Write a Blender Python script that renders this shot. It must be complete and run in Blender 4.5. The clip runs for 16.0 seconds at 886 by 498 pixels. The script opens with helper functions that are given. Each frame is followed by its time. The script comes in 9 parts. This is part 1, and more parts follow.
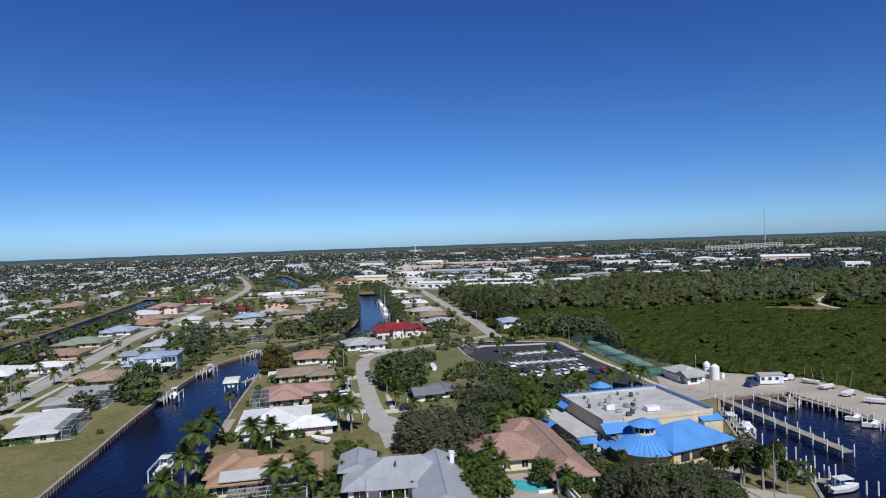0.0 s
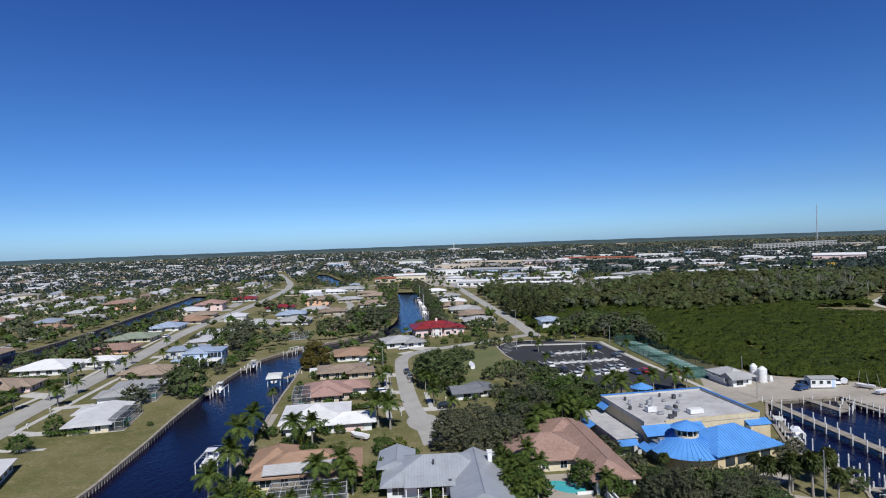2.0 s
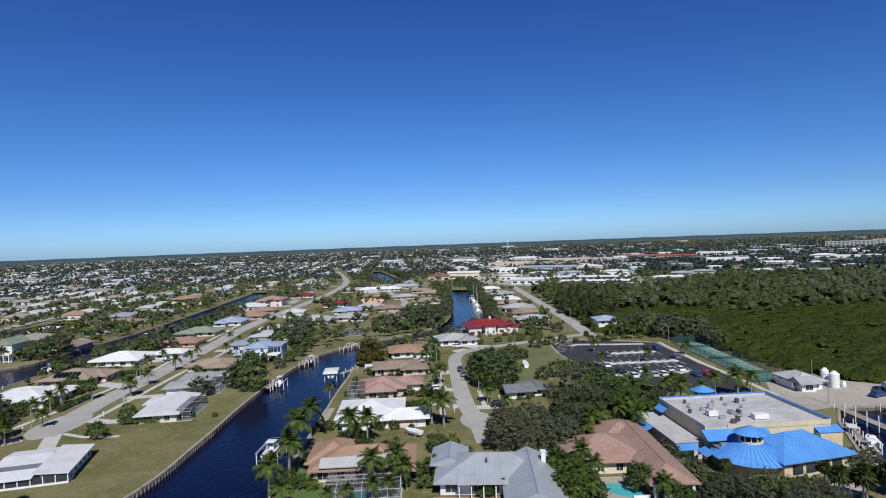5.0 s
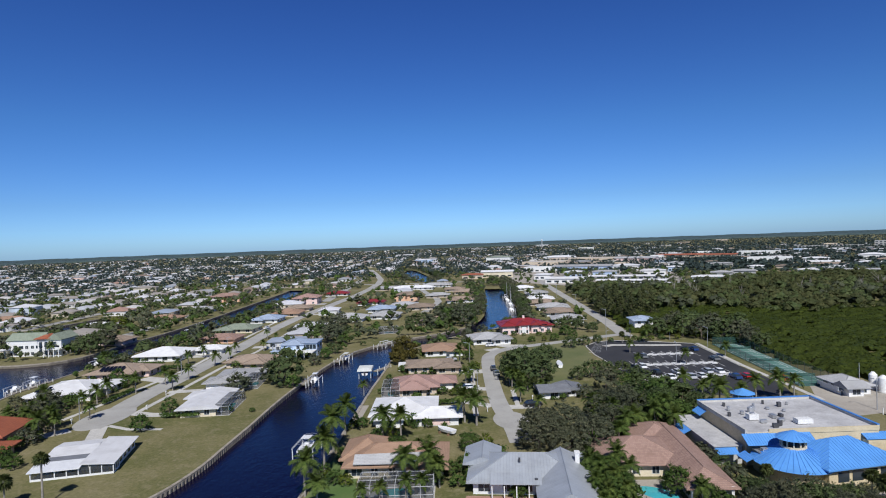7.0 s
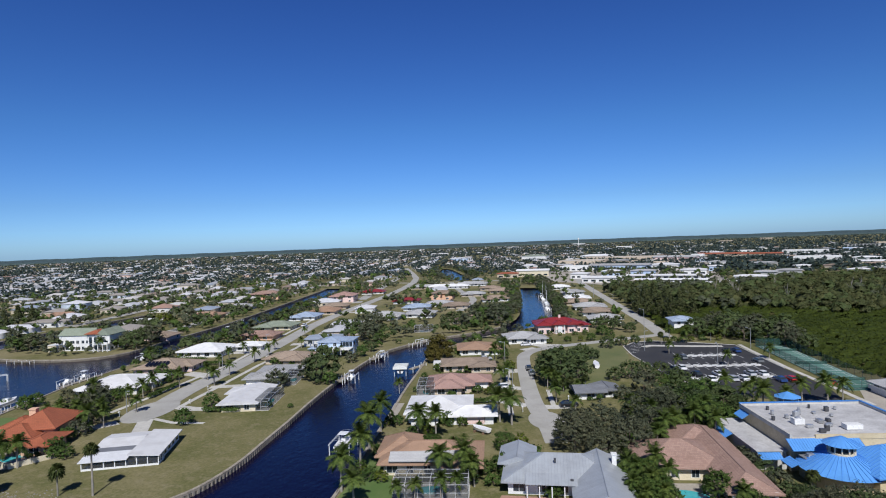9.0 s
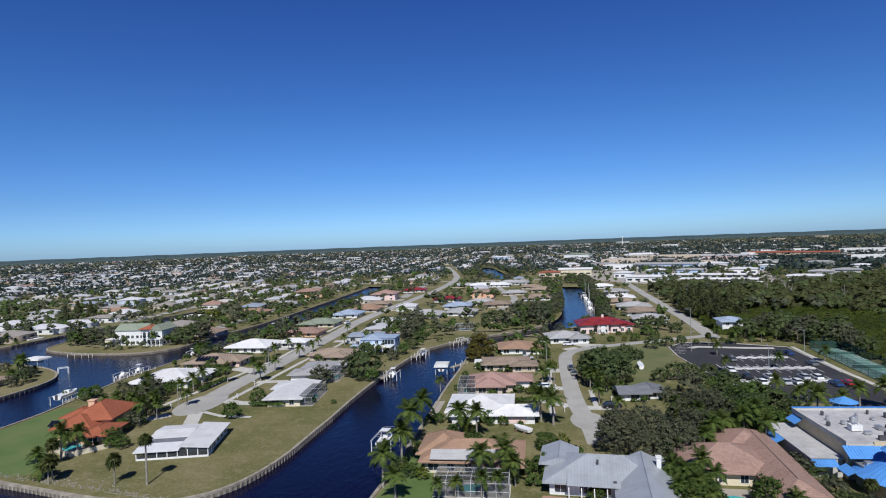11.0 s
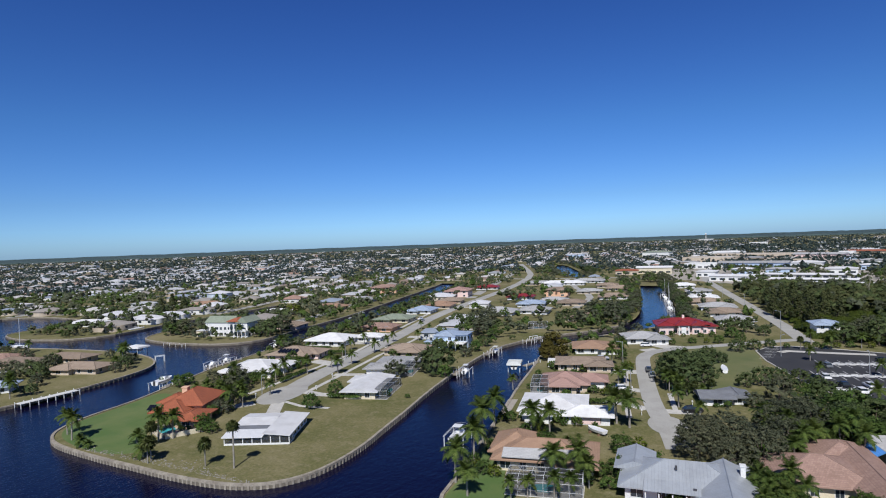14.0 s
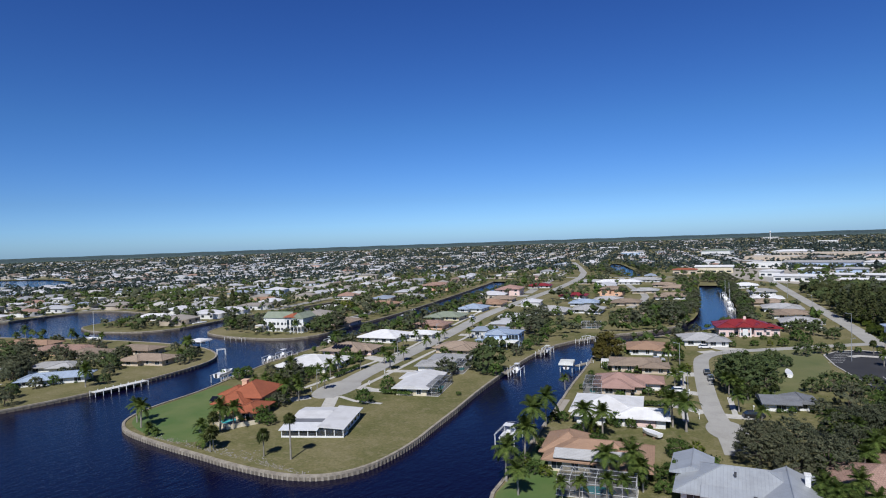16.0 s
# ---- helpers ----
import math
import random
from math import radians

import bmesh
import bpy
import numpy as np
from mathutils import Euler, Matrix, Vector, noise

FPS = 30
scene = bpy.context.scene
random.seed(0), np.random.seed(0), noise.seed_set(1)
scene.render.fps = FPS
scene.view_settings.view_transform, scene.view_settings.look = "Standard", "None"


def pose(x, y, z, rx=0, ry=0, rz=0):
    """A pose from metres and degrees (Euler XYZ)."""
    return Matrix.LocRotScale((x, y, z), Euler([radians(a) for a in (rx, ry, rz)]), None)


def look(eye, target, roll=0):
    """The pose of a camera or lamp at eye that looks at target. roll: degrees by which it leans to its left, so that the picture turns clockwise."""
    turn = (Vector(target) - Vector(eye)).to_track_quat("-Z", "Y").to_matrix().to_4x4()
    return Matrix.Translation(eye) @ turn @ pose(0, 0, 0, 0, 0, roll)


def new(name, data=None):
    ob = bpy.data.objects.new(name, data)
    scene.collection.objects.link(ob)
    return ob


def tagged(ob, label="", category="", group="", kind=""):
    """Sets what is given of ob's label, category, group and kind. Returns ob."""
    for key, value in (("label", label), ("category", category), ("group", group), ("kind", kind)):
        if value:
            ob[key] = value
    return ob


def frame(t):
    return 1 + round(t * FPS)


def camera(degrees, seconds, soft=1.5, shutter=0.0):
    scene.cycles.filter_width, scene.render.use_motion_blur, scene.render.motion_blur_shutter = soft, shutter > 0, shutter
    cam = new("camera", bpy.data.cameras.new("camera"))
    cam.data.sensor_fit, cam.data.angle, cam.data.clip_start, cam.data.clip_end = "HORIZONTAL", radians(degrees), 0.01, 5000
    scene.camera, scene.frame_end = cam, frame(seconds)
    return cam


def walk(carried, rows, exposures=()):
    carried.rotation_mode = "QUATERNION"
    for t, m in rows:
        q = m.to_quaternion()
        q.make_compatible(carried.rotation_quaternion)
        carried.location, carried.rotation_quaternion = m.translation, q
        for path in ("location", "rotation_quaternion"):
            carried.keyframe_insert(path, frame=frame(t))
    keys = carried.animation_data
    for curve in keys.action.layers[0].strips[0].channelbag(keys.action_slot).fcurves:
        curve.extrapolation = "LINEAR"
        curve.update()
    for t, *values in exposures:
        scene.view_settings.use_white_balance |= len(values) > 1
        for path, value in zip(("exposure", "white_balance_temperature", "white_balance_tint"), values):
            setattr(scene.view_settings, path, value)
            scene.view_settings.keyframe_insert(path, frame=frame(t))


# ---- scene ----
# ------------------------------------------------------------------ camera
cam = camera(73.98, 16.0, soft=1.06)
PATH = [  # seconds, x, y, z, turn to the left, tilt, lean
    (0.0, 0.00, 0.00, 40.00, 0.00, -0.59, 1.98), (0.5, 0.05, -0.06, 40.04, 0.98, -0.58, 1.98), (1.0, 0.09, -0.12, 40.08, 1.95, -0.61, 1.98),
    (1.5, 0.13, -0.17, 40.12, 2.87, -0.62, 2.00), (2.0, 0.16, -0.22, 40.15, 3.78, -0.63, 2.03), (2.5, 0.19, -0.26, 40.18, 4.68, -0.63, 2.05),
    (3.0, 0.22, -0.30, 40.21, 5.58, -0.64, 2.07), (3.5, 0.25, -0.34, 40.23, 6.47, -0.65, 2.07), (4.0, 0.27, -0.37, 40.25, 7.33, -0.66, 2.08),
    (6.5, 0.37, -0.52, 40.34, 11.49, -0.68, 2.07), (7.0, 0.39, -0.54, 40.35, 12.28, -0.68, 2.06), (7.5, 0.41, -0.57, 40.37, 13.02, -0.68, 2.05),
    (8.0, 0.43, -0.60, 40.38, 13.80, -0.69, 2.07), (8.5, 0.45, -0.63, 40.40, 14.73, -0.69, 2.09), (9.0, 0.47, -0.66, 40.41, 15.71, -0.69, 2.08),
    (11.5, 0.59, -0.88, 40.50, 20.77, -0.71, 2.12), (12.0, 0.63, -0.93, 40.52, 21.88, -0.72, 2.11), (12.5, 0.66, -0.99, 40.55, 23.07, -0.72, 2.11),
    (13.0, 0.70, -1.06, 40.58, 24.33, -0.72, 2.11), (13.5, 0.74, -1.13, 40.61, 25.60, -0.72, 2.07), (14.0, 0.79, -1.21, 40.64, 26.83, -0.74, 2.03),
    (14.5, 0.84, -1.30, 40.68, 28.05, -0.76, 2.00), (15.0, 0.90, -1.40, 40.72, 29.25, -0.78, 1.99), (15.5, 0.96, -1.50, 40.76, 30.52, -0.79, 1.97),
    (16.0, 1.03, -1.62, 40.81, 31.84, -0.78, 1.96)]
walk(cam, [(t, pose(x, y, z, 90 + p, 0, a) @ pose(0, 0, 0, 0, 0, -r)) for t, x, y, z, a, p, r in PATH])

# ------------------------------------------------------------------ daylight
SUN_UP, SUN_FROM = 46.0, (0.29, -0.957)      # degrees above the ground, and the side it stands on
sun = new("sun", bpy.data.lights.new("sun", "SUN"))
sun.data.energy, sun.data.angle, sun.data.color = 4.75, radians(0.55), (1.0, 0.985, 0.962)
sx, sy = Vector(SUN_FROM).normalized()
sun.matrix_world = look((sx * 300, sy * 300, 300 * math.tan(radians(SUN_UP))), (0, 0, 0))

world = bpy.data.worlds.new("sky")
scene.world = world
world.use_nodes = True
wt = world.node_tree
wt.nodes.clear()
w_out, w_bg, w_sky = (wt.nodes.new(n) for n in ("ShaderNodeOutputWorld", "ShaderNodeBackground", "ShaderNodeTexSky"))
w_sky.sky_type, w_sky.sun_disc = "NISHITA", False
w_sky.sun_elevation, w_sky.sun_rotation = radians(SUN_UP), math.atan2(sx, sy)
w_sky.altitude, w_sky.air_density, w_sky.dust_density, w_sky.ozone_density = 0, 0.8, 0.35, 3.0
w_hsv = wt.nodes.new("ShaderNodeHueSaturation")
w_hsv.inputs["Hue"].default_value, w_hsv.inputs["Saturation"].default_value = 0.508, 1.15
w_gam = wt.nodes.new("ShaderNodeGamma")
w_gam.inputs["Gamma"].default_value = 1.25
wt.links.new(w_sky.outputs[0], w_hsv.inputs["Color"])
wt.links.new(w_hsv.outputs[0], w_gam.inputs["Color"])
# clear dry winter air: the sky's own colour deepens smoothly from the horizon to the zenith
w_tc, w_sep, w_ramp, w_mul = (wt.nodes.new(n) for n in ("ShaderNodeTexCoord", "ShaderNodeSeparateXYZ", "ShaderNodeValToRGB", "ShaderNodeMix"))
w_mul.data_type, w_mul.blend_type = "RGBA", "MULTIPLY"
w_mul.inputs[0].default_value = 1.0
SKY_TINT = ((0.0, (0.33, 0.50, 0.85)), (0.07, (0.335, 0.465, 0.65)), (0.19, (0.365, 0.535, 0.65)), (0.38, (0.375, 0.53, 0.705)), (0.58, (0.175, 0.24, 0.37)), (1.0, (0.17, 0.225, 0.34)))
w_els = w_ramp.color_ramp.elements
for w_p, _ in SKY_TINT[1:-1]:
    w_els.new(w_p)
for w_el, (w_p, w_c) in zip(w_els, SKY_TINT):
    w_el.position, w_el.color = w_p, (*w_c, 1)
wt.links.new(w_tc.outputs["Generated"], w_sep.inputs[0])
wt.links.new(w_sep.outputs["Z"], w_ramp.inputs["Fac"])
wt.links.new(w_gam.outputs[0], w_mul.inputs[6])
wt.links.new(w_ramp.outputs["Color"], w_mul.inputs[7])
wt.links.new(w_mul.outputs[2], w_bg.inputs["Color"])
wt.links.new(w_bg.outputs[0], w_out.inputs["Surface"])
w_bg.inputs["Strength"].default_value = 0.10
scene.view_settings.exposure = 0.0

# ------------------------------------------------------------------ materials


def nodes_of(name):
    m = bpy.data.materials.new(name)
    m.use_nodes = True
    nt = m.node_tree
    return m, nt, nt.nodes["Principled BSDF"]


def tex_noise(nt, vec, scale, detail=4.0, rough=0.55):
    n = nt.nodes.new("ShaderNodeTexNoise")
    n.inputs["Scale"].default_value, n.inputs["Detail"].default_value, n.inputs["Roughness"].default_value = scale, detail, rough
    nt.links.new(vec, n.inputs["Vector"])
    return n.outputs["Fac"]


def ramp(nt, fac, *stops):
    r = nt.nodes.new("ShaderNodeValToRGB")
    e = r.color_ramp.elements
    while len(e) < len(stops):
        e.new(0.5)
    for k, (p, c) in zip(e, stops):
        k.position, k.color = p, (*c, 1.0)
    nt.links.new(fac, r.inputs["Fac"])
    return r.outputs["Color"]


def mixed(nt, kind, fac, a, b):
    n = nt.nodes.new("ShaderNodeMix")
    n.data_type, n.blend_type = "RGBA", kind
    for sock, v in ((n.inputs[0], fac), (n.inputs[6], a), (n.inputs[7], b)):
        if isinstance(v, bpy.types.NodeSocket):
            nt.links.new(v, sock)
        elif isinstance(v, tuple):
            sock.default_value = (*v, 1.0)
        else:
            sock.default_value = v
    return n.outputs[2]


def bump(nt, bsdf, height, strength, distance=0.05, invert=False):
    b = nt.nodes.new("ShaderNodeBump")
    b.inputs["Strength"].default_value, b.inputs["Distance"].default_value = strength, distance
    b.invert = invert
    nt.links.new(height, b.inputs["Height"])
    nt.links.new(b.outputs[0], bsdf.inputs["Normal"])


def surface(name, c1, c2, big=0.25, fine=6.0, rough=0.75, relief=0.25, metal=0.0, spread=0.0, dirt=0.0):
    """Two colours mixed at two scales; spread: how far one object differs from the next; dirt: darker stains."""
    m, nt, b = nodes_of(name)
    pos = nt.nodes.new("ShaderNodeNewGeometry").outputs["Position"]
    n1, n2 = tex_noise(nt, pos, big), tex_noise(nt, pos, fine, 3.0)
    col = ramp(nt, n1, (0.35, c1), (0.65, c2))
    col = mixed(nt, "MULTIPLY", 0.55, col, ramp(nt, n2, (0.3, (0.62, 0.62, 0.62)), (0.7, (1.0, 1.0, 1.0))))
    if dirt:
        n3 = tex_noise(nt, pos, big * 3.1, 5.0, 0.7)
        col = mixed(nt, "MULTIPLY", dirt, col, ramp(nt, n3, (0.45, (1, 1, 1)), (0.72, (0.35, 0.33, 0.3))))
    if spread:
        oi = nt.nodes.new("ShaderNodeObjectInfo").outputs["Random"]
        col = mixed(nt, "MULTIPLY", 1.0, col, ramp(nt, oi, (0.0, (1 - spread,) * 3), (1.0, (1.0, 1.0, 1.0))))
    nt.links.new(col, b.inputs["Base Color"])
    b.inputs["Roughness"].default_value, b.inputs["Metallic"].default_value = rough, metal
    if relief:
        bump(nt, b, n2, relief, 0.04)
    return m


def roofing(name, c1, c2, row, column, rough, relief, seam=False, spread=0.0, joint=0.6):
    """Courses laid along the roof's own u and v: row and column are their pitch in metres (0: none)."""
    m, nt, b = nodes_of(name)
    uv = nt.nodes.new("ShaderNodeUVMap").outputs["UV"]
    pos = nt.nodes.new("ShaderNodeNewGeometry").outputs["Position"]
    br = nt.nodes.new("ShaderNodeTexBrick")
    br.inputs["Scale"].default_value, br.inputs["Brick Width"].default_value, br.inputs["Row Height"].default_value = 1.0, column or 40.0, row or 40.0
    br.inputs["Mortar Size"].default_value, br.inputs["Mortar Smooth"].default_value = (0.03 if not seam else 0.025), 0.3
    br.inputs["Color1"].default_value, br.inputs["Color2"].default_value = (*c1, 1), (*c2, 1)
    br.inputs["Mortar"].default_value = (*(joint * v for v in c1), 1)
    br.offset = 0.0 if seam else 0.5
    nt.links.new(uv, br.inputs["Vector"])
    n1, n2 = tex_noise(nt, pos, 0.35, 5.0, 0.65), tex_noise(nt, pos, 5.0, 3.0)
    col = mixed(nt, "MULTIPLY", 0.7, br.outputs["Color"], ramp(nt, n1, (0.3, (0.76, 0.75, 0.74)), (0.58, (1.0, 1.0, 1.0))))
    col = mixed(nt, "MULTIPLY", 0.4, col, ramp(nt, n2, (0.3, (0.78, 0.78, 0.78)), (0.7, (1.0, 1.0, 1.0))))
    if spread:
        oi = nt.nodes.new("ShaderNodeObjectInfo").outputs["Random"]
        col = mixed(nt, "MULTIPLY", 1.0, col, ramp(nt, oi, (0.0, (1 - spread,) * 3), (1.0, (1.0, 1.0, 1.0))))
    nt.links.new(col, b.inputs["Base Color"])
    b.inputs["Roughness"].default_value = rough
    bump(nt, b, br.outputs["Fac"], relief, 0.05, True)
    return m


def leaves(name, stops, tint=0.5, relief=0.45):
    """Foliage: colour by leaf, by tree and by patch; a little light comes through."""
    m, nt, b = nodes_of(name)
    geo = nt.nodes.new("ShaderNodeNewGeometry")
    pos = geo.outputs["Position"]
    fleck = tex_noise(nt, pos, 2.2, 5.0, 0.75)
    both = nt.nodes.new("ShaderNodeMath")
    both.operation = "MULTIPLY_ADD"
    both.inputs[1].default_value = 0.4
    shift = nt.nodes.new("ShaderNodeMath")
    shift.operation = "MULTIPLY_ADD"
    shift.inputs[1].default_value, shift.inputs[2].default_value = 1.7, -0.55
    nt.links.new(fleck, shift.inputs[0])
    nt.links.new(geo.outputs["Random Per Island"], both.inputs[0])
    nt.links.new(shift.outputs[0], both.inputs[2])
    col = ramp(nt, both.outputs[0], *stops)
    patch = tex_noise(nt, pos, 0.09, 3.0)
    clump = tex_noise(nt, pos, 0.8, 4.0, 0.65)
    grain = tex_noise(nt, pos, 3.6, 3.0, 0.7)
    col = mixed(nt, "MULTIPLY", 0.8, col, ramp(nt, grain, (0.36, (0.5, 0.56, 0.5)), (0.62, (1.15, 1.12, 1.05))))
    col = mixed(nt, "MULTIPLY", 0.7, col, ramp(nt, clump, (0.34, (0.55, 0.62, 0.55)), (0.62, (1.12, 1.08, 1.0))))
    oi = nt.nodes.new("ShaderNodeObjectInfo").outputs["Random"]
    col = mixed(nt, "MULTIPLY", tint, col, ramp(nt, patch, (0.3, (0.5, 0.55, 0.5)), (0.7, (1.0, 0.98, 0.9))))
    col = mixed(nt, "MULTIPLY", tint, col, ramp(nt, oi, (0.0, (0.62, 0.68, 0.62)), (0.5, (1.0, 1.0, 0.95)), (1.0, (0.95, 0.85, 0.75))))
    nt.links.new(col, b.inputs["Base Color"])
    b.inputs["Roughness"].default_value, b.inputs["Specular IOR Level"].default_value = 0.65, 0.2
    if relief:
        bump(nt, b, tex_noise(nt, pos, 2.6, 4.0, 0.7), 0.9, relief)
    tr = nt.nodes.new("ShaderNodeBsdfTranslucent")
    nt.links.new(col, tr.inputs["Color"])
    mx = nt.nodes.new("ShaderNodeMixShader")
    mx.inputs[0].default_value = 0.28
    nt.links.new(b.outputs[0], mx.inputs[1])
    nt.links.new(tr.outputs[0], mx.inputs[2])
    nt.links.new(mx.outputs[0], nt.nodes["Material Output"].inputs["Surface"])
    return m


def lawn_material():
    m, nt, b = nodes_of("lawn")
    pos = nt.nodes.new("ShaderNodeNewGeometry").outputs["Position"]
    n1, n2, n3 = tex_noise(nt, pos, 0.035, 5.0, 0.6), tex_noise(nt, pos, 0.45, 5.0, 0.7), tex_noise(nt, pos, 7.0, 3.0)
    col = ramp(nt, n1, (0.36, (0.118, 0.126, 0.046)), (0.5, (0.195, 0.178, 0.086)), (0.64, (0.26, 0.225, 0.13)))
    col = mixed(nt, "MIX", ramp(nt, n2, (0.5, (0, 0, 0)), (0.72, (0.65, 0.65, 0.65))), col, (0.31, 0.265, 0.175))
    col = mixed(nt, "MULTIPLY", 0.6, col, ramp(nt, n3, (0.25, (0.55, 0.58, 0.5)), (0.7, (1, 1, 1))))
    n4 = tex_noise(nt, pos, 1.6, 4.0, 0.7)
    col = mixed(nt, "MULTIPLY", 0.75, col, ramp(nt, n4, (0.34, (0.6, 0.64, 0.56)), (0.6, (1.06, 1.04, 1.02))))
    nt.links.new(col, b.inputs["Base Color"])
    b.inputs["Roughness"].default_value = 0.95
    b.inputs["Specular IOR Level"].default_value = 0.1
    bump(nt, b, n3, 0.5, 0.06)
    return m


def water_material():
    m, nt, b = nodes_of("water")
    pos = nt.nodes.new("ShaderNodeNewGeometry").outputs["Position"]
    b.inputs["Base Color"].default_value = (0.003, 0.0025, 0.017, 1)
    b.inputs["Roughness"].default_value, b.inputs["IOR"].default_value = 0.05, 1.33
    b.inputs["Specular IOR Level"].default_value = 0.25
    mp = nt.nodes.new("ShaderNodeMapping")
    mp.inputs["Scale"].default_value = (1.0, 0.45, 1.0)
    mp.inputs["Rotation"].default_value = (0, 0, radians(25))
    nt.links.new(pos, mp.inputs["Vector"])
    n1, n2 = tex_noise(nt, mp.outputs[0], 0.75, 4.0, 0.6), tex_noise(nt, mp.outputs[0], 3.0, 3.0)
    add = nt.nodes.new("ShaderNodeMath")
    add.operation = "MULTIPLY_ADD"
    add.inputs[1].default_value = 0.35
    nt.links.new(n2, add.inputs[0])
    nt.links.new(n1, add.inputs[2])
    bump(nt, b, add.outputs[0], 0.8, 0.12)
    return m


def per_island(name, stops, rough=0.7):
    m, nt, b = nodes_of(name)
    geo = nt.nodes.new("ShaderNodeNewGeometry")
    r = ramp(nt, geo.outputs["Random Per Island"], *stops)
    r.node.color_ramp.interpolation = "CONSTANT"
    n2 = tex_noise(nt, geo.outputs["Position"], 0.6, 4.0)
    col = mixed(nt, "MULTIPLY", 0.5, r, ramp(nt, n2, (0.3, (0.6, 0.6, 0.6)), (0.7, (1, 1, 1))))
    nt.links.new(col, b.inputs["Base Color"])
    b.inputs["Roughness"].default_value = rough
    return m


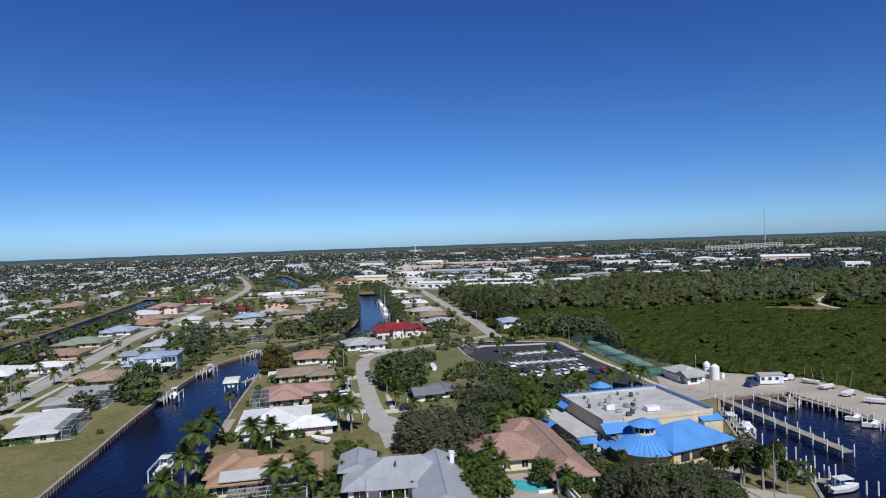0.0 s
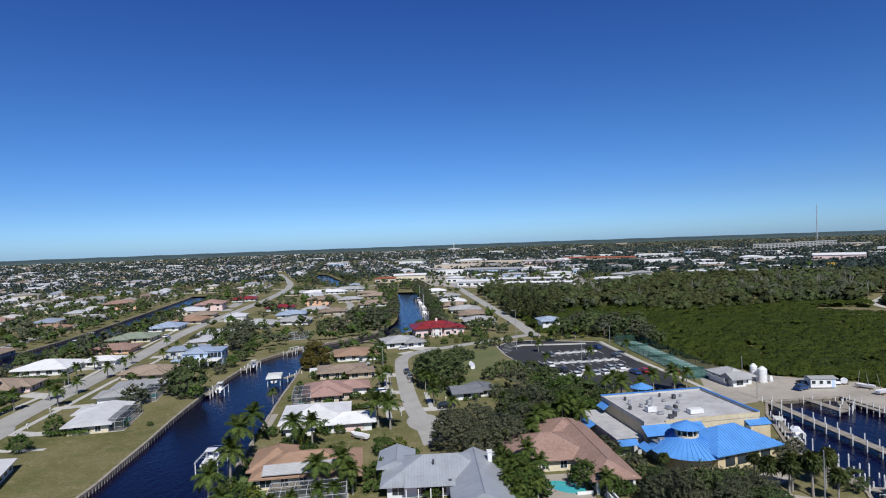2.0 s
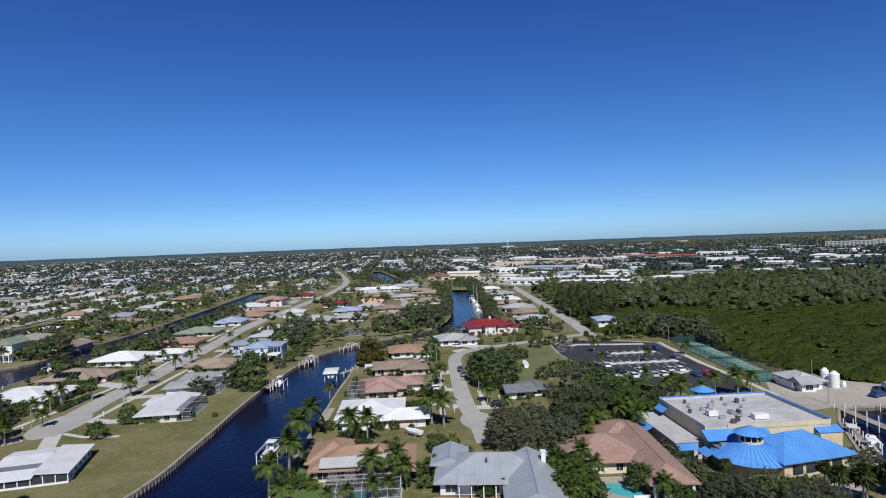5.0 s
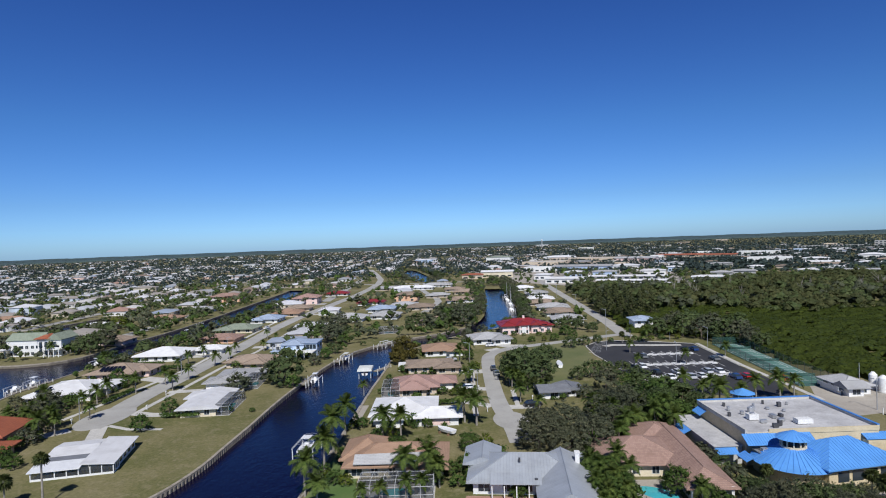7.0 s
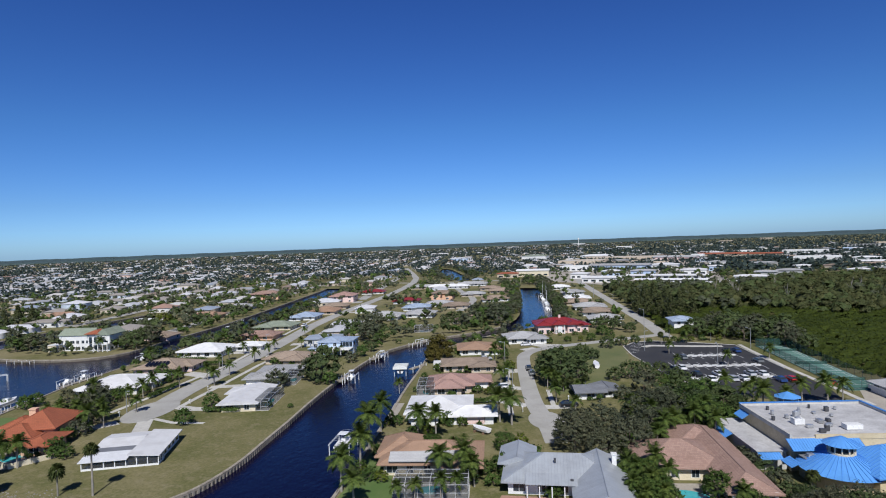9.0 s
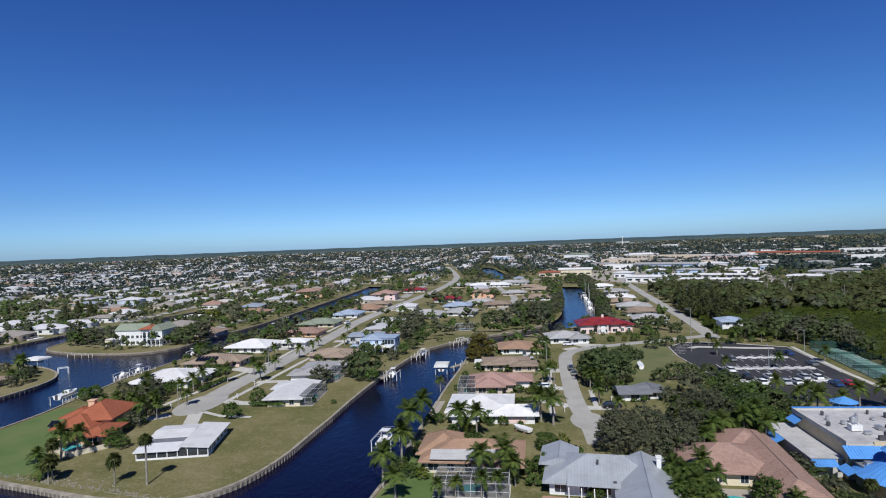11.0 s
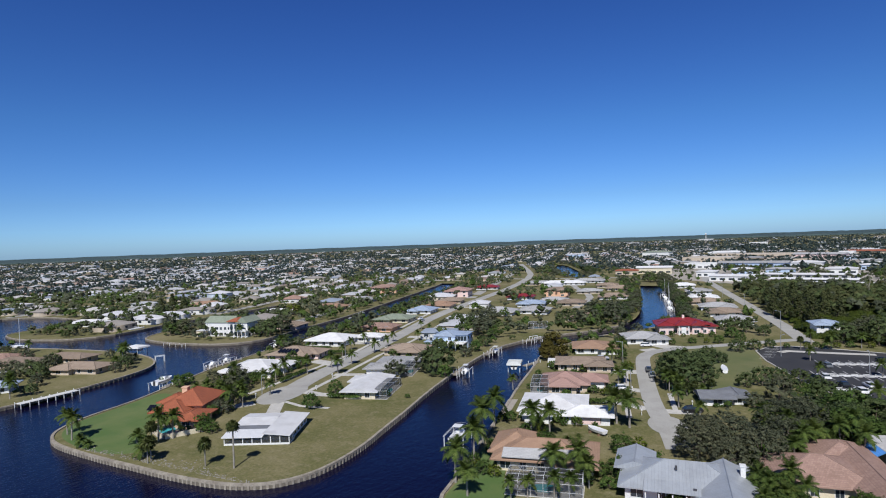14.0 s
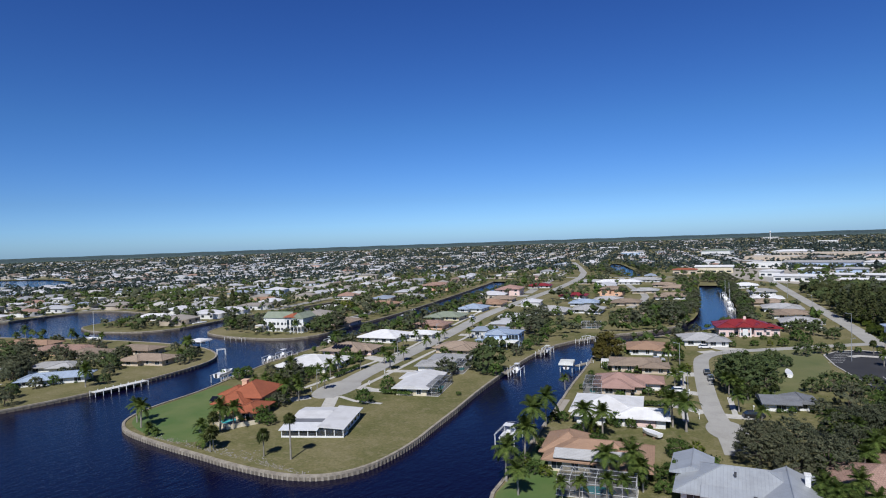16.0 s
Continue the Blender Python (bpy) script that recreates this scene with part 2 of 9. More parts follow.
M = dict(
    lawn=lawn_material(), water=water_material(),
    greenlawn=surface("green_lawn", (0.080, 0.142, 0.032), (0.130, 0.172, 0.052), 0.12, 5, 0.95, 0.5),
    meadow=surface("meadow_grass", (0.105, 0.128, 0.040), (0.165, 0.165, 0.066), 0.07, 4, 0.95, 0.5, dirt=0.1),
    drylawn=surface("dry_lawn", (0.16, 0.145, 0.062), (0.225, 0.185, 0.09), 0.06, 4, 0.95, 0.5, dirt=0.15),
    road=surface("old_asphalt", (0.36, 0.35, 0.325), (0.43, 0.42, 0.39), 0.07, 5, 0.9, 0.2, dirt=0.25),
    concrete=surface("concrete", (0.50, 0.485, 0.445), (0.60, 0.58, 0.535), 0.3, 4, 0.85, 0.2, dirt=0.3),
    darkasphalt=surface("new_asphalt", (0.028, 0.028, 0.031), (0.042, 0.042, 0.045), 0.1, 6, 0.85, 0.2),
    shell=surface("shell_yard", (0.36, 0.325, 0.275), (0.45, 0.41, 0.35), 0.08, 3, 0.95, 0.3, dirt=0.25),
    whiteline=surface("line_paint", (0.72, 0.72, 0.7), (0.8, 0.8, 0.78), 0.5, 8, 0.7, 0.05, dirt=0.2),
    court=surface("court_green", (0.085, 0.20, 0.17), (0.115, 0.235, 0.20), 0.15, 3, 0.8, 0.05, dirt=0.15),
    seawall=surface("seawall_concrete", (0.27, 0.235, 0.19), (0.41, 0.365, 0.295), 0.5, 3, 0.9, 0.4, dirt=0.5),
    seawall_face=surface("seawall_face", (0.15, 0.13, 0.10), (0.23, 0.20, 0.155), 0.6, 3, 0.9, 0.5, dirt=0.5),
    wood=surface("weathered_wood", (0.30, 0.265, 0.22), (0.42, 0.38, 0.32), 0.6, 7, 0.85, 0.3, dirt=0.3, spread=0.25),
    brownwood=surface("brown_wood", (0.16, 0.095, 0.055), (0.24, 0.15, 0.09), 0.6, 7, 0.8, 0.3, dirt=0.2),
    piling=surface("white_piling", (0.66, 0.66, 0.64), (0.78, 0.78, 0.76), 0.8, 6, 0.6, 0.1, dirt=0.25),
    stone=surface("rubble_stone", (0.28, 0.26, 0.22), (0.42, 0.39, 0.34), 0.9, 5, 0.9, 0.4, spread=0.3),
    white=surface("white_paint", (0.74, 0.74, 0.72), (0.82, 0.82, 0.80), 0.3, 5, 0.6, 0.05, dirt=0.15),
    cream=surface("cream_stucco", (0.66, 0.58, 0.42), (0.74, 0.66, 0.50), 0.3, 6, 0.85, 0.15, dirt=0.15),
    tan=surface("tan_stucco", (0.52, 0.43, 0.33), (0.60, 0.51, 0.40), 0.3, 6, 0.85, 0.15, dirt=0.15),
    pink=surface("pink_stucco", (0.76, 0.56, 0.52), (0.82, 0.63, 0.58), 0.3, 6, 0.85, 0.15, dirt=0.1),
    peach=surface("peach_stucco", (0.68, 0.40, 0.26), (0.74, 0.47, 0.32), 0.3, 6, 0.85, 0.15, dirt=0.1),
    yellow=surface("yellow_siding", (0.70, 0.60, 0.36), (0.76, 0.66, 0.42), 0.3, 6, 0.8, 0.1, dirt=0.1),
    yellowpaint=surface("yellow_paint", (0.72, 0.42, 0.02), (0.78, 0.48, 0.03), 0.3, 6, 0.7, 0.05),
    bluewall=surface("pale_blue_siding", (0.42, 0.54, 0.72), (0.50, 0.61, 0.76), 0.3, 6, 0.75, 0.1),
    beigewall=surface("beige_block", (0.58, 0.48, 0.30), (0.66, 0.55, 0.36), 0.25, 5, 0.85, 0.15, dirt=0.25),
    greywall=surface("grey_siding", (0.42, 0.42, 0.40), (0.5, 0.5, 0.48), 0.3, 6, 0.8, 0.1, dirt=0.2),
    r_grey=roofing("grey_metal_roof", (0.34, 0.365, 0.395), (0.365, 0.39, 0.42), 0, 0.5, 0.42, 0.35, seam=True, joint=0.82),
    r_slate=roofing("dark_slate_grey_roof", (0.17, 0.18, 0.20), (0.20, 0.21, 0.23), 0.3, 0.9, 0.8, 0.3, joint=0.8),
    r_brown=roofing("brown_shingle_roof", (0.34, 0.215, 0.145), (0.38, 0.24, 0.16), 0.3, 0.9, 0.9, 0.3, joint=0.8),
    r_tile=roofing("clay_tile_roof", (0.42, 0.275, 0.22), (0.33, 0.205, 0.16), 0.40, 0.36, 0.8, 0.9, joint=0.62),
    r_orange=roofing("orange_tile_roof", (0.40, 0.122, 0.058), (0.345, 0.10, 0.048), 0.5, 0.45, 0.75, 0.8),
    r_pink=roofing("faded_pink_tile_roof", (0.45, 0.285, 0.24), (0.40, 0.245, 0.205), 0.5, 0.45, 0.8, 0.7),
    r_red=roofing("red_metal_roof", (0.25, 0.028, 0.03), (0.28, 0.034, 0.036), 0, 0.6, 0.4, 0.4, seam=True),
    r_white=roofing("white_coated_roof", (0.80, 0.80, 0.80), (0.77, 0.77, 0.77), 0.5, 0.0, 0.6, 0.15, joint=0.92, spread=0.14),
    r_paler=roofing("chalky_white_roof", (0.64, 0.64, 0.645), (0.61, 0.61, 0.615), 0.4, 0.0, 0.7, 0.15, joint=0.9),
    r_pale=roofing("pale_grey_roof", (0.50, 0.50, 0.50), (0.46, 0.46, 0.465), 0.35, 0.9, 0.8, 0.3, spread=0.3),
    r_tan=roofing("tan_shingle_roof", (0.40, 0.31, 0.235), (0.35, 0.265, 0.20), 0.3, 0.9, 0.9, 0.4, spread=0.35),
    r_green=roofing("green_shingle_roof", (0.28, 0.32, 0.245), (0.24, 0.28, 0.21), 0.3, 0.9, 0.9, 0.3),
    r_blueish=roofing("blue_grey_metal_roof", (0.36, 0.44, 0.56), (0.40, 0.48, 0.60), 0, 0.5, 0.45, 0.4, seam=True),
    r_blue=roofing("bright_blue_metal_roof", (0.105, 0.315, 0.70), (0.12, 0.335, 0.73), 0, 0.0, 0.42, 0.0, seam=True),
    bluetrim=surface("blue_metal_trim", (0.05, 0.20, 0.56), (0.07, 0.25, 0.64), 0.3, 4, 0.45, 0.05),
    flatroof=surface("flat_roof_membrane", (0.43, 0.425, 0.425), (0.54, 0.535, 0.535), 0.18, 3, 0.9, 0.15, dirt=0.35),
    galv=surface("galvanised_metal", (0.45, 0.46, 0.47), (0.58, 0.59, 0.60), 0.8, 6, 0.4, 0.05, metal=0.6, dirt=0.2),
    alu=surface("white_aluminium", (0.66, 0.67, 0.68), (0.74, 0.75, 0.76), 0.8, 6, 0.4, 0.0),
    darkmetal=surface("dark_metal", (0.05, 0.05, 0.055), (0.08, 0.08, 0.085), 0.8, 6, 0.5, 0.1),
    bark=surface("bark", (0.13, 0.10, 0.075), (0.22, 0.18, 0.14), 0.9, 6, 0.95, 0.6, spread=0.3),
    palmbark=surface("palm_trunk", (0.26, 0.235, 0.20), (0.38, 0.35, 0.30), 0.7, 4, 0.9, 0.5, spread=0.25),
    pool=surface("pool_tile", (0.06, 0.42, 0.46), (0.09, 0.5, 0.53), 0.5, 3, 0.1, 0.1),
    fibre=surface("white_gelcoat", (0.78, 0.78, 0.77), (0.83, 0.83, 0.82), 0.4, 3, 0.25, 0.0),
    rubber=surface("tyre_rubber", (0.02, 0.02, 0.02), (0.035, 0.035, 0.035), 1, 8, 0.9, 0.1),
    awning=surface("boat_canvas", (0.60, 0.62, 0.59), (0.68, 0.70, 0.67), 0.5, 4, 0.9, 0.1, dirt=0.2),
    solar=surface("solar_cell", (0.008, 0.010, 0.018), (0.012, 0.014, 0.024), 0.8, 6, 0.15, 0.0),
    paver=surface("brick_paver", (0.36, 0.20, 0.14), (0.44, 0.27, 0.20), 0.5, 6, 0.9, 0.2, dirt=0.2),
    bluecover=surface("blue_tarp", (0.02, 0.08, 0.34), (0.03, 0.11, 0.42), 0.8, 4, 0.5, 0.2),
    leaf_oak=leaves("oak_leaves", [(0.0, (0.077, 0.113, 0.048)), (0.55, (0.125, 0.172, 0.075)), (1.0, (0.220, 0.268, 0.134))]),
    leaf_lush=leaves("lush_leaves", [(0.0, (0.072, 0.131, 0.034)), (0.55, (0.116, 0.190, 0.051)), (1.0, (0.194, 0.271, 0.088))]),
    leaf_lime=leaves("lime_leaves", [(0.0, (0.111, 0.156, 0.022)), (0.55, (0.169, 0.213, 0.033)), (1.0, (0.273, 0.300, 0.061))]),
    leaf_olive=leaves("olive_leaves", [(0.0, (0.10, 0.090, 0.022)), (0.55, (0.155, 0.13, 0.035)), (1.0, (0.22, 0.18, 0.060))]),
    leaf_grey=leaves("grey_leaves", [(0.0, (0.096, 0.110, 0.078)), (0.55, (0.158, 0.174, 0.122)), (1.0, (0.315, 0.315, 0.245))]),
    leaf_palm=leaves("palm_leaves", [(0.0, (0.086, 0.140, 0.032)), (0.6, (0.155, 0.222, 0.058)), (1.0, (0.300, 0.343, 0.121))]),
    leaf_sabal=leaves("fan_palm_leaves", [(0.0, (0.095, 0.123, 0.043)), (0.6, (0.164, 0.204, 0.073)), (1.0, (0.278, 0.296, 0.133))]),
    leaf_mangrove=leaves("mangrove_leaves", [(0.0, (0.043, 0.065, 0.011)), (0.55, (0.078, 0.108, 0.017)), (1.0, (0.148, 0.168, 0.032))], 0.5),
    leaf_wood=leaves("wood_leaves", [(0.0, (0.071, 0.092, 0.043)), (0.5, (0.111, 0.132, 0.059)), (0.88, (0.177, 0.179, 0.090)), (1.0, (0.338, 0.257, 0.180))], 0.6),
    # blue distance haze mixed straight into the leaf colour of the skyline woods
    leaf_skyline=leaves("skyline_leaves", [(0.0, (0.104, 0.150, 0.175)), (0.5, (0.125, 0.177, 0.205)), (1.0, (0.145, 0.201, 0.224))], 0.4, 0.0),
    # distant foliage, its base colour shifted to blue in place of air haze
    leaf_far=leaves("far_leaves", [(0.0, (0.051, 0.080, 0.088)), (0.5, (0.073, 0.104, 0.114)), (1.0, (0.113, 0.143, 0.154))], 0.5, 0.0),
)
g_m, g_nt, g_b = nodes_of("window_glass")
g_b.inputs["Base Color"].default_value, g_b.inputs["Roughness"].default_value = (0.025, 0.035, 0.045, 1), 0.06
M["glass"] = g_m
s_m, s_nt, s_b = nodes_of("insect_screen")
s_b.inputs["Base Color"].default_value, s_b.inputs["Roughness"].default_value = (0.05, 0.055, 0.06, 1), 0.7
s_t, s_x = s_nt.nodes.new("ShaderNodeBsdfTransparent"), s_nt.nodes.new("ShaderNodeMixShader")
s_x.inputs[0].default_value = 0.48
s_nt.links.new(s_t.outputs[0], s_x.inputs[1])
s_nt.links.new(s_b.outputs[0], s_x.inputs[2])
s_nt.links.new(s_x.outputs[0], s_nt.nodes["Material Output"].inputs["Surface"])
M["screen"] = s_m
c_m, c_nt, c_b = nodes_of("court_mesh")
c_b.inputs["Base Color"].default_value, c_b.inputs["Roughness"].default_value = (0.02, 0.075, 0.06, 1), 0.8
c_t, c_x = c_nt.nodes.new("ShaderNodeBsdfTransparent"), c_nt.nodes.new("ShaderNodeMixShader")
c_x.inputs[0].default_value = 0.5
c_nt.links.new(c_t.outputs[0], c_x.inputs[1])
c_nt.links.new(c_b.outputs[0], c_x.inputs[2])
c_nt.links.new(c_x.outputs[0], c_nt.nodes["Material Output"].inputs["Surface"])
M["courtmesh"] = c_m
CAR_PAINT = {k: surface("car_" + k, c, tuple(min(1, v * 1.1) for v in c), 0.5, 5, 0.25, 0.0) for k, c in dict(
    white=(0.72, 0.72, 0.72), silver=(0.42, 0.43, 0.45), black=(0.015, 0.015, 0.017), blue=(0.02, 0.05, 0.16), red=(0.42, 0.02, 0.02), grey=(0.14, 0.145, 0.15)).items()}

# ------------------------------------------------------------------ building blocks


class Geo:
    """Collects faces for one mesh."""

    def __init__(self):
        self.v, self.f = [], []

    def face(self, *pts):
        k = len(self.v)
        self.v += [tuple(p) for p in pts]
        self.f.append(tuple(range(k, k + len(pts))))
        return self

    def hexa(self, low, high):
        k = len(self.v)
        self.v += [tuple(p) for p in (*low, *high)]
        n = len(low)
        self.f.append(tuple(range(k + n - 1, k - 1, -1)))
        self.f.append(tuple(range(k + n, k + 2 * n)))
        for i in range(n):
            j = (i + 1) % n
            self.f.append((k + i, k + j, k + n + j, k + n + i))
        return self

    def box(self, cx, cy, z0, z1, w, d, rz=0.0):
        c, s = math.cos(radians(rz)), math.sin(radians(rz))
        q = [(cx + x * c - y * s, cy + x * s + y * c) for x, y in ((-w / 2, -d / 2), (w / 2, -d / 2), (w / 2, d / 2), (-w / 2, d / 2))]
        return self.hexa([(*p, z0) for p in q], [(*p, z1) for p in q])

    def prism(self, poly, z0, z1):
        return self.hexa([(x, y, z0) for x, y in poly], [(x, y, z1) for x, y in poly])

    def tube(self, p, q, r0, r1=None, n=6):
        p, q = Vector(p), Vector(q)
        r1 = r0 if r1 is None else r1
        axis = (q - p).normalized()
        a = axis.orthogonal().normalized()
        b = axis.cross(a)
        ring = [(a * math.cos(2 * math.pi * i / n) + b * math.sin(2 * math.pi * i / n)) for i in range(n)]
        return self.hexa([p + r * r0 for r in ring], [q + r * r1 for r in ring])

    def cone(self, cx, cy, z0, z1, r0, r1, n=16, turn=0.0):
        ring = [(math.cos(2 * math.pi * i / n + turn), math.sin(2 * math.pi * i / n + turn)) for i in range(n)]
        return self.hexa([(cx + x * r0, cy + y * r0, z0) for x, y in ring], [(cx + x * r1, cy + y * r1, z1) for x, y in ring])

    def mesh(self, name, material, uv=False):
        me = bpy.data.meshes.new(name)
        me.from_pydata(self.v, [], self.f)
        me.materials.append(material)
        if uv:
            lay = me.uv_layers.new(name="UVMap")
            for p in me.polygons:
                n = p.normal
                t = Vector((0, 0, 1)).cross(n)
                t = t.normalized() if t.length > 1e-4 else Vector((1, 0, 0))
                s = n.cross(t)
                for li in p.loop_indices:
                    co = me.vertices[me.loops[li].vertex_index].co
                    lay.data[li].uv = (co.dot(t) + 50.0, co.dot(s) + 50.0)
        return me

    def ob(self, name, material, parent=None, label="", uv=False):
        o = new(name, self.mesh(name, material, uv))
        o.parent = parent
        if label:
            tagged(o, label)
        return o


def singles(name, geos, material, parent, label=""):
    """Each shape as a part of its own."""
    for g in geos:
        g.ob(name, material, parent, label)


def thing(name, label, category, x, y, z=0.0, rz=0.0, group="", kind=""):
    e = tagged(new(name), label, category, group, kind)
    e.matrix_world = pose(x, y, z, 0, 0, rz)
    return e


def many(name, verts, faces, material, normals=None):
    """A large mesh from arrays: verts (n, 3), faces (m, 3 or 4), and normals at the verts that round its shading."""
    me = bpy.data.meshes.new(name)
    verts, faces = np.asarray(verts, "f"), np.asarray(faces, "i")
    k = faces.shape[1]
    if normals is not None:     # every face turns the side to the light that its normals turn
        side = np.cross(verts[faces[:, 1]] - verts[faces[:, 0]], verts[faces[:, 2]] - verts[faces[:, 0]])
        back = (side * np.asarray(normals, "f")[faces].mean(axis=1)).sum(axis=1) < 0
        faces = np.where(back[:, None], faces[:, ::-1], faces)
    me.vertices.add(len(verts))
    me.vertices.foreach_set("co", verts.ravel())
    me.loops.add(faces.size)
    me.loops.foreach_set("vertex_index", faces.ravel())
    me.polygons.add(len(faces))
    me.polygons.foreach_set("loop_start", np.arange(0, faces.size, k, dtype="i"))
    me.polygons.foreach_set("loop_total", np.full(len(faces), k, "i"))
    me.materials.append(material)
    me.update(calc_edges=True)
    if normals is not None:
        me.normals_split_custom_set_from_vertices(np.asarray(normals, "f"))
    return me


LEAF_NORMALS = {}     # the rounded normals that belong to a cloud of leaves


def leaf_quads(centres, radii, per, size, rng, flat=0.8, shell=0.55, low=-0.35, hearts=None):
    """Many small leaf clusters round clump centres: arrays of verts and faces."""
    n = len(centres)
    d = rng.normal(size=(n, per, 3))
    d /= np.linalg.norm(d, axis=2, keepdims=True)
    d[..., 2] = np.where(d[..., 2] < low, -d[..., 2], d[..., 2])
    r = radii[:, None] * (shell + (1 - shell) * rng.random((n, per))) * (0.8 + 0.45 * rng.random((n, per)))
    c = centres[:, None, :] + d * r[..., None] * np.array([1, 1, flat])
    nrm = d + rng.normal(scale=0.6, size=d.shape) + np.array([0, 0, 0.45])
    nrm /= np.linalg.norm(nrm, axis=2, keepdims=True)
    a = np.cross(nrm, rng.normal(size=d.shape))
    a /= np.linalg.norm(a, axis=2, keepdims=True) + 1e-9
    b = np.cross(nrm, a)
    s = (size * (0.6 + 0.8 * rng.random((n, per))))[..., None]
    k = 0.55 + 0.4 * rng.random((n, per))[..., None]
    v = np.stack([c - a * s, c - b * s * k + a * s * 0.15, c + a * s, c + b * s * k + a * s * 0.1], axis=2).reshape(-1, 3)
    soft = d * 0.8 + nrm * 0.3 + np.array([0, 0, 0.25])
    if hearts is not None:      # the whole crown rounds its shading, not each clump alone
        out = c - hearts[:, None, :]
        soft = d * 0.25 + nrm * 0.6 + np.array([0, 0, 0.15]) + 0.85 * out / (np.linalg.norm(out, axis=2, keepdims=True) + 1e-6)
    soft /= np.linalg.norm(soft, axis=2, keepdims=True)
    LEAF_NORMALS[id(v)] = np.repeat(soft.reshape(-1, 3), 4, axis=0)
    return v, np.arange(len(v)).reshape(-1, 4)


ICO = 0.5 + 0.5 * math.sqrt(5)
ICO_V = np.array([(-1, ICO, 0), (1, ICO, 0), (-1, -ICO, 0), (1, -ICO, 0), (0, -1, ICO), (0, 1, ICO), (0, -1, -ICO), (0, 1, -ICO), (ICO, 0, -1), (ICO, 0, 1), (-ICO, 0, -1), (-ICO, 0, 1)]) / math.hypot(1, ICO)
ICO_F = np.array([(0, 11, 5), (0, 5, 1), (0, 1, 7), (0, 7, 10), (0, 10, 11), (1, 5, 9), (5, 11, 4), (11, 10, 2), (10, 7, 6), (7, 1, 8), (3, 9, 4), (3, 4, 2), (3, 2, 6), (3, 6, 8), (3, 8, 9), (4, 9, 5), (2, 4, 11), (6, 2, 10), (8, 6, 7), (9, 8, 1)])
OCT_V = np.array([(1, 0, 0), (0, 1, 0), (-1, 0, 0), (0, -1, 0), (0, 0, 1), (0, 0, -1)], float)
OCT_F = np.array([(0, 1, 4), (1, 2, 4), (2, 3, 4), (3, 0, 4), (1, 0, 5), (2, 1, 5), (3, 2, 5), (0, 3, 5)])


def with_cores(v, f, centres, radii, rng, hearts, shape="ico", k=0.45, flat=0.8):
    """Adds to a cloud of leaves the dense inner twigs of each clump, so that crowns don't look hollow."""
    cv, cf = (ICO_V, ICO_F) if shape == "ico" else (OCT_V, OCT_F)
    n = len(centres)
    wob = np.clip(1 + rng.normal(scale=0.26, size=(n, len(cv), 1)), 0.4, 1.5)
    p = centres[:, None] + cv[None] * wob * (radii * k)[:, None, None] * np.array([1, 1, flat])
    out = p - hearts[:, None]
    nm = cv[None] * 0.4 + out / (np.linalg.norm(out, axis=2, keepdims=True) + 1e-6) + np.array([0, 0, 0.15])
    nm /= np.linalg.norm(nm, axis=2, keepdims=True)
    tri = (cf[None] + (np.arange(n) * len(cv))[:, None, None]).reshape(-1, 3) + len(v)
    quads = np.concatenate([f[:, :3], f[:, [0, 2, 3]]])
    v2 = np.concatenate([v, p.reshape(-1, 3)])
    LEAF_NORMALS[id(v2)] = np.concatenate([LEAF_NORMALS.pop(id(v)), nm.reshape(-1, 3)])
    return v2, np.concatenate([quads, tri])


def inside(poly, x, y):
    hit, j = False, len(poly) - 1
    for i in range(len(poly)):
        (xi, yi), (xj, yj) = poly[i], poly[j]
        if (yi > y) != (yj > y) and x < (xj - xi) * (y - yi) / (yj - yi) + xi:
            hit = not hit
        j = i
    return hit


def inside_many(poly, x, y):
    hit = np.zeros(len(x), bool)
    for i in range(len(poly)):
        (xi, yi), (xj, yj) = poly[i], poly[i - 1]
        if yi != yj:
            hit ^= ((yi > y) != (yj > y)) & (x < (xj - xi) * (y - yi) / (yj - yi) + xi)
    return hit


def near_line(pts, x, y):
    """Distance of points from a polyline."""
    best = np.full(len(x), 1e9)
    for (ax, ay), (bx, by) in zip(pts, pts[1:]):
        ex, ey = bx - ax, by - ay
        k = np.clip(((x - ax) * ex + (y - ay) * ey) / (ex * ex + ey * ey), 0, 1)
        best = np.minimum(best, np.hypot(x - ax - k * ex, y - ay - k * ey))
    return best


def rounded(pts, steps=2):
    """Chaikin's corner cutting on an open line; the ends stay."""
    for _ in range(steps):
        out = [pts[0]]
        for (ax, ay), (bx, by) in zip(pts, pts[1:]):
            out += [(0.75 * ax + 0.25 * bx, 0.75 * ay + 0.25 * by), (0.25 * ax + 0.75 * bx, 0.25 * ay + 0.75 * by)]
        pts = out + [pts[-1]]
    return pts


def ribbon(pts, width):
    """Left and right edges of a band along a line."""
    left, right = [], []
    for i, (x, y) in enumerate(pts):
        (ax, ay), (bx, by) = pts[max(i - 1, 0)], pts[min(i + 1, len(pts) - 1)]
        l = math.hypot(bx - ax, by - ay)
        nx, ny = -(by - ay) / l, (bx - ax) / l
        w = width[i] if isinstance(width, (list, tuple)) else width
        left.append((x + nx * w / 2, y + ny * w / 2))
        right.append((x - nx * w / 2, y - ny * w / 2))
    return left, right


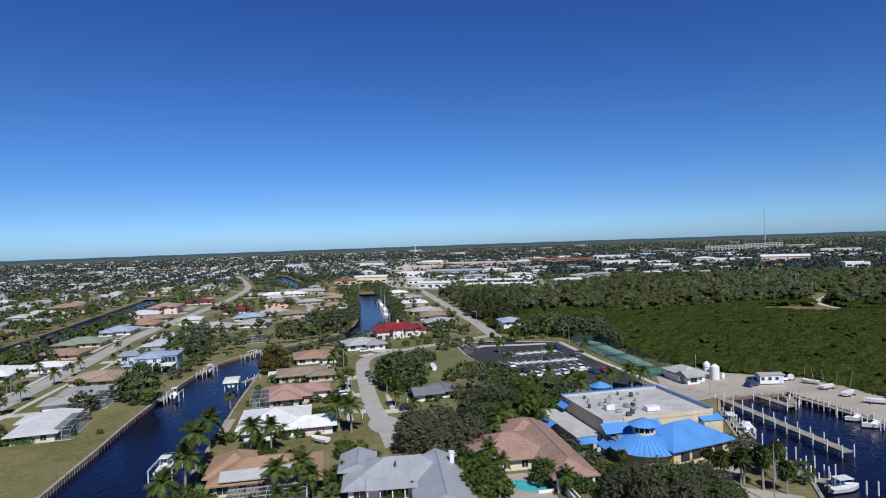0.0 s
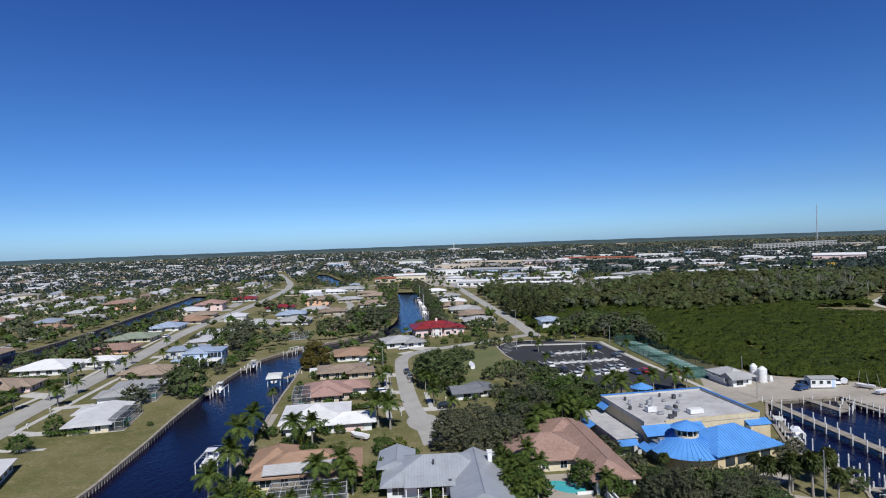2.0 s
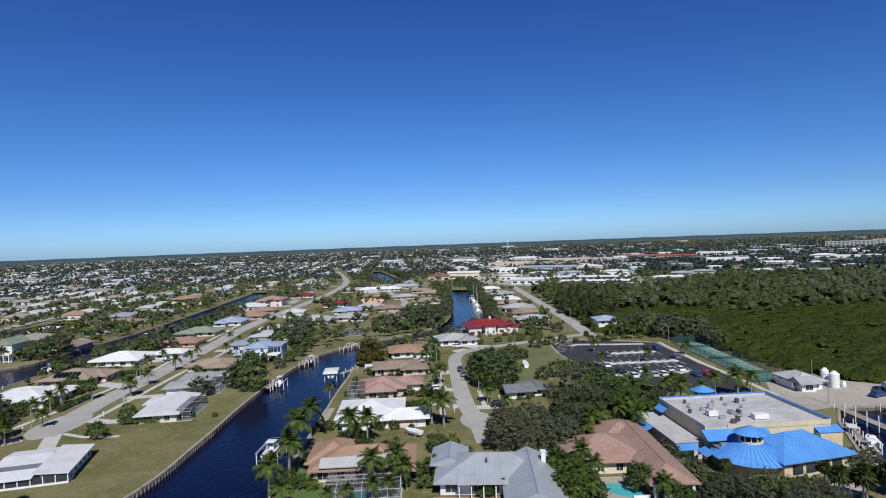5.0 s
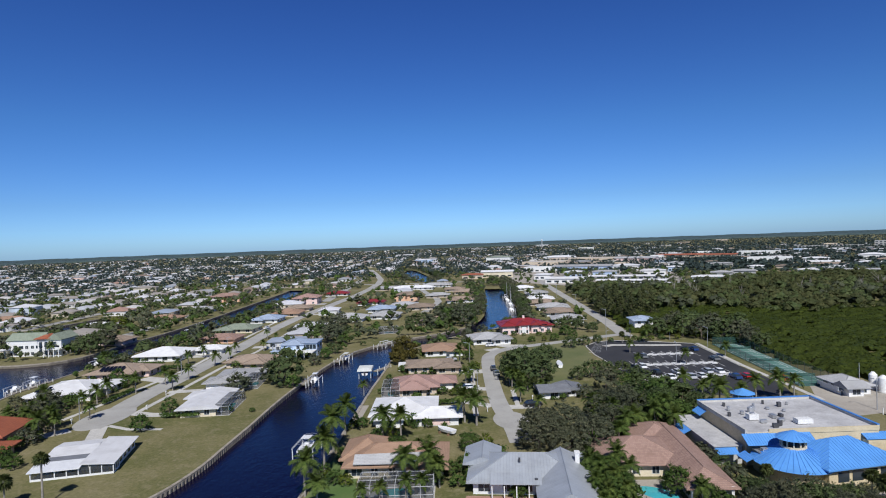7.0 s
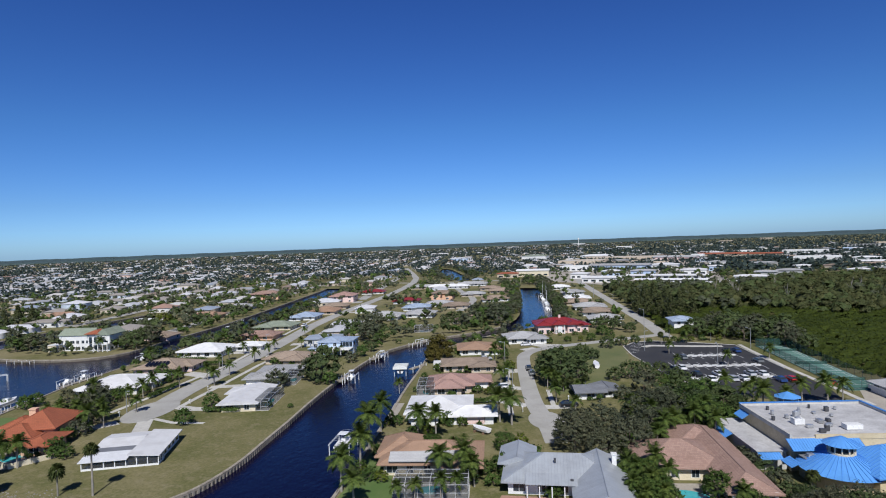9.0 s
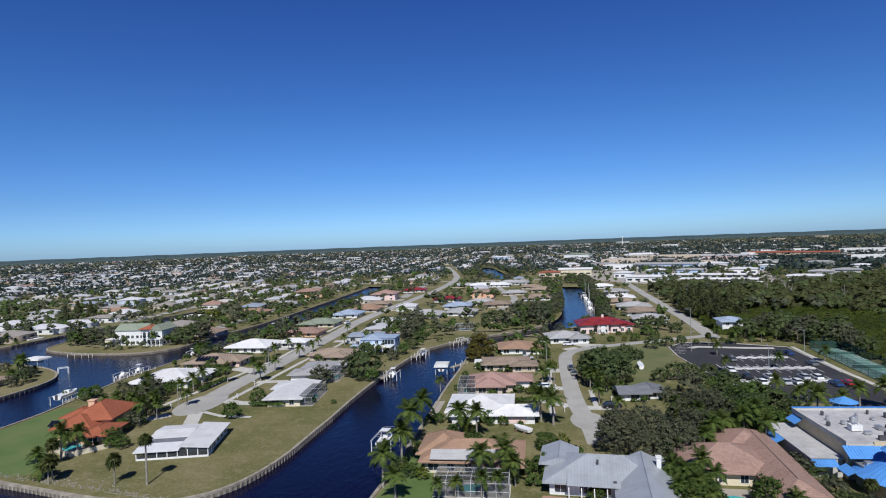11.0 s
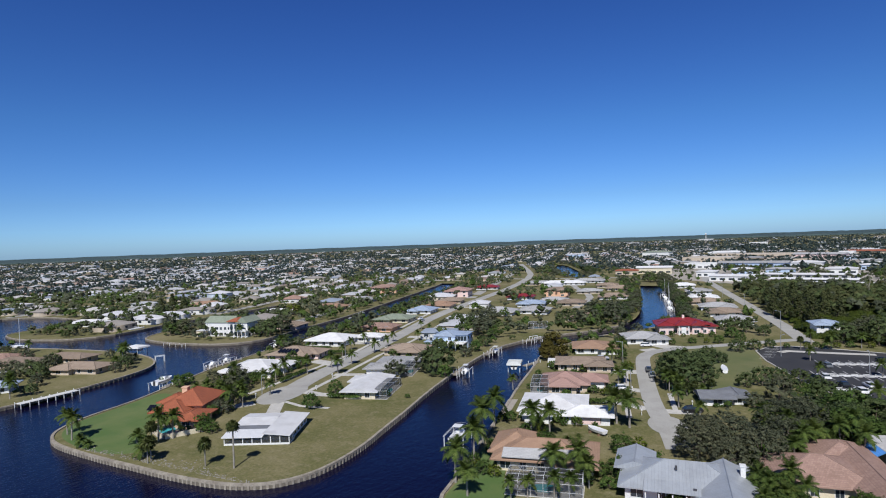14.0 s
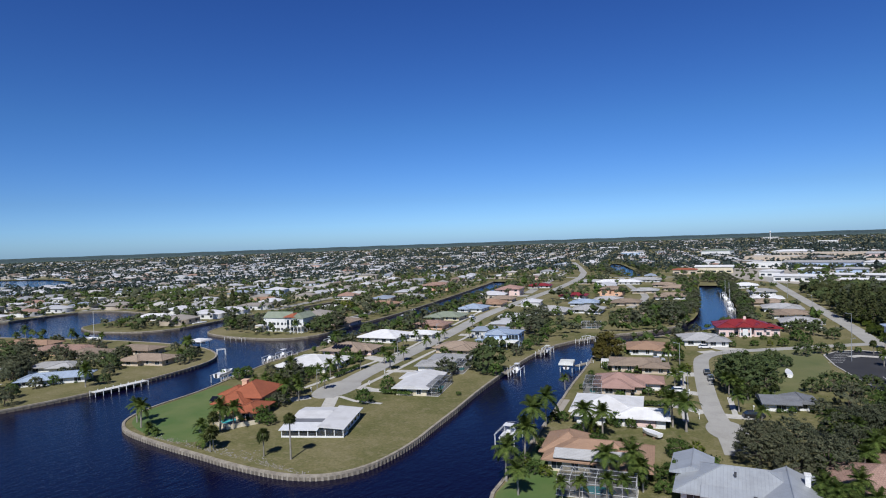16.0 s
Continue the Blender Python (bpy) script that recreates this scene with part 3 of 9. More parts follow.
def band(name, pts, width, z, material, label, category, kind="structure", thick=0.06):
    left, right = ribbon(pts, width)
    g = Geo()
    for i in range(len(pts) - 1):
        g.hexa([(*left[i], z - thick), (*right[i], z - thick), (*right[i + 1], z - thick), (*left[i + 1], z - thick)][::-1],
               [(*left[i], z), (*right[i], z), (*right[i + 1], z), (*left[i + 1], z)][::-1])
    o = g.ob(name, material)
    return tagged(o, label, category, kind=kind)


def slab(name, poly, z, material, label, category, kind="structure", thick=0.08):
    area = sum(a[0] * b[1] - b[0] * a[1] for a, b in zip(poly, poly[1:] + poly[:1]))
    poly = poly if area > 0 else poly[::-1]
    return tagged(Geo().prism(poly, z - thick, z).ob(name, material), label, category, kind=kind)

# ------------------------------------------------------------------ land and water
WATER_Z = -0.85
MARINA_QUAY = [(140, -400), (120, 30), (98, 85), (90, 118), (87.5, 131), (84, 145.5), (66, 143), (61, 132), (55.5, 112), (57, 92), (51, 76), (20, 66), (-22, 66)]
EAST_BANK = rounded([(-22, 66), (-36, 68), (-42.5, 79), (-44, 90), (-45.2, 98), (-48.6, 117), (-50.5, 130), (-54.5, 150), (-58.5, 177), (-62, 196), (-62, 209), (-58, 221),
                     (-53, 236), (-46, 248), (-36, 262), (-27.5, 282), (-27, 300), (-30, 330), (-36, 373), (-50, 462), (-55, 482)], 1)
INNER_BANK = rounded([(-71, 484), (-68, 466), (-50, 345), (-45, 300), (-47, 275), (-50, 266), (-58, 250), (-67, 240), (-76, 225), (-82, 205), (-81.5, 188), (-80, 170),
                      (-79, 160), (-76, 139), (-72.3, 120)], 1)
POINT_BANK = rounded([(-72.3, 120), (-70, 106), (-68.3, 97), (-67.8, 88), (-68.5, 81), (-71.5, 75.5), (-76, 72.5), (-82, 71), (-92, 70.5), (-103, 71), (-113, 71.2),
                      (-124, 72), (-132, 73), (-138, 75.5), (-142, 79.5), (-145.5, 87), (-148, 103), (-151, 112), (-162, 143)], 2)
WEST_BANK = [(-162, 143), (-167, 171), (-171.5, 200), (-175, 231), (-179.5, 265), (-193, 326), (-206, 390), (-215, 443), (-228, 505)]
VILLA_BANK = rounded([(-258, 505), (-250, 480), (-222, 367), (-206, 300), (-198, 262), (-194, 225), (-188.5, 198), (-191, 186), (-200, 179), (-211, 176.5), (-229, 175.5),
                      (-245, 178), (-252, 183), (-258, 193), (-262, 209), (-265, 240), (-270, 310)], 1)
SPIT_BANK = rounded([(-288, 310), (-285, 235), (-284, 218), (-280, 198), (-278, 181), (-289, 166), (-314, 160), (-334, 164), (-344, 171), (-349, 190), (-352, 208)], 1)
FAR_BANK = rounded([(-362, 222), (-410, 226), (-429, 214), (-428, 196), (-424, 177), (-419, 160), (-440, 140), (-720, 85)], 1)
ISLE_BANK = rounded([(-720, 60), (-420, 105), (-344, 130), (-308, 140), (-273, 148), (-238, 153), (-214, 152), (-201, 148), (-191, 142), (-185, 135), (-181.5, 126),
                     (-179, 113), (-177.5, 97), (-178.5, 80), (-181, 68), (-184, 50), (-190, -100), (-190, -400)], 1)
BASIN = MARINA_QUAY[:-1] + EAST_BANK + INNER_BANK[:-1] + POINT_BANK + WEST_BANK[1:] + VILLA_BANK + SPIT_BANK + FAR_BANK + ISLE_BANK
LAGOON = rounded([(-238, 840), (-222, 765), (-174, 630), (-150, 584), (-139, 592), (-143, 618), (-176, 703), (-222, 830), (-238, 840)], 2)[:-1]
WEST_LAKE = [(-1150, 440), (-870, 330), (-770, 338), (-785, 382), (-930, 446), (-1040, 470)]
WATERS = [BASIN, LAGOON, WEST_LAKE]


def build_ground():
    rim = [(5200 * math.cos(2 * math.pi * i / 40), 5200 * math.sin(2 * math.pi * i / 40)) for i in range(40)]
    pts, loops = [], []
    for poly in [rim] + WATERS:
        k = len(pts)
        pts += [Vector(p) for p in poly]
        loops.append(list(range(k, len(pts))))
    from mathutils import geometry
    v, _, f, *_ = geometry.delaunay_2d_cdt(pts, [], loops, 1, 1e-4)
    keep = []
    for t in f:
        cx, cy = sum(v[i][0] for i in t) / len(t), sum(v[i][1] for i in t) / len(t)
        if not any(inside(w, cx, cy) for w in WATERS):
            keep.append(tuple(t))
    g = Geo()
    g.v, g.f = [(p[0], p[1], 0.0) for p in v], keep
    tagged(g.ob("ground", M["lawn"]), "flat land of dry grass and sandy soil between the canals", "ground", kind="structure")
    tagged(Geo().face((-1250, -420, WATER_Z), (160, -420, WATER_Z), (160, 920, WATER_Z), (-1250, 920, WATER_Z)).ob("water", M["water"]),
           "dark blue rippled canal water", "water", kind="structure")


build_ground()


def seawall(name, line, step, label, rib="seawall_face"):
    """A concrete cap on a stained wall, with a tie block every few metres."""
    e = thing(name, label, "seawall", 0, 0, kind="structure")
    left, right = ribbon(line, 0.62)
    cap, face = Geo(), Geo()
    for i in range(len(line) - 1):
        q = [left[i], right[i], right[i + 1], left[i + 1]]
        area = sum(a[0] * b[1] - b[0] * a[1] for a, b in zip(q, q[1:] + q[:1]))
        q = q if area > 0 else q[::-1]
        cap.prism(q, -0.22, 0.2)
    l2, r2 = ribbon(line, 0.5)
    for i in range(len(line) - 1):
        q = [l2[i], r2[i], r2[i + 1], l2[i + 1]]
        area = sum(a[0] * b[1] - b[0] * a[1] for a, b in zip(q, q[1:] + q[:1]))
        face.prism(q if area > 0 else q[::-1], -2.2, -0.2)
    blocks = Geo()
    run = 0.0
    for (ax, ay), (bx, by) in zip(line, line[1:]):
        l = math.hypot(bx - ax, by - ay)
        while run < l:
            k = run / l
            blocks.box(ax + (bx - ax) * k, ay + (by - ay) * k, -2.0, -0.1, 0.4, 0.74, math.degrees(math.atan2(by - ay, bx - ax)))
            run += step
        run -= l
    cap.ob("wall_cap", M["seawall"], e, "pale weathered concrete cap")
    face.ob("wall_face", M["seawall_face"], e, "dark tide-stained concrete")
    tagged(blocks.ob("tie_block", M[rib], e), kind="stuff")


for k, (line, step) in enumerate([(MARINA_QUAY[3:], 2.5), ([p for p in EAST_BANK if p[1] < 300], 1.8), ([p for p in INNER_BANK if p[1] < 284], 1.8), (POINT_BANK, 1.05), (WEST_BANK, 2.2), (VILLA_BANK, 2.2), (SPIT_BANK, 2.5), (FAR_BANK[:-1], 4), (ISLE_BANK[1:-2], 1.8)]):
    seawall("seawall_%d" % (k + 1), line, step, "weathered concrete seawall along the canal", "seawall" if k == 3 else "seawall_face")

# ------------------------------------------------------------------ roads and paving
POINT_ROAD = rounded([(-110.5, 114), (-113, 125), (-116.8, 136), (-119.5, 148), (-121.5, 160), (-126, 182), (-134, 220), (-150, 285), (-160, 368), (-172, 470), (-200, 606), (-247, 729), (-312, 890)], 1)
EAST_ROAD = rounded([(-10.6, 116), (-13.2, 127), (-18.0, 142), (-22.0, 160.7), (-27.8, 192), (-29.4, 206), (-24, 217), (-10, 227), (4, 238), (20, 250)], 2)
MARSH_ROAD = [(21, 244), (16, 284), (6, 345), (-8, 430), (-25, 536), (-40, 721), (-55, 871), (-70, 1050)]
CROSS_ROAD = [(-60, 560), (-110, 575), (-185, 560), (-330, 590), (-520, 640)]
MID_ROAD = rounded([(-84, 330), (-86, 380), (-98, 420), (-120, 470), (-150, 560)], 1)
ROADS = [(POINT_ROAD, 6.8), (EAST_ROAD, 4.4), (MARSH_ROAD, 5.6), (CROSS_ROAD, 6.0), (MID_ROAD, 4.6)]
for k, (line, w) in enumerate(ROADS):
    band("road_%d" % (k + 1), line, [w] * len(line), 0.068 + 0.005 * k, M["road"], "pale sun-bleached asphalt street without markings", "road")


def disc(cx, cy, rx, ry, n=28, turn=0.0):
    c, s = math.cos(radians(turn)), math.sin(radians(turn))
    return [(cx + rx * math.cos(a) * c - ry * math.sin(a) * s, cy + rx * math.cos(a) * s + ry * math.sin(a) * c) for a in (2 * math.pi * i / n for i in range(n))]


slab("turning_circle_1", disc(-113.2, 123, 5.6, 10.5, turn=14), 0.062, M["road"], "rounded end of the pale asphalt street", "road")
slab("turning_circle_2", disc(-14.0, 130.5, 3.9, 6.8, turn=16), 0.063, M["road"], "widened end of the pale asphalt street", "road")
PAVING = []


def paving(name, pts, width, label, mat="concrete", z=0.045):
    PAVING.append((pts, width))
    band(name, pts, width, z, M[mat], label, "pavement")


for k, (pts, w) in enumerate([
        ([(-22.2, 133), (-24.3, 142.3), (-27.7, 162), (-32.3, 188)], 1.3), ([(-13.2, 141), (-16.2, 157)], 1.2), ([(-23.0, 157.4), (-28, 158.2), (-36, 158)], 3.4), ([(-19.5, 141.3), (-25.5, 143.9), (-30, 144.6)], 3.0),
        ([(-18, 140.6), (-13, 141), (-9, 142)], 3.2),
        ([(-27, 179), (-35, 177)], 5.0), ([(-26, 212), (-30, 216)], 6.0), ([(-122.8, 119.6), (-124.3, 137), (-129.7, 179), (-144.9, 239), (-160, 300)], 1.5),
        ([(-108.3, 128), (-112, 149), (-117.6, 178), (-121.2, 209), (-138, 285)], 1.5), ([(-114, 113), (-118.5, 106)], 4.0), ([(-108.5, 116), (-101.5, 106)], 3.4),
        ([(-109, 127), (-103, 126), (-97, 127)], 3.2), ([(-114, 147), (-100, 152)], 3.2), ([(-123.5, 160), (-135, 163)], 5.0),
        ([(-124, 192), (-108, 200)], 4.0), ([(-135, 200), (-147, 196)], 5.0), ([(-28, 226), (-24, 222), (-18, 222)], 6.0), ([(-107, 117), (-100, 115), (-92, 116)], 1.2)]):
    paving("driveway_%d" % (k + 1), pts, w, "light concrete path or driveway across the grass", z=0.03 + 0.0015 * k)

LOT = [(4.5, 222), (8.2, 230), (14.4, 234.5), (28, 232), (42.5, 228), (44, 219), (48.6, 190), (53, 168), (52, 152), (40, 154), (28, 158), (18, 172), (12.5, 187), (7.0, 206)]
slab("parking_lot", LOT, 0.06, M["darkasphalt"], "freshly sealed black asphalt parking lot", "parking lot")
slab("boatyard", [(55, 149), (60, 170), (66, 178), (76, 170), (84, 165), (98, 158), (104, 135), (108, 118), (104, 96), (98.5, 85), (90.3, 118), (87.9, 131), (84.4, 146), (66, 143.6), (58, 140)], 0.055,
     M["shell"], "pale crushed-shell boatyard beside the basin", "yard")
slab("green_lawn", rounded([(-143.5, 84), (-147, 103), (-150, 112), (-141, 112), (-131, 98), (-121, 86), (-108, 79), (-112, 73), (-126, 73.4), (-138, 77.0), (-143.5, 84)], 3)[:-1], 0.02, M["greenlawn"], "mown green lawn on the point", "lawn")
slab("garden_lawn", rounded([(-42.4, 82), (-43.6, 96), (-46, 108), (-41, 110), (-38, 100), (-36, 90), (-30, 84), (-34, 73), (-40, 75.5), (-42.4, 82)], 2)[:-1], 0.02, M["greenlawn"], "green lawn at the corner of the canal", "lawn")

slab("meadow_lawn", rounded([(-13, 226), (-2, 231), (3.6, 229), (5.6, 210), (6, 200), (1.2, 170), (-8, 164), (-12, 150), (-16, 160), (-18, 176), (-20, 200), (-13, 226)], 2)[:-1], 0.02, M["meadow"], "green mown meadow beside the parking lot", "lawn")
slab("canal_deck", [(-49.6, 122), (-47.4, 122), (-50.4, 139), (-52.8, 138.5)], 0.05, M["shell"], "bleached concrete deck on the canal", "terrace")
# kerbs, bays and planted islands of the parking lot
e = thing("parking_marking", "white bay lines and wheel stops painted on black asphalt", "road marking", 0, 0, kind="structure")
ROWS = [((21.5, 205.6), (39.4, 210)), ((18.5, 189.6), (43.4, 194.6)), ((20.9, 173.7), (44.6, 179.2))]
for (ax, ay), (bx, by) in ROWS:
    g = Geo()
    l = math.hypot(bx - ax, by - ay)
    ang = math.degrees(math.atan2(by - ay, bx - ax))
    n = int(l / 2.75)
    for i in range(n + 1):
        k = i / n
        x, y = ax + (bx - ax) * k, ay + (by - ay) * k
        g.box(x, y, 0.0605, 0.066, 0.14, 11.0, ang)
    g.ob("bay_lines", M["whiteline"], e)
    g = Geo().box((ax + bx) / 2, (ay + by) / 2, 0.061, 0.16, l, 0.9, ang)
    for i in range(n):
        k = (i + 0.5) / n
        for o in (-1.5, 1.5):
            g.box(ax + (bx - ax) * k - o * math.sin(radians(ang)), ay + (by - ay) * k + o * math.cos(radians(ang)), 0.061, 0.2, 1.7, 0.22, ang)
    g.ob("median_strip", M["whiteline"], e, "pale concrete strip with wheel stops")
g = Geo()
for i in range(7):
    g.box(7.2 + i * 0.45, 210.5 + i * 3.0, 0.0605, 0.066, 4.6, 0.16, 28)
g.ob("bay_lines", M["whiteline"], e)
band("kerb_1", LOT[:7], 0.35, 0.18, M["concrete"], "raised pale concrete kerb round the lot", "kerb", thick=0.2)
band("kerb_2", LOT[10:] + LOT[:1], 0.35, 0.18, M["concrete"], "raised pale concrete kerb round the lot", "kerb", thick=0.2)
band("kerb_3", [(11.5, 221.5), (14, 224.2), (20, 224.2), (28, 224.2), (38, 224.8)], 2.4, 0.17, M["concrete"], "pale concrete island edge in the lot", "kerb", thick=0.2)
band("path_1", [(44.2, 229), (45.4, 219), (49.8, 190), (54.3, 168), (57, 153)], 1.4, 0.075, M["concrete"], "long pale footpath beside the tennis courts", "pavement")
band("path_2", [(26, 84), (36, 89), (45, 90), (52, 86)], 4.5, 0.034, M["shell"], "sandy garden path under the palms", "pavement")
band("path_3", [(34, 78), (37, 88), (43, 96), (50, 101)], 4.0, 0.04, M["shell"], "sandy garden path to the terrace", "pavement")
band("trail", rounded([(240, 365), (222, 345), (206, 327), (198, 303), (205, 288), (225, 280)], 2), 3.0, 0.05, M["concrete"], "winding pale trail in the nature reserve", "path")
slab("trail_clearing", disc(180, 296, 17, 15), 0.03, M["drylawn"], "dry grass clearing in the reserve", "lawn")

# ------------------------------------------------------------------ houses
FOOT = []          # x, y, turn, w, d of everything built


def roof_geo(g, cx, cy, w, d, z, kind, pitch, over=0.6, thick=0.22):
    """A hipped, gabled or flat roof over w x d, eaves at z, its ridge along the longer side."""
    w, d = w + 2 * over, d + 2 * over
    lo = [(-w / 2, -d / 2), (w / 2, -d / 2), (w / 2, d / 2), (-w / 2, d / 2)]
    pt = lambda p, h: (cx + p[0], cy + p[1], z + h)
    if kind == "flat":
        g.prism([(cx + a, cy + b) for a, b in lo], z, z + thick)
        return z + thick
    along = w >= d
    half = (d if along else w) / 2
    h = half * math.tan(radians(pitch))
    run = (w - d) / 2 if along else (d - w) / 2
    if kind in ("gable", "shed"):
        run = (w if along else d) / 2
    r = ((-run, 0), (run, 0)) if along else ((0, -run), (0, run))
    b = [pt(p, thick) for p in lo]
    R0, R1 = pt(r[0], thick + h), pt(r[1], thick + h)
    if along:
        g.face(b[0], b[1], R1, R0)
        g.face(b[2], b[3], R0, R1)
        g.face(b[1], b[2], R1)
        g.face(b[3], b[0], R0)
    else:
        g.face(b[1], b[2], R1, R0)
        g.face(b[3], b[0], R0, R1)
        g.face(b[0], b[1], R0)
        g.face(b[2], b[3], R1)
    u = [pt(p, 0) for p in lo]
    for i in range(4):
        j = (i + 1) % 4
        g.face(u[i], u[j], b[j], b[i])
    g.face(*u[::-1])
    return z + thick + h


def ridge_caps(g, cx, cy, w, d, z, kind, pitch, over=0.6, thick=0.22, r=0.1):
    w, d = w + 2 * over, d + 2 * over
    along = w >= d
    half = min(w, d) / 2
    h = half * math.tan(radians(pitch))
    run = abs(w - d) / 2 if kind == "hip" else max(w, d) / 2
    e0, e1 = ((-run, 0), (run, 0)) if along else ((0, -run), (0, run))
    top = z + thick + h
    if run > 0.2:
        g.tube((cx + e0[0], cy + e0[1], top), (cx + e1[0], cy + e1[1], top), r)
    if kind == "hip":
        for sx_, sy_ in ((-1, -1), (1, -1), (1, 1), (-1, 1)):
            q = (e0 if (sx_ if along else sy_) < 0 else e1)
            g.tube((cx + sx_ * w / 2, cy + sy_ * d / 2, z + thick), (cx + q[0], cy + q[1], top), r)


def window(parent, x, y, z, w, h, rz, arched=False):
    f = Geo().box(0, 0, -h / 2 - 0.08, h / 2 + 0.08, w + 0.16, 0.10)
    fo = f.ob("window", M["white"], parent)
    fo.matrix_local = pose(x, y, z, 0, 0, rz)
    p = Geo()
    n = 2 if w > 1.0 else 1
    for i in range(n):
        p.box((i - (n - 1) / 2) * w / n, -0.03, -h / 2, h / 2, w / n - 0.07, 0.10)
    p.ob("pane", M["glass"], fo)


def house(label, x, y, rz, wings, walls, roofm, h=2.1, pitch=20, over=1.05, group="", caps=True, gap=3.3, storeys=1, name="house", capm=None):
    """wings: (x, y, w, d, roof kind) in the house's own axes."""
    e = thing(name, label, "house", x, y, 0, rz, group)
    c, s = math.cos(radians(rz)), math.sin(radians(rz))
    spans = []
    for wi, (wx, wy, w, d, kind, *hh) in enumerate(wings):
        wh = (hh[0] - 0.75 if hh else h) - 0.014 * wi
        wp = hh[1] if len(hh) > 1 else pitch
        FOOT.append((x + wx * c - wy * s, y + wx * s + wy * c, rz, w + 1.2, d + 1.2))
        spans.append((wx, wy, w, d))
        Geo().box(wx, wy, 0, wh + 0.03, w, d).ob("wall", M[walls], e)
        g = Geo()
        top = roof_geo(g, wx, wy, w, d, wh, kind, wp, over)
        g.ob("roof", M[roofm], e, uv=True)
        if caps and kind != "flat":
            g = Geo()
            ridge_caps(g, wx, wy, w, d, wh, kind, wp, over)
            g.ob("ridge_cap", M[capm or roofm], e)
    for wi, (wx, wy, w, d, *_) in enumerate(wings):
        for side in range(4):
            length = w if side % 2 == 0 else d
            n = max(1, int(length / gap))
            for st in range(storeys):
                for i in range(n):
                    o = (i + 0.5) / n * length - length / 2
                    px_, py_, ang = ((wx + o, wy - d / 2, 0), (wx + w / 2, wy + o, 90), (wx - o, wy + d / 2, 180), (wx - w / 2, wy - o, 270))[side]
                    if any(abs(px_ - ax) < aw / 2 + 0.4 and abs(py_ - ay) < ad / 2 + 0.4 for k, (ax, ay, aw, ad) in enumerate(spans) if k != wi):
                        continue
                    big = (i + side + st) % 3 == 0
                    window(e, px_, py_, 1.12 + st * 2.6, 1.9 if big else 1.2, 1.2, ang)
    return e


def cage(parent_label, x, y, rz, w, d, h=2.3, rise=0.6, step=1.8, blue=False):
    """A pool cage: thin aluminium bars with insect screen between them."""
    e = thing("pool_cage", parent_label, "screen enclosure", x, y, 0, rz)
    g, n, m = Geo(), max(2, int(w / step)), max(2, int(d / step))
    r = 0.032
    for i in range(n + 1):
        xx = -w / 2 + w * i / n
        z = h + rise * (1 - abs(2 * i / n - 1))
        for yy in (-d / 2, d / 2):
            g.tube((xx, yy, 0), (xx, yy, h), r, n=4)
        g.tube((xx, -d / 2, h), (xx, -d / 2 + min(1.6, d / 4), h + rise), r, n=4)
        g.tube((xx, d / 2, h), (xx, d / 2 - min(1.6, d / 4), h + rise), r, n=4)
        g.tube((xx, -d / 2 + min(1.6, d / 4), h + rise), (xx, d / 2 - min(1.6, d / 4), h + rise), r, n=4)
    for j in range(m + 1):
        yy = -d / 2 + d * j / m
        for xx in (-w / 2, w / 2):
            g.tube((xx, yy, 0), (xx, yy, h), r, n=4)
    for z in (1.0, h):
        for (ax, ay, bx, by) in ((-w / 2, -d / 2, w / 2, -d / 2), (w / 2, -d / 2, w / 2, d / 2), (w / 2, d / 2, -w / 2, d / 2), (-w / 2, d / 2, -w / 2, -d / 2)):
            g.tube((ax, ay, z), (bx, by, z), r, n=4)
    for yy in (-d / 2 + min(1.6, d / 4), 0, d / 2 - min(1.6, d / 4)):
        g.tube((-w / 2, yy, h + rise), (w / 2, yy, h + rise), r, n=4)
    g.ob("cage_frame", M["alu"], e, "thin white aluminium frame")
    k = min(1.6, d / 4)
    s = Geo()
    s.face((-w / 2, -d / 2, h), (w / 2, -d / 2, h), (w / 2, -d / 2 + k, h + rise), (-w / 2, -d / 2 + k, h + rise))
    s.face((-w / 2, d / 2 - k, h + rise), (w / 2, d / 2 - k, h + rise), (w / 2, d / 2, h), (-w / 2, d / 2, h))
    s.face((-w / 2, -d / 2 + k, h + rise), (w / 2, -d / 2 + k, h + rise), (w / 2, d / 2 - k, h + rise), (-w / 2, d / 2 - k, h + rise))
    for (ax, ay, bx, by) in ((-w / 2, -d / 2, w / 2, -d / 2), (w / 2, -d / 2, w / 2, d / 2), (w / 2, d / 2, -w / 2, d / 2), (-w / 2, d / 2, -w / 2, -d / 2)):
        s.face((ax, ay, 0.05), (bx, by, 0.05), (bx, by, h), (ax, ay, h))
    s.ob("screen", M["screen"], e, "dark see-through insect screen")
    Geo().box(0, 0, 0, 0.08, w + 0.3, d + 0.3).ob("deck", M["concrete"], e)
    Geo().prism(disc(0, 0, w * 0.24, d * 0.24, 18), 0.04, 0.10).ob("pool", M["pool"], e, "turquoise pool water")
    return e

# ---- homes on the eastern peninsula
h = house("grey standing-seam metal roofed house with white walls", -7.2, 96.5, 6, [
    (-0.6, 1.6, 17.6, 11.5, "hip", 2.8, 19), (5.2, -4.2, 7.4, 17, "gable", 2.7, 24), (-8.2, 5.6, 4.4, 6.5, "gable", 3.3, 20)], "white", "r_grey", gap=3.0)
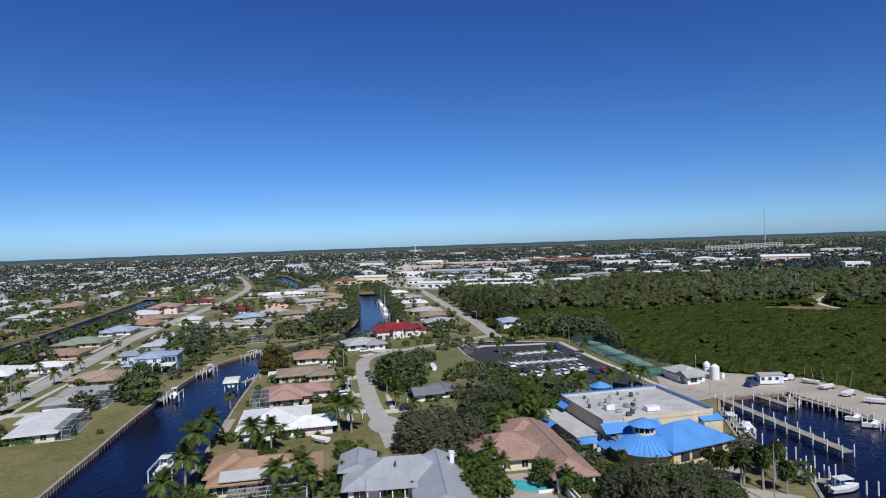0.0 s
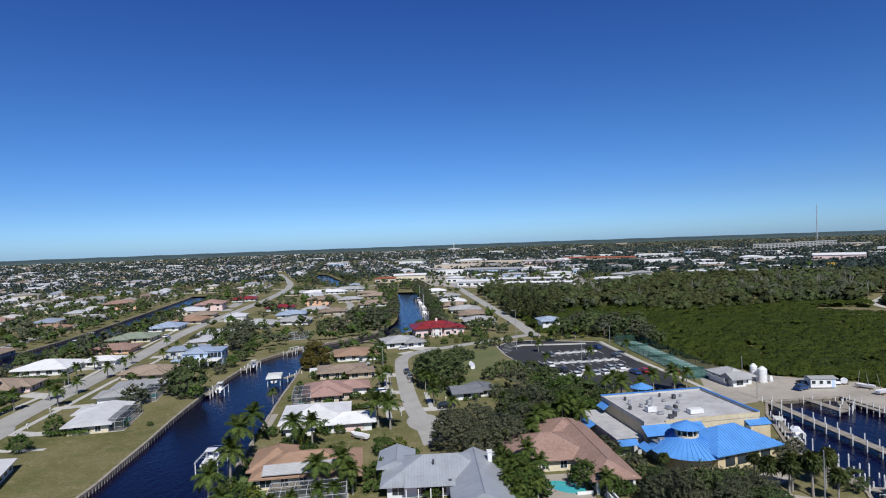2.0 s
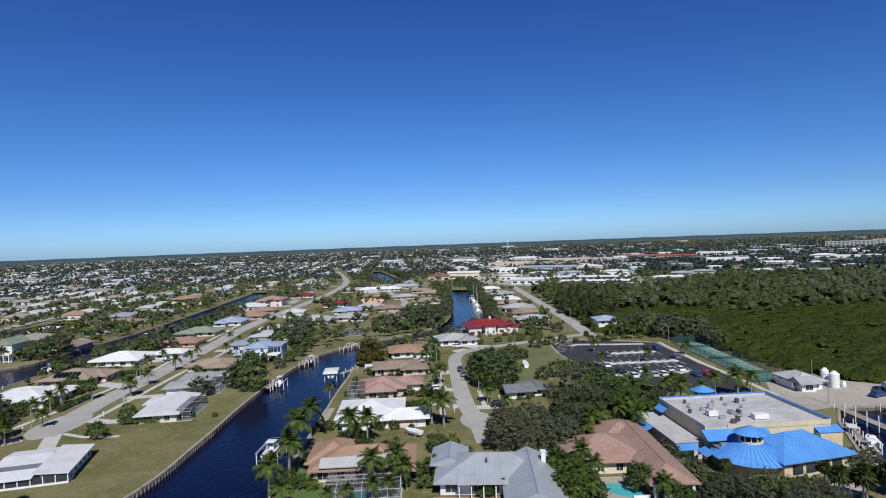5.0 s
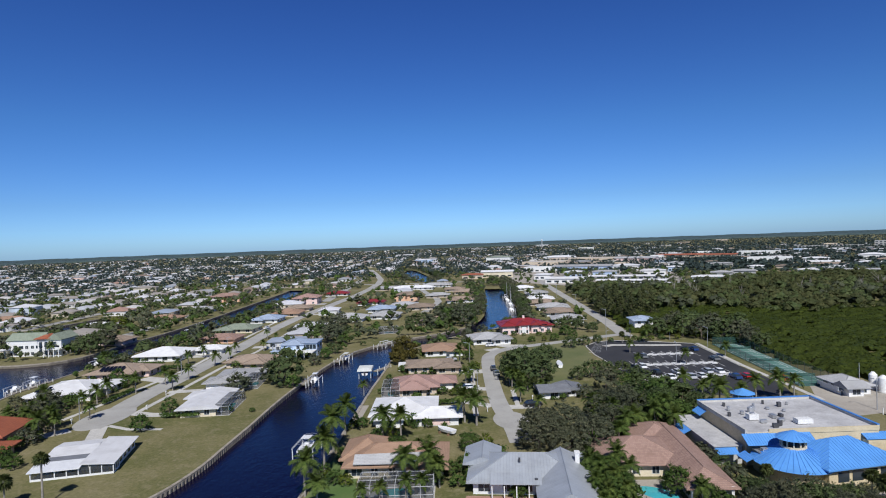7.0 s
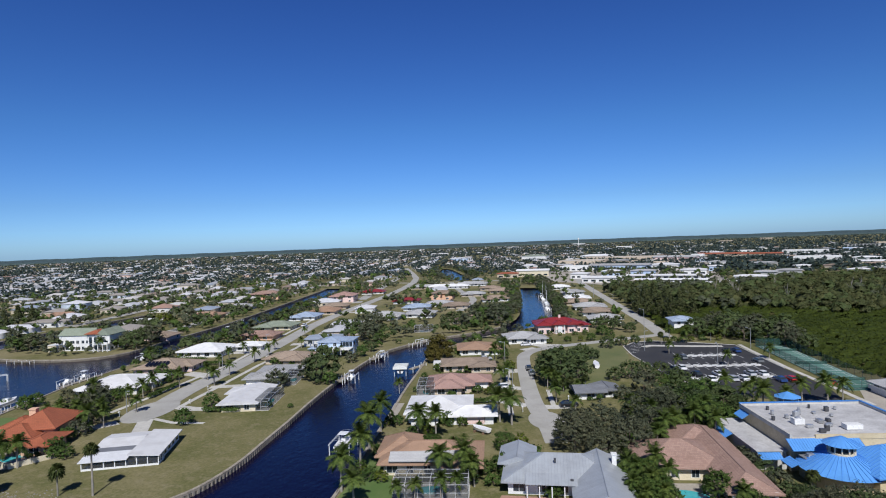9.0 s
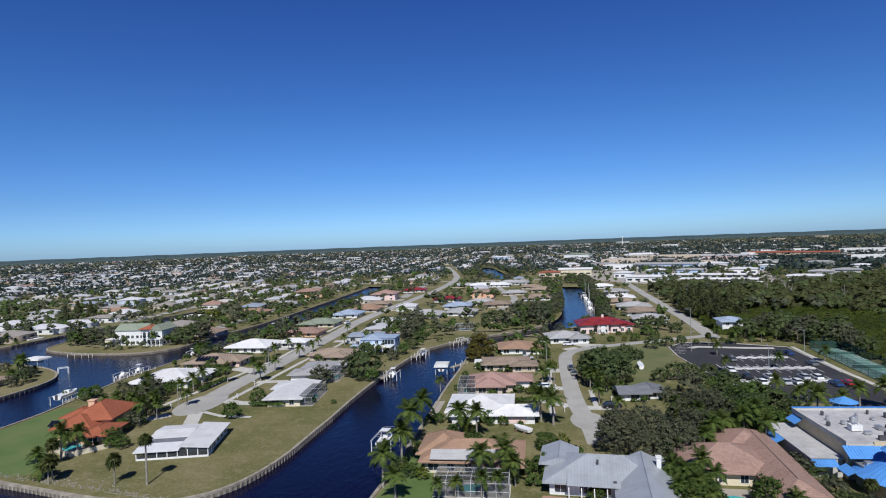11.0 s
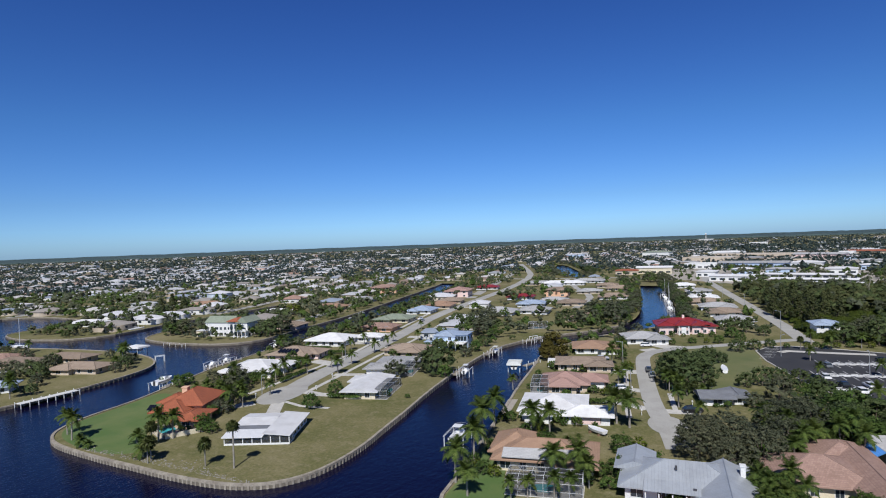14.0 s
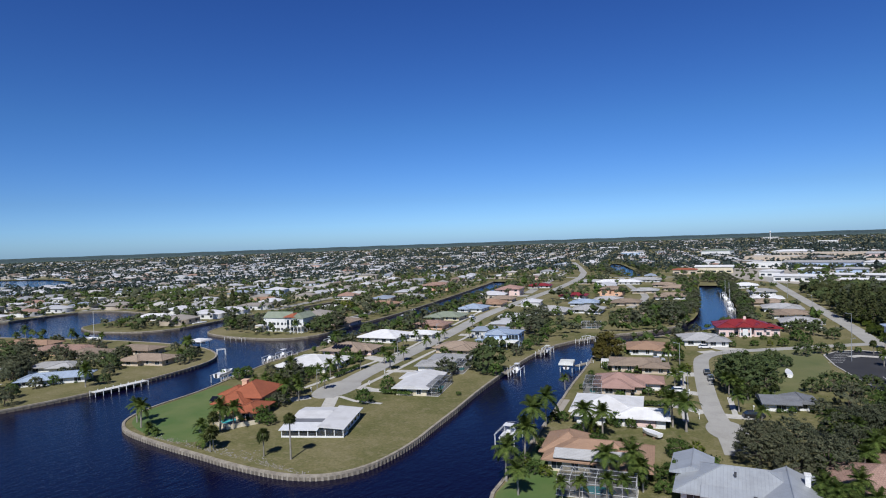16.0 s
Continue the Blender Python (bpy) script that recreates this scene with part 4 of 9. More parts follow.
g = Geo().hexa([(-6.6, -6.4, 2.45), (1.4, -6.4, 2.45), (1.4, -3.6, 2.6), (-6.6, -3.6, 2.6)], [(-6.6, -6.4, 2.6), (1.4, -6.4, 2.6), (1.4, -3.6, 3.28), (-6.6, -3.6, 3.28)])
g.ob("porch_roof", M["r_grey"], h, "pale grey flat porch roof", uv=True)
singles("porch_post", [Geo().box(-6.3 + k * 1.9, -6.5, 0, 2.25, 0.16, 0.16) for k in range(5)], M["white"], h)
Geo().box(7.6, 1.2, 2.8, 4.8, 0.7, 0.9).box(7.6, 1.2, 4.8, 4.98, 0.9, 1.1).ob("chimney", M["white"], h, "white chimney with a flat cap")
singles("roof_vent", [Geo().box(0.6, -5.2, 2.6, 3.0, 0.5, 0.5), Geo().box(-1.9, -0.8, 4.0, 4.6, 0.35, 0.35)], M["darkmetal"], h)
slab("paved_terrace", [(-17.5, 84), (-6, 85), (-6.5, 91.5), (-17, 90.5)], 0.05, M["paver"], "reddish brick-paved terrace", "terrace")

h = house("brown shingle roofed canal house with cream walls", -32.0, 101.2, 11, [
    (0, -0.4, 15.4, 9.6, "hip", 2.8, 21), (-5.2, 3.2, 7.4, 9.0, "hip", 2.75, 27), (6.0, -0.8, 5.6, 11.2, "hip", 2.7, 21)], "cream", "r_brown", gap=3.0)
g = Geo().hexa([(-6.6, -6.3, 2.75), (4.4, -6.3, 2.75), (6.2, -4.0, 3.75), (-6.6, -4.0, 3.55)], [(-6.6, -6.3, 2.9), (4.4, -6.3, 2.9), (6.2, -4.0, 3.95), (-6.6, -4.0, 3.78)])
g.ob("patio_roof", M["r_pale"], h, "bleached grey metal patio roof", uv=True)
cage("white-framed pool cage against the brown-roofed house", -28.4, 90.2, 11, 12.0, 6.5, 2.3, 0.5)

h = house("bright white coated-roof house with a pink garage wall", -38.1, 130.8, 12, [
    (-0.5, 1.0, 13.5, 13.5, "hip", 2.8, 15), (7.0, -4.2, 9.5, 6.8, "hip", 2.7, 15), (-3.4, -4.5, 6, 7.0, "hip", 2.7, 15)], "white", "r_white")
Geo().box(7.4, -7.65, 0.2, 2.3, 4.8, 0.1).ob("garage_door", M["pink"], h, "pale pink garage door")

h = house("faded pink tile roofed house with tan walls", -41.8, 154.6, 14, [
    (-0.5, 0.5, 11, 10.5, "hip", 2.8, 18), (5.6, 2.6, 8.5, 6.2, "hip", 2.7, 18), (-1.2, -3.8, 7, 6.2, "hip", 2.75, 18)], "tan", "r_pink")
Geo().box(7.2, -0.56, 0.15, 2.1, 4.6, 0.1).ob("garage_door", M["white"], h, "white garage door")
cage("white-framed pool cage beside the pink-roofed house", -48.0, 150.6, 14, 4.6, 12.5)
h = house("flat tan-roofed low house", -44.6, 180.5, 15, [(0, 0, 13.5, 10, "hip", 2.7, 11), (5.2, -4.2, 6.8, 6.2, "hip", 2.65, 11)], "tan", "r_tan")
Geo().box(-8.6, 1.5, 0, 2.2, 2.8, 3.0).ob("shed", M["white"], h, "small white garden shed")
h = house("brown-roofed low house with a carport", -47.2, 207.5, 15, [(0, 0, 11.5, 11.5, "hip", 2.7, 14), (5.6, -3.5, 5.4, 6.5, "hip", 2.6, 14)], "white", "r_brown")
h = house("pale grey hip-roofed house with white walls", -33.6, 231, 20, [(0, 0, 12.5, 11, "hip", 2.8, 15), (4.6, -4.2, 6.8, 6.5, "hip", 2.7, 15)], "white", "r_pale")
h = house("two-storey pink house with a red metal roof", -22.0, 257.5, 18, [(0, 0, 18, 11, "hip", 4.5, 17), (9.2, -1.0, 6, 8, "hip", 3.7, 17), (-0.6, -5.0, 4.6, 5, "hip", 4.6, 22), (-7.0, -3.4, 5.4, 7, "hip", 4.4, 19), (4.6, -4.4, 3.4, 4, "gable", 4.3, 26)],
          "pink", "r_red", storeys=1, gap=2.2)
Geo().box(-0.6, -7.75, 0, 3.2, 1.8, 0.25).ob("entrance", M["white"], h, "tall white framed entrance")
singles("column", [Geo().box(xx, -8.0, 0, 3.6, 0.35, 0.35) for xx in (-2.4, 1.2)], M["white"], h)
Geo().box(1.0, 0, 5.6, 7.0, 0.9, 0.9).ob("chimney", M["pink"], h)
h = house("small grey-roofed cottage among trees", -5.6, 152, 14, [(0, 0, 6.0, 6, "gable", 2.5, 14), (4.6, 1.2, 5, 5.4, "gable", 2.5, 12)], "white", "r_slate")

# ---- the clay-tiled house
h = house("clay-tile roofed house with arched loggia and white walls", 17.7, 107, 8.5, [
    (0, 0.2, 5.8, 28.0, "hip", 2.95, 24), (-7.0, 1.4, 13.0, 11.0, "hip", 2.9, 22), (-1.4, 10.6, 7.6, 8.6, "hip", 2.98, 23), (-10.6, 2.2, 5, 8.0, "hip", 2.85, 25)], "cream", "r_tile", gap=3.1)
singles("column", [Geo().box(xx, -14.3, 0, 2.6, 0.4, 0.4) for xx in (-2.9, -0.4, 2.9)], M["white"], h, "square white loggia column")
g = Geo()
for k in range(9):
    a0, a1 = math.pi * k / 9, math.pi * (k + 1) / 9
    g.hexa([(1.3 + 1.05 * math.cos(a), -14.05, 1.2 + 1.05 * math.sin(a)) for a in (a0, a1)] + [(1.3 + 0.92 * math.cos(a), -14.05, 1.2 + 0.92 * math.sin(a)) for a in (a1, a0)],
           [(1.3 + 1.05 * math.cos(a), -13.85, 1.2 + 1.05 * math.sin(a)) for a in (a0, a1)] + [(1.3 + 0.92 * math.cos(a), -13.85, 1.2 + 0.92 * math.sin(a)) for a in (a1, a0)])
arch = g.ob("arched_window", M["white"], h, "white fan-shaped arched window")
Geo().prism([(1.3 + 0.92 * math.cos(a), 1.2 + 0.92 * math.sin(a)) for a in (math.pi * i / 9 for i in range(10))], 0, 0.05).ob("pane", M["glass"], arch).matrix_local = Matrix.Translation((0, -13.95, 0)) @ pose(0, 0, 0, 90, 0, 0)
slab("pool_terrace", [(8.5, 100), (14.5, 101), (17.0, 88), (9.5, 87)], 0.05, M["shell"], "sandy pale pool terrace", "terrace")
slab("swimming_pool", disc(12.4, 95.2, 3.4, 1.9, turn=-35), 0.085, M["pool"], "small turquoise swimming pool", "pool")
g = Geo().box(1.6, 0, 0, 0.5, 2.6, 0.2).box(4.4, -2.4, 0, 1.1, 0.25, 5).box(5.2, -2.4, 0, 1.1, 0.25, 5)
tagged(g.ob("garden_wall", M["white"]), "low white garden wall by the pool", "wall").matrix_world = pose(13.4, 92.2, 0, 0, 0, 9)

# ---- the blue-roofed restaurant
RZ = 12.5
RX, RY = 37.9, 120.6
h = thing("restaurant", "large beige restaurant with flat roof and bright blue metal roofs", "restaurant", RX, RY, 0, RZ)
FOOT.append((37.5, 114, RZ, 30, 33))
Geo().box(0, 0, 0, 5.6, 23, 19).ob("wall", M["beigewall"], h)
Geo().box(0, 0, 5.6, 5.75, 22.8, 18.8).ob("flat_roof", M["flatroof"], h, "stained pale membrane roof")
Geo().box(0, 9.4, 5.5, 6.2, 23.2, 0.35).ob("parapet", M["concrete"], h)
Geo().box(11.45, 0, 5.5, 6.2, 0.35, 19.0).ob("parapet", M["concrete"], h)
Geo().box(-11.45, 0, 5.5, 6.2, 0.35, 19.0).ob("parapet", M["concrete"], h)
Geo().box(2, -9.45, 5.3, 6.1, 19, 0.3).ob("parapet", M["beigewall"], h)
Geo().box(0, 9.4, 6.2, 6.34, 23.3, 0.5).ob("parapet_cap", M["bluetrim"], h, "blue metal coping")
Geo().box(11.45, 0, 6.2, 6.34, 0.5, 19.0).ob("parapet_cap", M["bluetrim"], h, "blue metal coping")


def shed_roof(parent, x0, x1, y0, z0, y1, z1, mat="r_blue", name="awning_roof", ribs=0.45, flip=False):
    """A sloping metal panel with raised seams, from its eave (y0, z0) to its top (y1, z1)."""
    p = (lambda x, y, z: (y, x, z)) if flip else (lambda x, y, z: (x, y, z))
    q = [p(x0, y0, z0), p(x1, y0, z0), p(x1, y1, z1), p(x0, y1, z1)]
    if flip == (y1 > y0):
        q = q[::-1]
    g = Geo().hexa([(a, b, c - 0.12) for a, b, c in q], q)
    o = g.ob(name, M[mat], parent, uv=True)
    n = int((x1 - x0) / ribs)
    singles("seam", [Geo().tube(p(x, y0, z0 + 0.02), p(x, y1, z1 + 0.02), 0.035, n=4) for x in (x0 + (x1 - x0) * i / n for i in range(n + 1))], M["bluetrim"], o)
    return o


shed_roof(h, -12.3, -0.6, -11.8, 4.3, -9.5, 5.5)
shed_roof(h, 8.4, 13.0, -10.9, 4.3, -9.2, 5.0)
shed_roof(h, 5.5, 9.0, -12.9, 4.3, -11.5, 5.2, flip=True)
Geo().box(10.6, -10.2, 0, 4.0, 4.0, 1.6).ob("wall", M["beigewall"], h)
Geo().box(-14.2, 0.4, 0, 3.1, 4.8, 18).ob("kitchen_wall", M["greywall"], h)
Geo().box(-14.2, 0.4, 3.1, 3.25, 5.2, 18.4).ob("kitchen_roof", M["flatroof"], h, "low stained membrane roof")
shed_roof(h, 0.5, 6.0, -18.2, 2.5, -16.8, 3.2, flip=True)
shed_roof(h, -16.8, -13.2, -10.6, 2.5, -9.1, 3.1)
shed_roof(h, -14.0, -10.8, -13.8, 2.4, -12.4, 3.1, flip=True)
# roof equipment
EQUIP = [(-8.5, -3.5, 2.2, 1.8, 1.3, "white"), (0.8, -7.4, 3.4, 1.9, 1.1, "white"), (-6.2, 1.6, 1.1, 1.1, 1.2, "galv"), (-3.4, -2.8, 1.0, 1.6, 0.8, "galv"), (-2.8, -5.2, 1.3, 1.0, 0.6, "galv"),
         (-5.0, -8.4, 0.8, 0.8, 1.2, "darkmetal"), (2.8, 5.5, 0.8, 0.8, 1.1, "darkmetal"), (-10.5, 3.6, 0.6, 0.6, 1.0, "galv"), (-12.3, -0.5, 0.6, 0.6, 0.9, "darkmetal"), (-4.6, 3.5, 0.7, 0.7, 1.0, "galv"),
         (0.3, 8.2, 0.4, 0.4, 0.9, "darkmetal"), (-8.8, 0.6, 0.7, 0.7, 0.8, "galv"), (-7.4, -6.2, 1.4, 0.8, 0.7, "galv"), (-1.2, -2.2, 0.7, 1.2, 0.7, "darkmetal"), (1.6, 1.4, 0.6, 0.6, 0.6, "galv"),
         (-9.8, 7.4, 0.5, 0.5, 0.9, "darkmetal"), (-3.0, 6.4, 0.5, 0.5, 0.7, "galv"), (-6.6, -9.6, 1.2, 0.7, 0.9, "darkmetal"), (5.5, 6.8, 0.5, 0.5, 0.7, "galv"), (-1.0, 3.8, 0.8, 0.8, 0.5, "galv")]
for xx, yy, ww, dd, hh, mm in EQUIP:
    u = thing("rooftop_unit", "boxy %s ventilation unit on the flat roof" % {"white": "white", "galv": "galvanised", "darkmetal": "dark metal"}[mm], "ventilation unit", 0, 0, group="rooftop units")
    c, s = math.cos(radians(RZ)), math.sin(radians(RZ))
    xx, yy, ww, dd, hh = xx * 0.8, yy * 0.8, ww * 0.8, dd * 0.8, hh * 0.85
    u.matrix_world = pose(RX + xx * c - yy * s, RY + xx * s + yy * c, 5.75, 0, 0, RZ)
    Geo().box(0, 0, 0.12, hh, ww, dd).ob("casing", M[mm], u)
    Geo().box(0, 0, 0, 0.12, ww * 0.85, dd * 0.85).ob("curb", M["darkmetal"], u)
    if hh > 1:
        Geo().cone(0, 0, hh, hh + 0.15, min(ww, dd) * 0.38, min(ww, dd) * 0.3, 10).ob("fan_hood", M["galv"], u)
# dining hall under the blue roof
hall = pose(RX, RY, 0, 0, 0, RZ).inverted() @ pose(42.4, 107.2, 0, 0, 0, 23)
Geo().box(0, 0, 0, 3.1, 13, 9.4).ob("dining_wall", M["beigewall"], h).matrix_local = hall
g = Geo()
roof_geo(g, 0, 0, 13, 9.4, 3.0, "hip", 27, 0.9, 0.2)
o = g.ob("dining_roof", M["r_blue"], h, "bright blue standing-seam hip roof", uv=True)
o.matrix_local = hall
W, D, Z, HH = 14.8, 11.2, 3.2, 11.2 / 2 * math.tan(radians(27))
for i in range(int(W / 0.6) + 1):
    x = -W / 2 + i * 0.6
    k = min(1.0, (W / 2 - abs(x)) / (D / 2))
    singles("seam", [Geo().tube((x, q * D / 2, Z + 0.03), (x, q * D / 2 * (1 - k), Z + HH * k + 0.03), 0.04, n=4) for q in (-1, 1)], M["bluetrim"], o)
for j in range(int(D / 0.6) + 1):
    y = -D / 2 + j * 0.6
    k = (D / 2 - abs(y)) / (D / 2)
    singles("seam", [Geo().tube((q * W / 2, y, Z + 0.03), (q * (W / 2 - D / 2 * k), y, Z + HH * k + 0.03), 0.04, n=4) for q in (-1, 1)], M["bluetrim"], o)
for k in range(4):
    Geo().box(-3.9 + k * 2.6, -4.72, 0.8, 2.4, 2.0, 0.08).ob("dining_window", M["glass"], h, "dark dining room window").matrix_local = hall
for k in range(3):
    Geo().box(6.52, -2.8 + k * 2.6, 0.8, 2.4, 0.08, 2.0).ob("dining_window", M["glass"], h, "dark dining room window").matrix_local = hall
cone_at = pose(RX, RY, 0, 0, 0, RZ).inverted() @ pose(34.9, 105.2, 0)
Geo().cone(0, 0, 0, 2.7, 5.0, 5.0, 16).ob("round_wall", M["beigewall"], h).matrix_local = cone_at
o = Geo().cone(0, 0, 2.6, 4.9, 6.4, 1.8, 24).ob("round_roof", M["r_blue"], h, "bright blue conical metal roof", uv=True)
o.matrix_local = cone_at
singles("seam", [Geo().tube((6.35 * math.cos(a), 6.35 * math.sin(a), 2.66), (1.85 * math.cos(a), 1.85 * math.sin(a), 4.92), 0.04, n=4) for a in (2 * math.pi * i / 40 for i in range(40))], M["bluetrim"], o)
cu = Geo().cone(0, 0, 4.7, 5.1, 2.0, 2.0, 12).cone(0, 0, 6.1, 6.3, 2.0, 2.0, 12).ob("cupola", M["cream"], h, "cream cupola ringed with windows")
cu.matrix_local = cone_at
singles("mullion", [Geo().box(1.85 * math.cos(a), 1.85 * math.sin(a), 5.1, 6.1, 0.22, 0.18, math.degrees(a)) for a in (2 * math.pi * (i + 0.5) / 12 for i in range(12))], M["cream"], cu)
Geo().cone(0, 0, 5.1, 6.1, 1.75, 1.75, 12).ob("pane", M["glass"], cu)
o = Geo().cone(0, 0, 6.3, 7.5, 2.7, 0.12, 16).ob("cupola_roof", M["r_blue"], h, "bright blue conical cap", uv=True)
o.matrix_local = cone_at
singles("seam", [Geo().tube((2.65 * math.cos(a), 2.65 * math.sin(a), 6.36), (0, 0, 7.53), 0.03, n=4) for a in (2 * math.pi * i / 20 for i in range(20))], M["bluetrim"], o)
# cold store and extract duct beside the round roof
c_ = thing("cold_store", "boxy grey-green cold store beside the restaurant", "cold store", 31.4, 106.9, 0, RZ)
Geo().box(0, 0, 0, 3.3, 3.4, 2.4).ob("casing", M["r_green"], c_, uv=True)
Geo().box(0, 0, 3.3, 3.42, 3.6, 2.6).ob("lid", M["galv"], c_)
Geo().box(-0.6, -0.4, 3.42, 4.0, 1.0, 0.9).ob("fan_box", M["galv"], c_)
# gazebo
gz = thing("gazebo", "octagonal gazebo with a bright blue metal roof", "gazebo", 37.8, 145.6, 0, 10)
Geo().cone(0, 0, 3.2, 4.3, 2.8, 0.15, 8).ob("roof", M["r_blue"], gz, uv=True)
for i in range(8):
    a = math.pi / 4 * i
    Geo().box(2.2 * math.cos(a), 2.2 * math.sin(a), 0, 3.25, 0.16, 0.16).ob("post", M["white"], gz)
Geo().cone(0, 0, 0, 2.3, 2.1, 2.1, 8).ob("low_wall", M["white"], gz)
Geo().cone(0, 0, 0, 0.12, 3.0, 3.0, 8).ob("floor", M["concrete"], gz)

# ---- tennis courts and boatyard buildings
cx, cy = 57.4, 196.8
e = thing("tennis_court", "row of green hard tennis courts behind a dark net fence", "tennis court", cx, cy, 0, 7.2)
Geo().box(0, 0, 0, 0.09, 9.4, 61).ob("court_surface", M["court"], e, "faded blue-green hard court")
g = Geo()
for k in range(-1, 2):
    yc = k * 20.2
    for xx in (-4.1, -3.1, 3.1, 4.1):
        g.box(xx, yc, 0.091, 0.1, 0.12, 17.6)
    for yy in (-8.8, -4.7, 4.7, 8.8):
        g.box(0, yc + yy, 0.0915, 0.1, 8.2, 0.12)
    g.box(0, yc, 0.092, 0.1, 0.12, 9.4)
g.ob("court_marking", M["whiteline"], e, "white painted lines")
for k in range(-1, 2):
    Geo().box(0, k * 20.2, 0.15, 0.98, 8.8, 0.03).ob("net", M["courtmesh"], e)
    singles("net_post", [Geo().tube((q * 4.4, k * 20.2, 0.05), (q * 4.4, k * 20.2, 1.05), 0.05) for q in (-1, 1)], M["darkmetal"], e)
for sx_ in (-4.75, 4.75):
    singles("fence_post", [Geo().tube((sx_, -30.4 + j * 4.05, 0), (sx_, -30.4 + j * 4.05, 2.7), 0.05) for j in range(16)], M["darkmetal"], e)
for sy_ in (-30.4, 30.4):
    singles("fence_post", [Geo().tube((-4.75 + j * 3.17, sy_, 0), (-4.75 + j * 3.17, sy_, 2.7), 0.05) for j in range(1, 3)], M["darkmetal"], e)
g = Geo()
for sx_ in (-4.75, 4.75):
    g.face((sx_, -30.4, 0.1), (sx_, 30.4, 0.1), (sx_, 30.4, 2.6), (sx_, -30.4, 2.6))
for sy_ in (-30.4, 30.4):
    g.face((-4.75, sy_, 0.1), (4.75, sy_, 0.1), (4.75, sy_, 2.6), (-4.75, sy_, 2.6))
g.ob("windscreen", M["courtmesh"], e, "dark green mesh windscreen")
FOOT.append((57.4, 196.8, 7.2, 11.6, 62))
h = house("white clubhouse with a grey shingle roof", 65.8, 162.6, 12, [(0, 0, 6.2, 8.6, "hip", 2.9, 20), (-1.4, -4.2, 3.6, 3.4, "gable", 2.8, 24)], "white", "r_pale", name="clubhouse", gap=2.2)
Geo().box(-3.8, 0, 1.0, 1.1, 1.4, 8).box(-4.4, 0, 1.1, 1.9, 0.08, 8).box(-3.8, 0, 0.0, 1.0, 0.2, 7.6).ob("veranda", M["white"], h, "white veranda with railing")
for k, (xx, yy, rr, hh) in enumerate([(72.3, 163.6, 0.9, 3.8), (73.3, 160.8, 1.15, 3.6), (75.8, 161.5, 0.5, 0.9)]):
    s = thing("silo", "white cylindrical storage silo with conical top", "silo", xx, yy, group="silos")
    Geo().cone(0, 0, 0.3, hh, rr, rr, 20).ob("tank", M["white"], s)
    Geo().cone(0, 0, hh, hh + 0.7, rr, 0.3, 20).ob("cap", M["white"], s)
    Geo().cone(0, 0, 0, 0.3, rr + 0.15, rr + 0.15, 20).ob("base", M["concrete"], s)
    Geo().tube((rr + 0.1, 0, 0.2), (rr + 0.1, 0, hh), 0.05).tube((rr + 0.1, 0.4, 0.2), (rr + 0.1, 0.4, hh), 0.05).ob("ladder", M["galv"], s)
s = thing("site_office", "long white portable building with a pale blue roof", "portable building", 84.6, 154.6, 0, -2)
Geo().box(0, 0, 0.35, 2.5, 6.0, 3.2).ob("wall", M["white"], s)
g = Geo()
roof_geo(g, 0, 0, 6.0, 3.2, 2.5, "gable", 14, 0.25, 0.1)
g.ob("roof", M["r_pale"], s, uv=True)
for k in range(3):
    window(s, -2.3 + 1.8 * k, -1.6, 1.7, 0.9, 0.8, 0)
Geo().box(2.4, -1.62, 0.35, 2.3, 0.8, 0.06).ob("door", M["bluewall"], s)
for xx in (-2.5, 0, 2.5):
    Geo().box(xx, 0, 0, 0.36, 0.4, 2.6).ob("block", M["concrete"], s)

# ---- homes on the grassy point
h = thing("house", "low white house with a long screened porch", "house", -92.0, 94.4, 0, 25)
FOOT.append((-92.0, 94.4, 25, 14.5, 18))
Geo().box(0, 2.8, 0, 1.9, 13, 11.4).ob("wall", M["white"], h)
g = Geo()
for y0, z0, y1, z1 in ((0.6, 1.95, 5.0, 2.4), (5.0, 2.4, 9.4, 1.95)):
    g.hexa([(-7.1, y0, z0), (1.24, y0, z0), (1.24, y1, z1), (-7.1, y1, z1)], [(-7.1, y0, z0 + 0.14), (1.24, y0, z0 + 0.14), (1.24, y1, z1 + 0.14), (-7.1, y1, z1 + 0.14)])
g.ob("roof", M["r_paler"], h, "pale grey low gable roof", uv=True)
Geo().hexa([(1.3, -6.6, 2.3), (7.1, -6.6, 1.8), (7.1, 9.4, 1.8), (1.3, 9.4, 2.3)], [(1.3, -6.6, 2.48), (7.1, -6.6, 1.96), (7.1, 9.4, 1.96), (1.3, 9.4, 2.48)]).ob("wing_roof", M["r_paler"], h, "pale grey sloping metal roof", uv=True)
Geo().box(-2.9, -1.1, 1.85, 2.02, 8.3, 3.3).ob("flat_roof", M["r_slate"], h, "dark stained flat roof strip", uv=True)
Geo().hexa([(-7.3, -6.7, 1.6), (1.28, -6.7, 1.6), (1.28, -2.6, 2.05), (-7.3, -2.6, 2.05)], [(-7.3, -6.7, 1.72), (1.28, -6.7, 1.72), (1.28, -2.6, 2.19), (-7.3, -2.6, 2.19)]).ob("porch_roof", M["alu"], h, "bright white metal porch roof")
Geo().box(0, -6.2, 0, 0.35, 13.6, 0.15).box(6.75, -4.6, 0, 0.35, 0.15, 3.0).ob("porch_wall", M["white"], h)
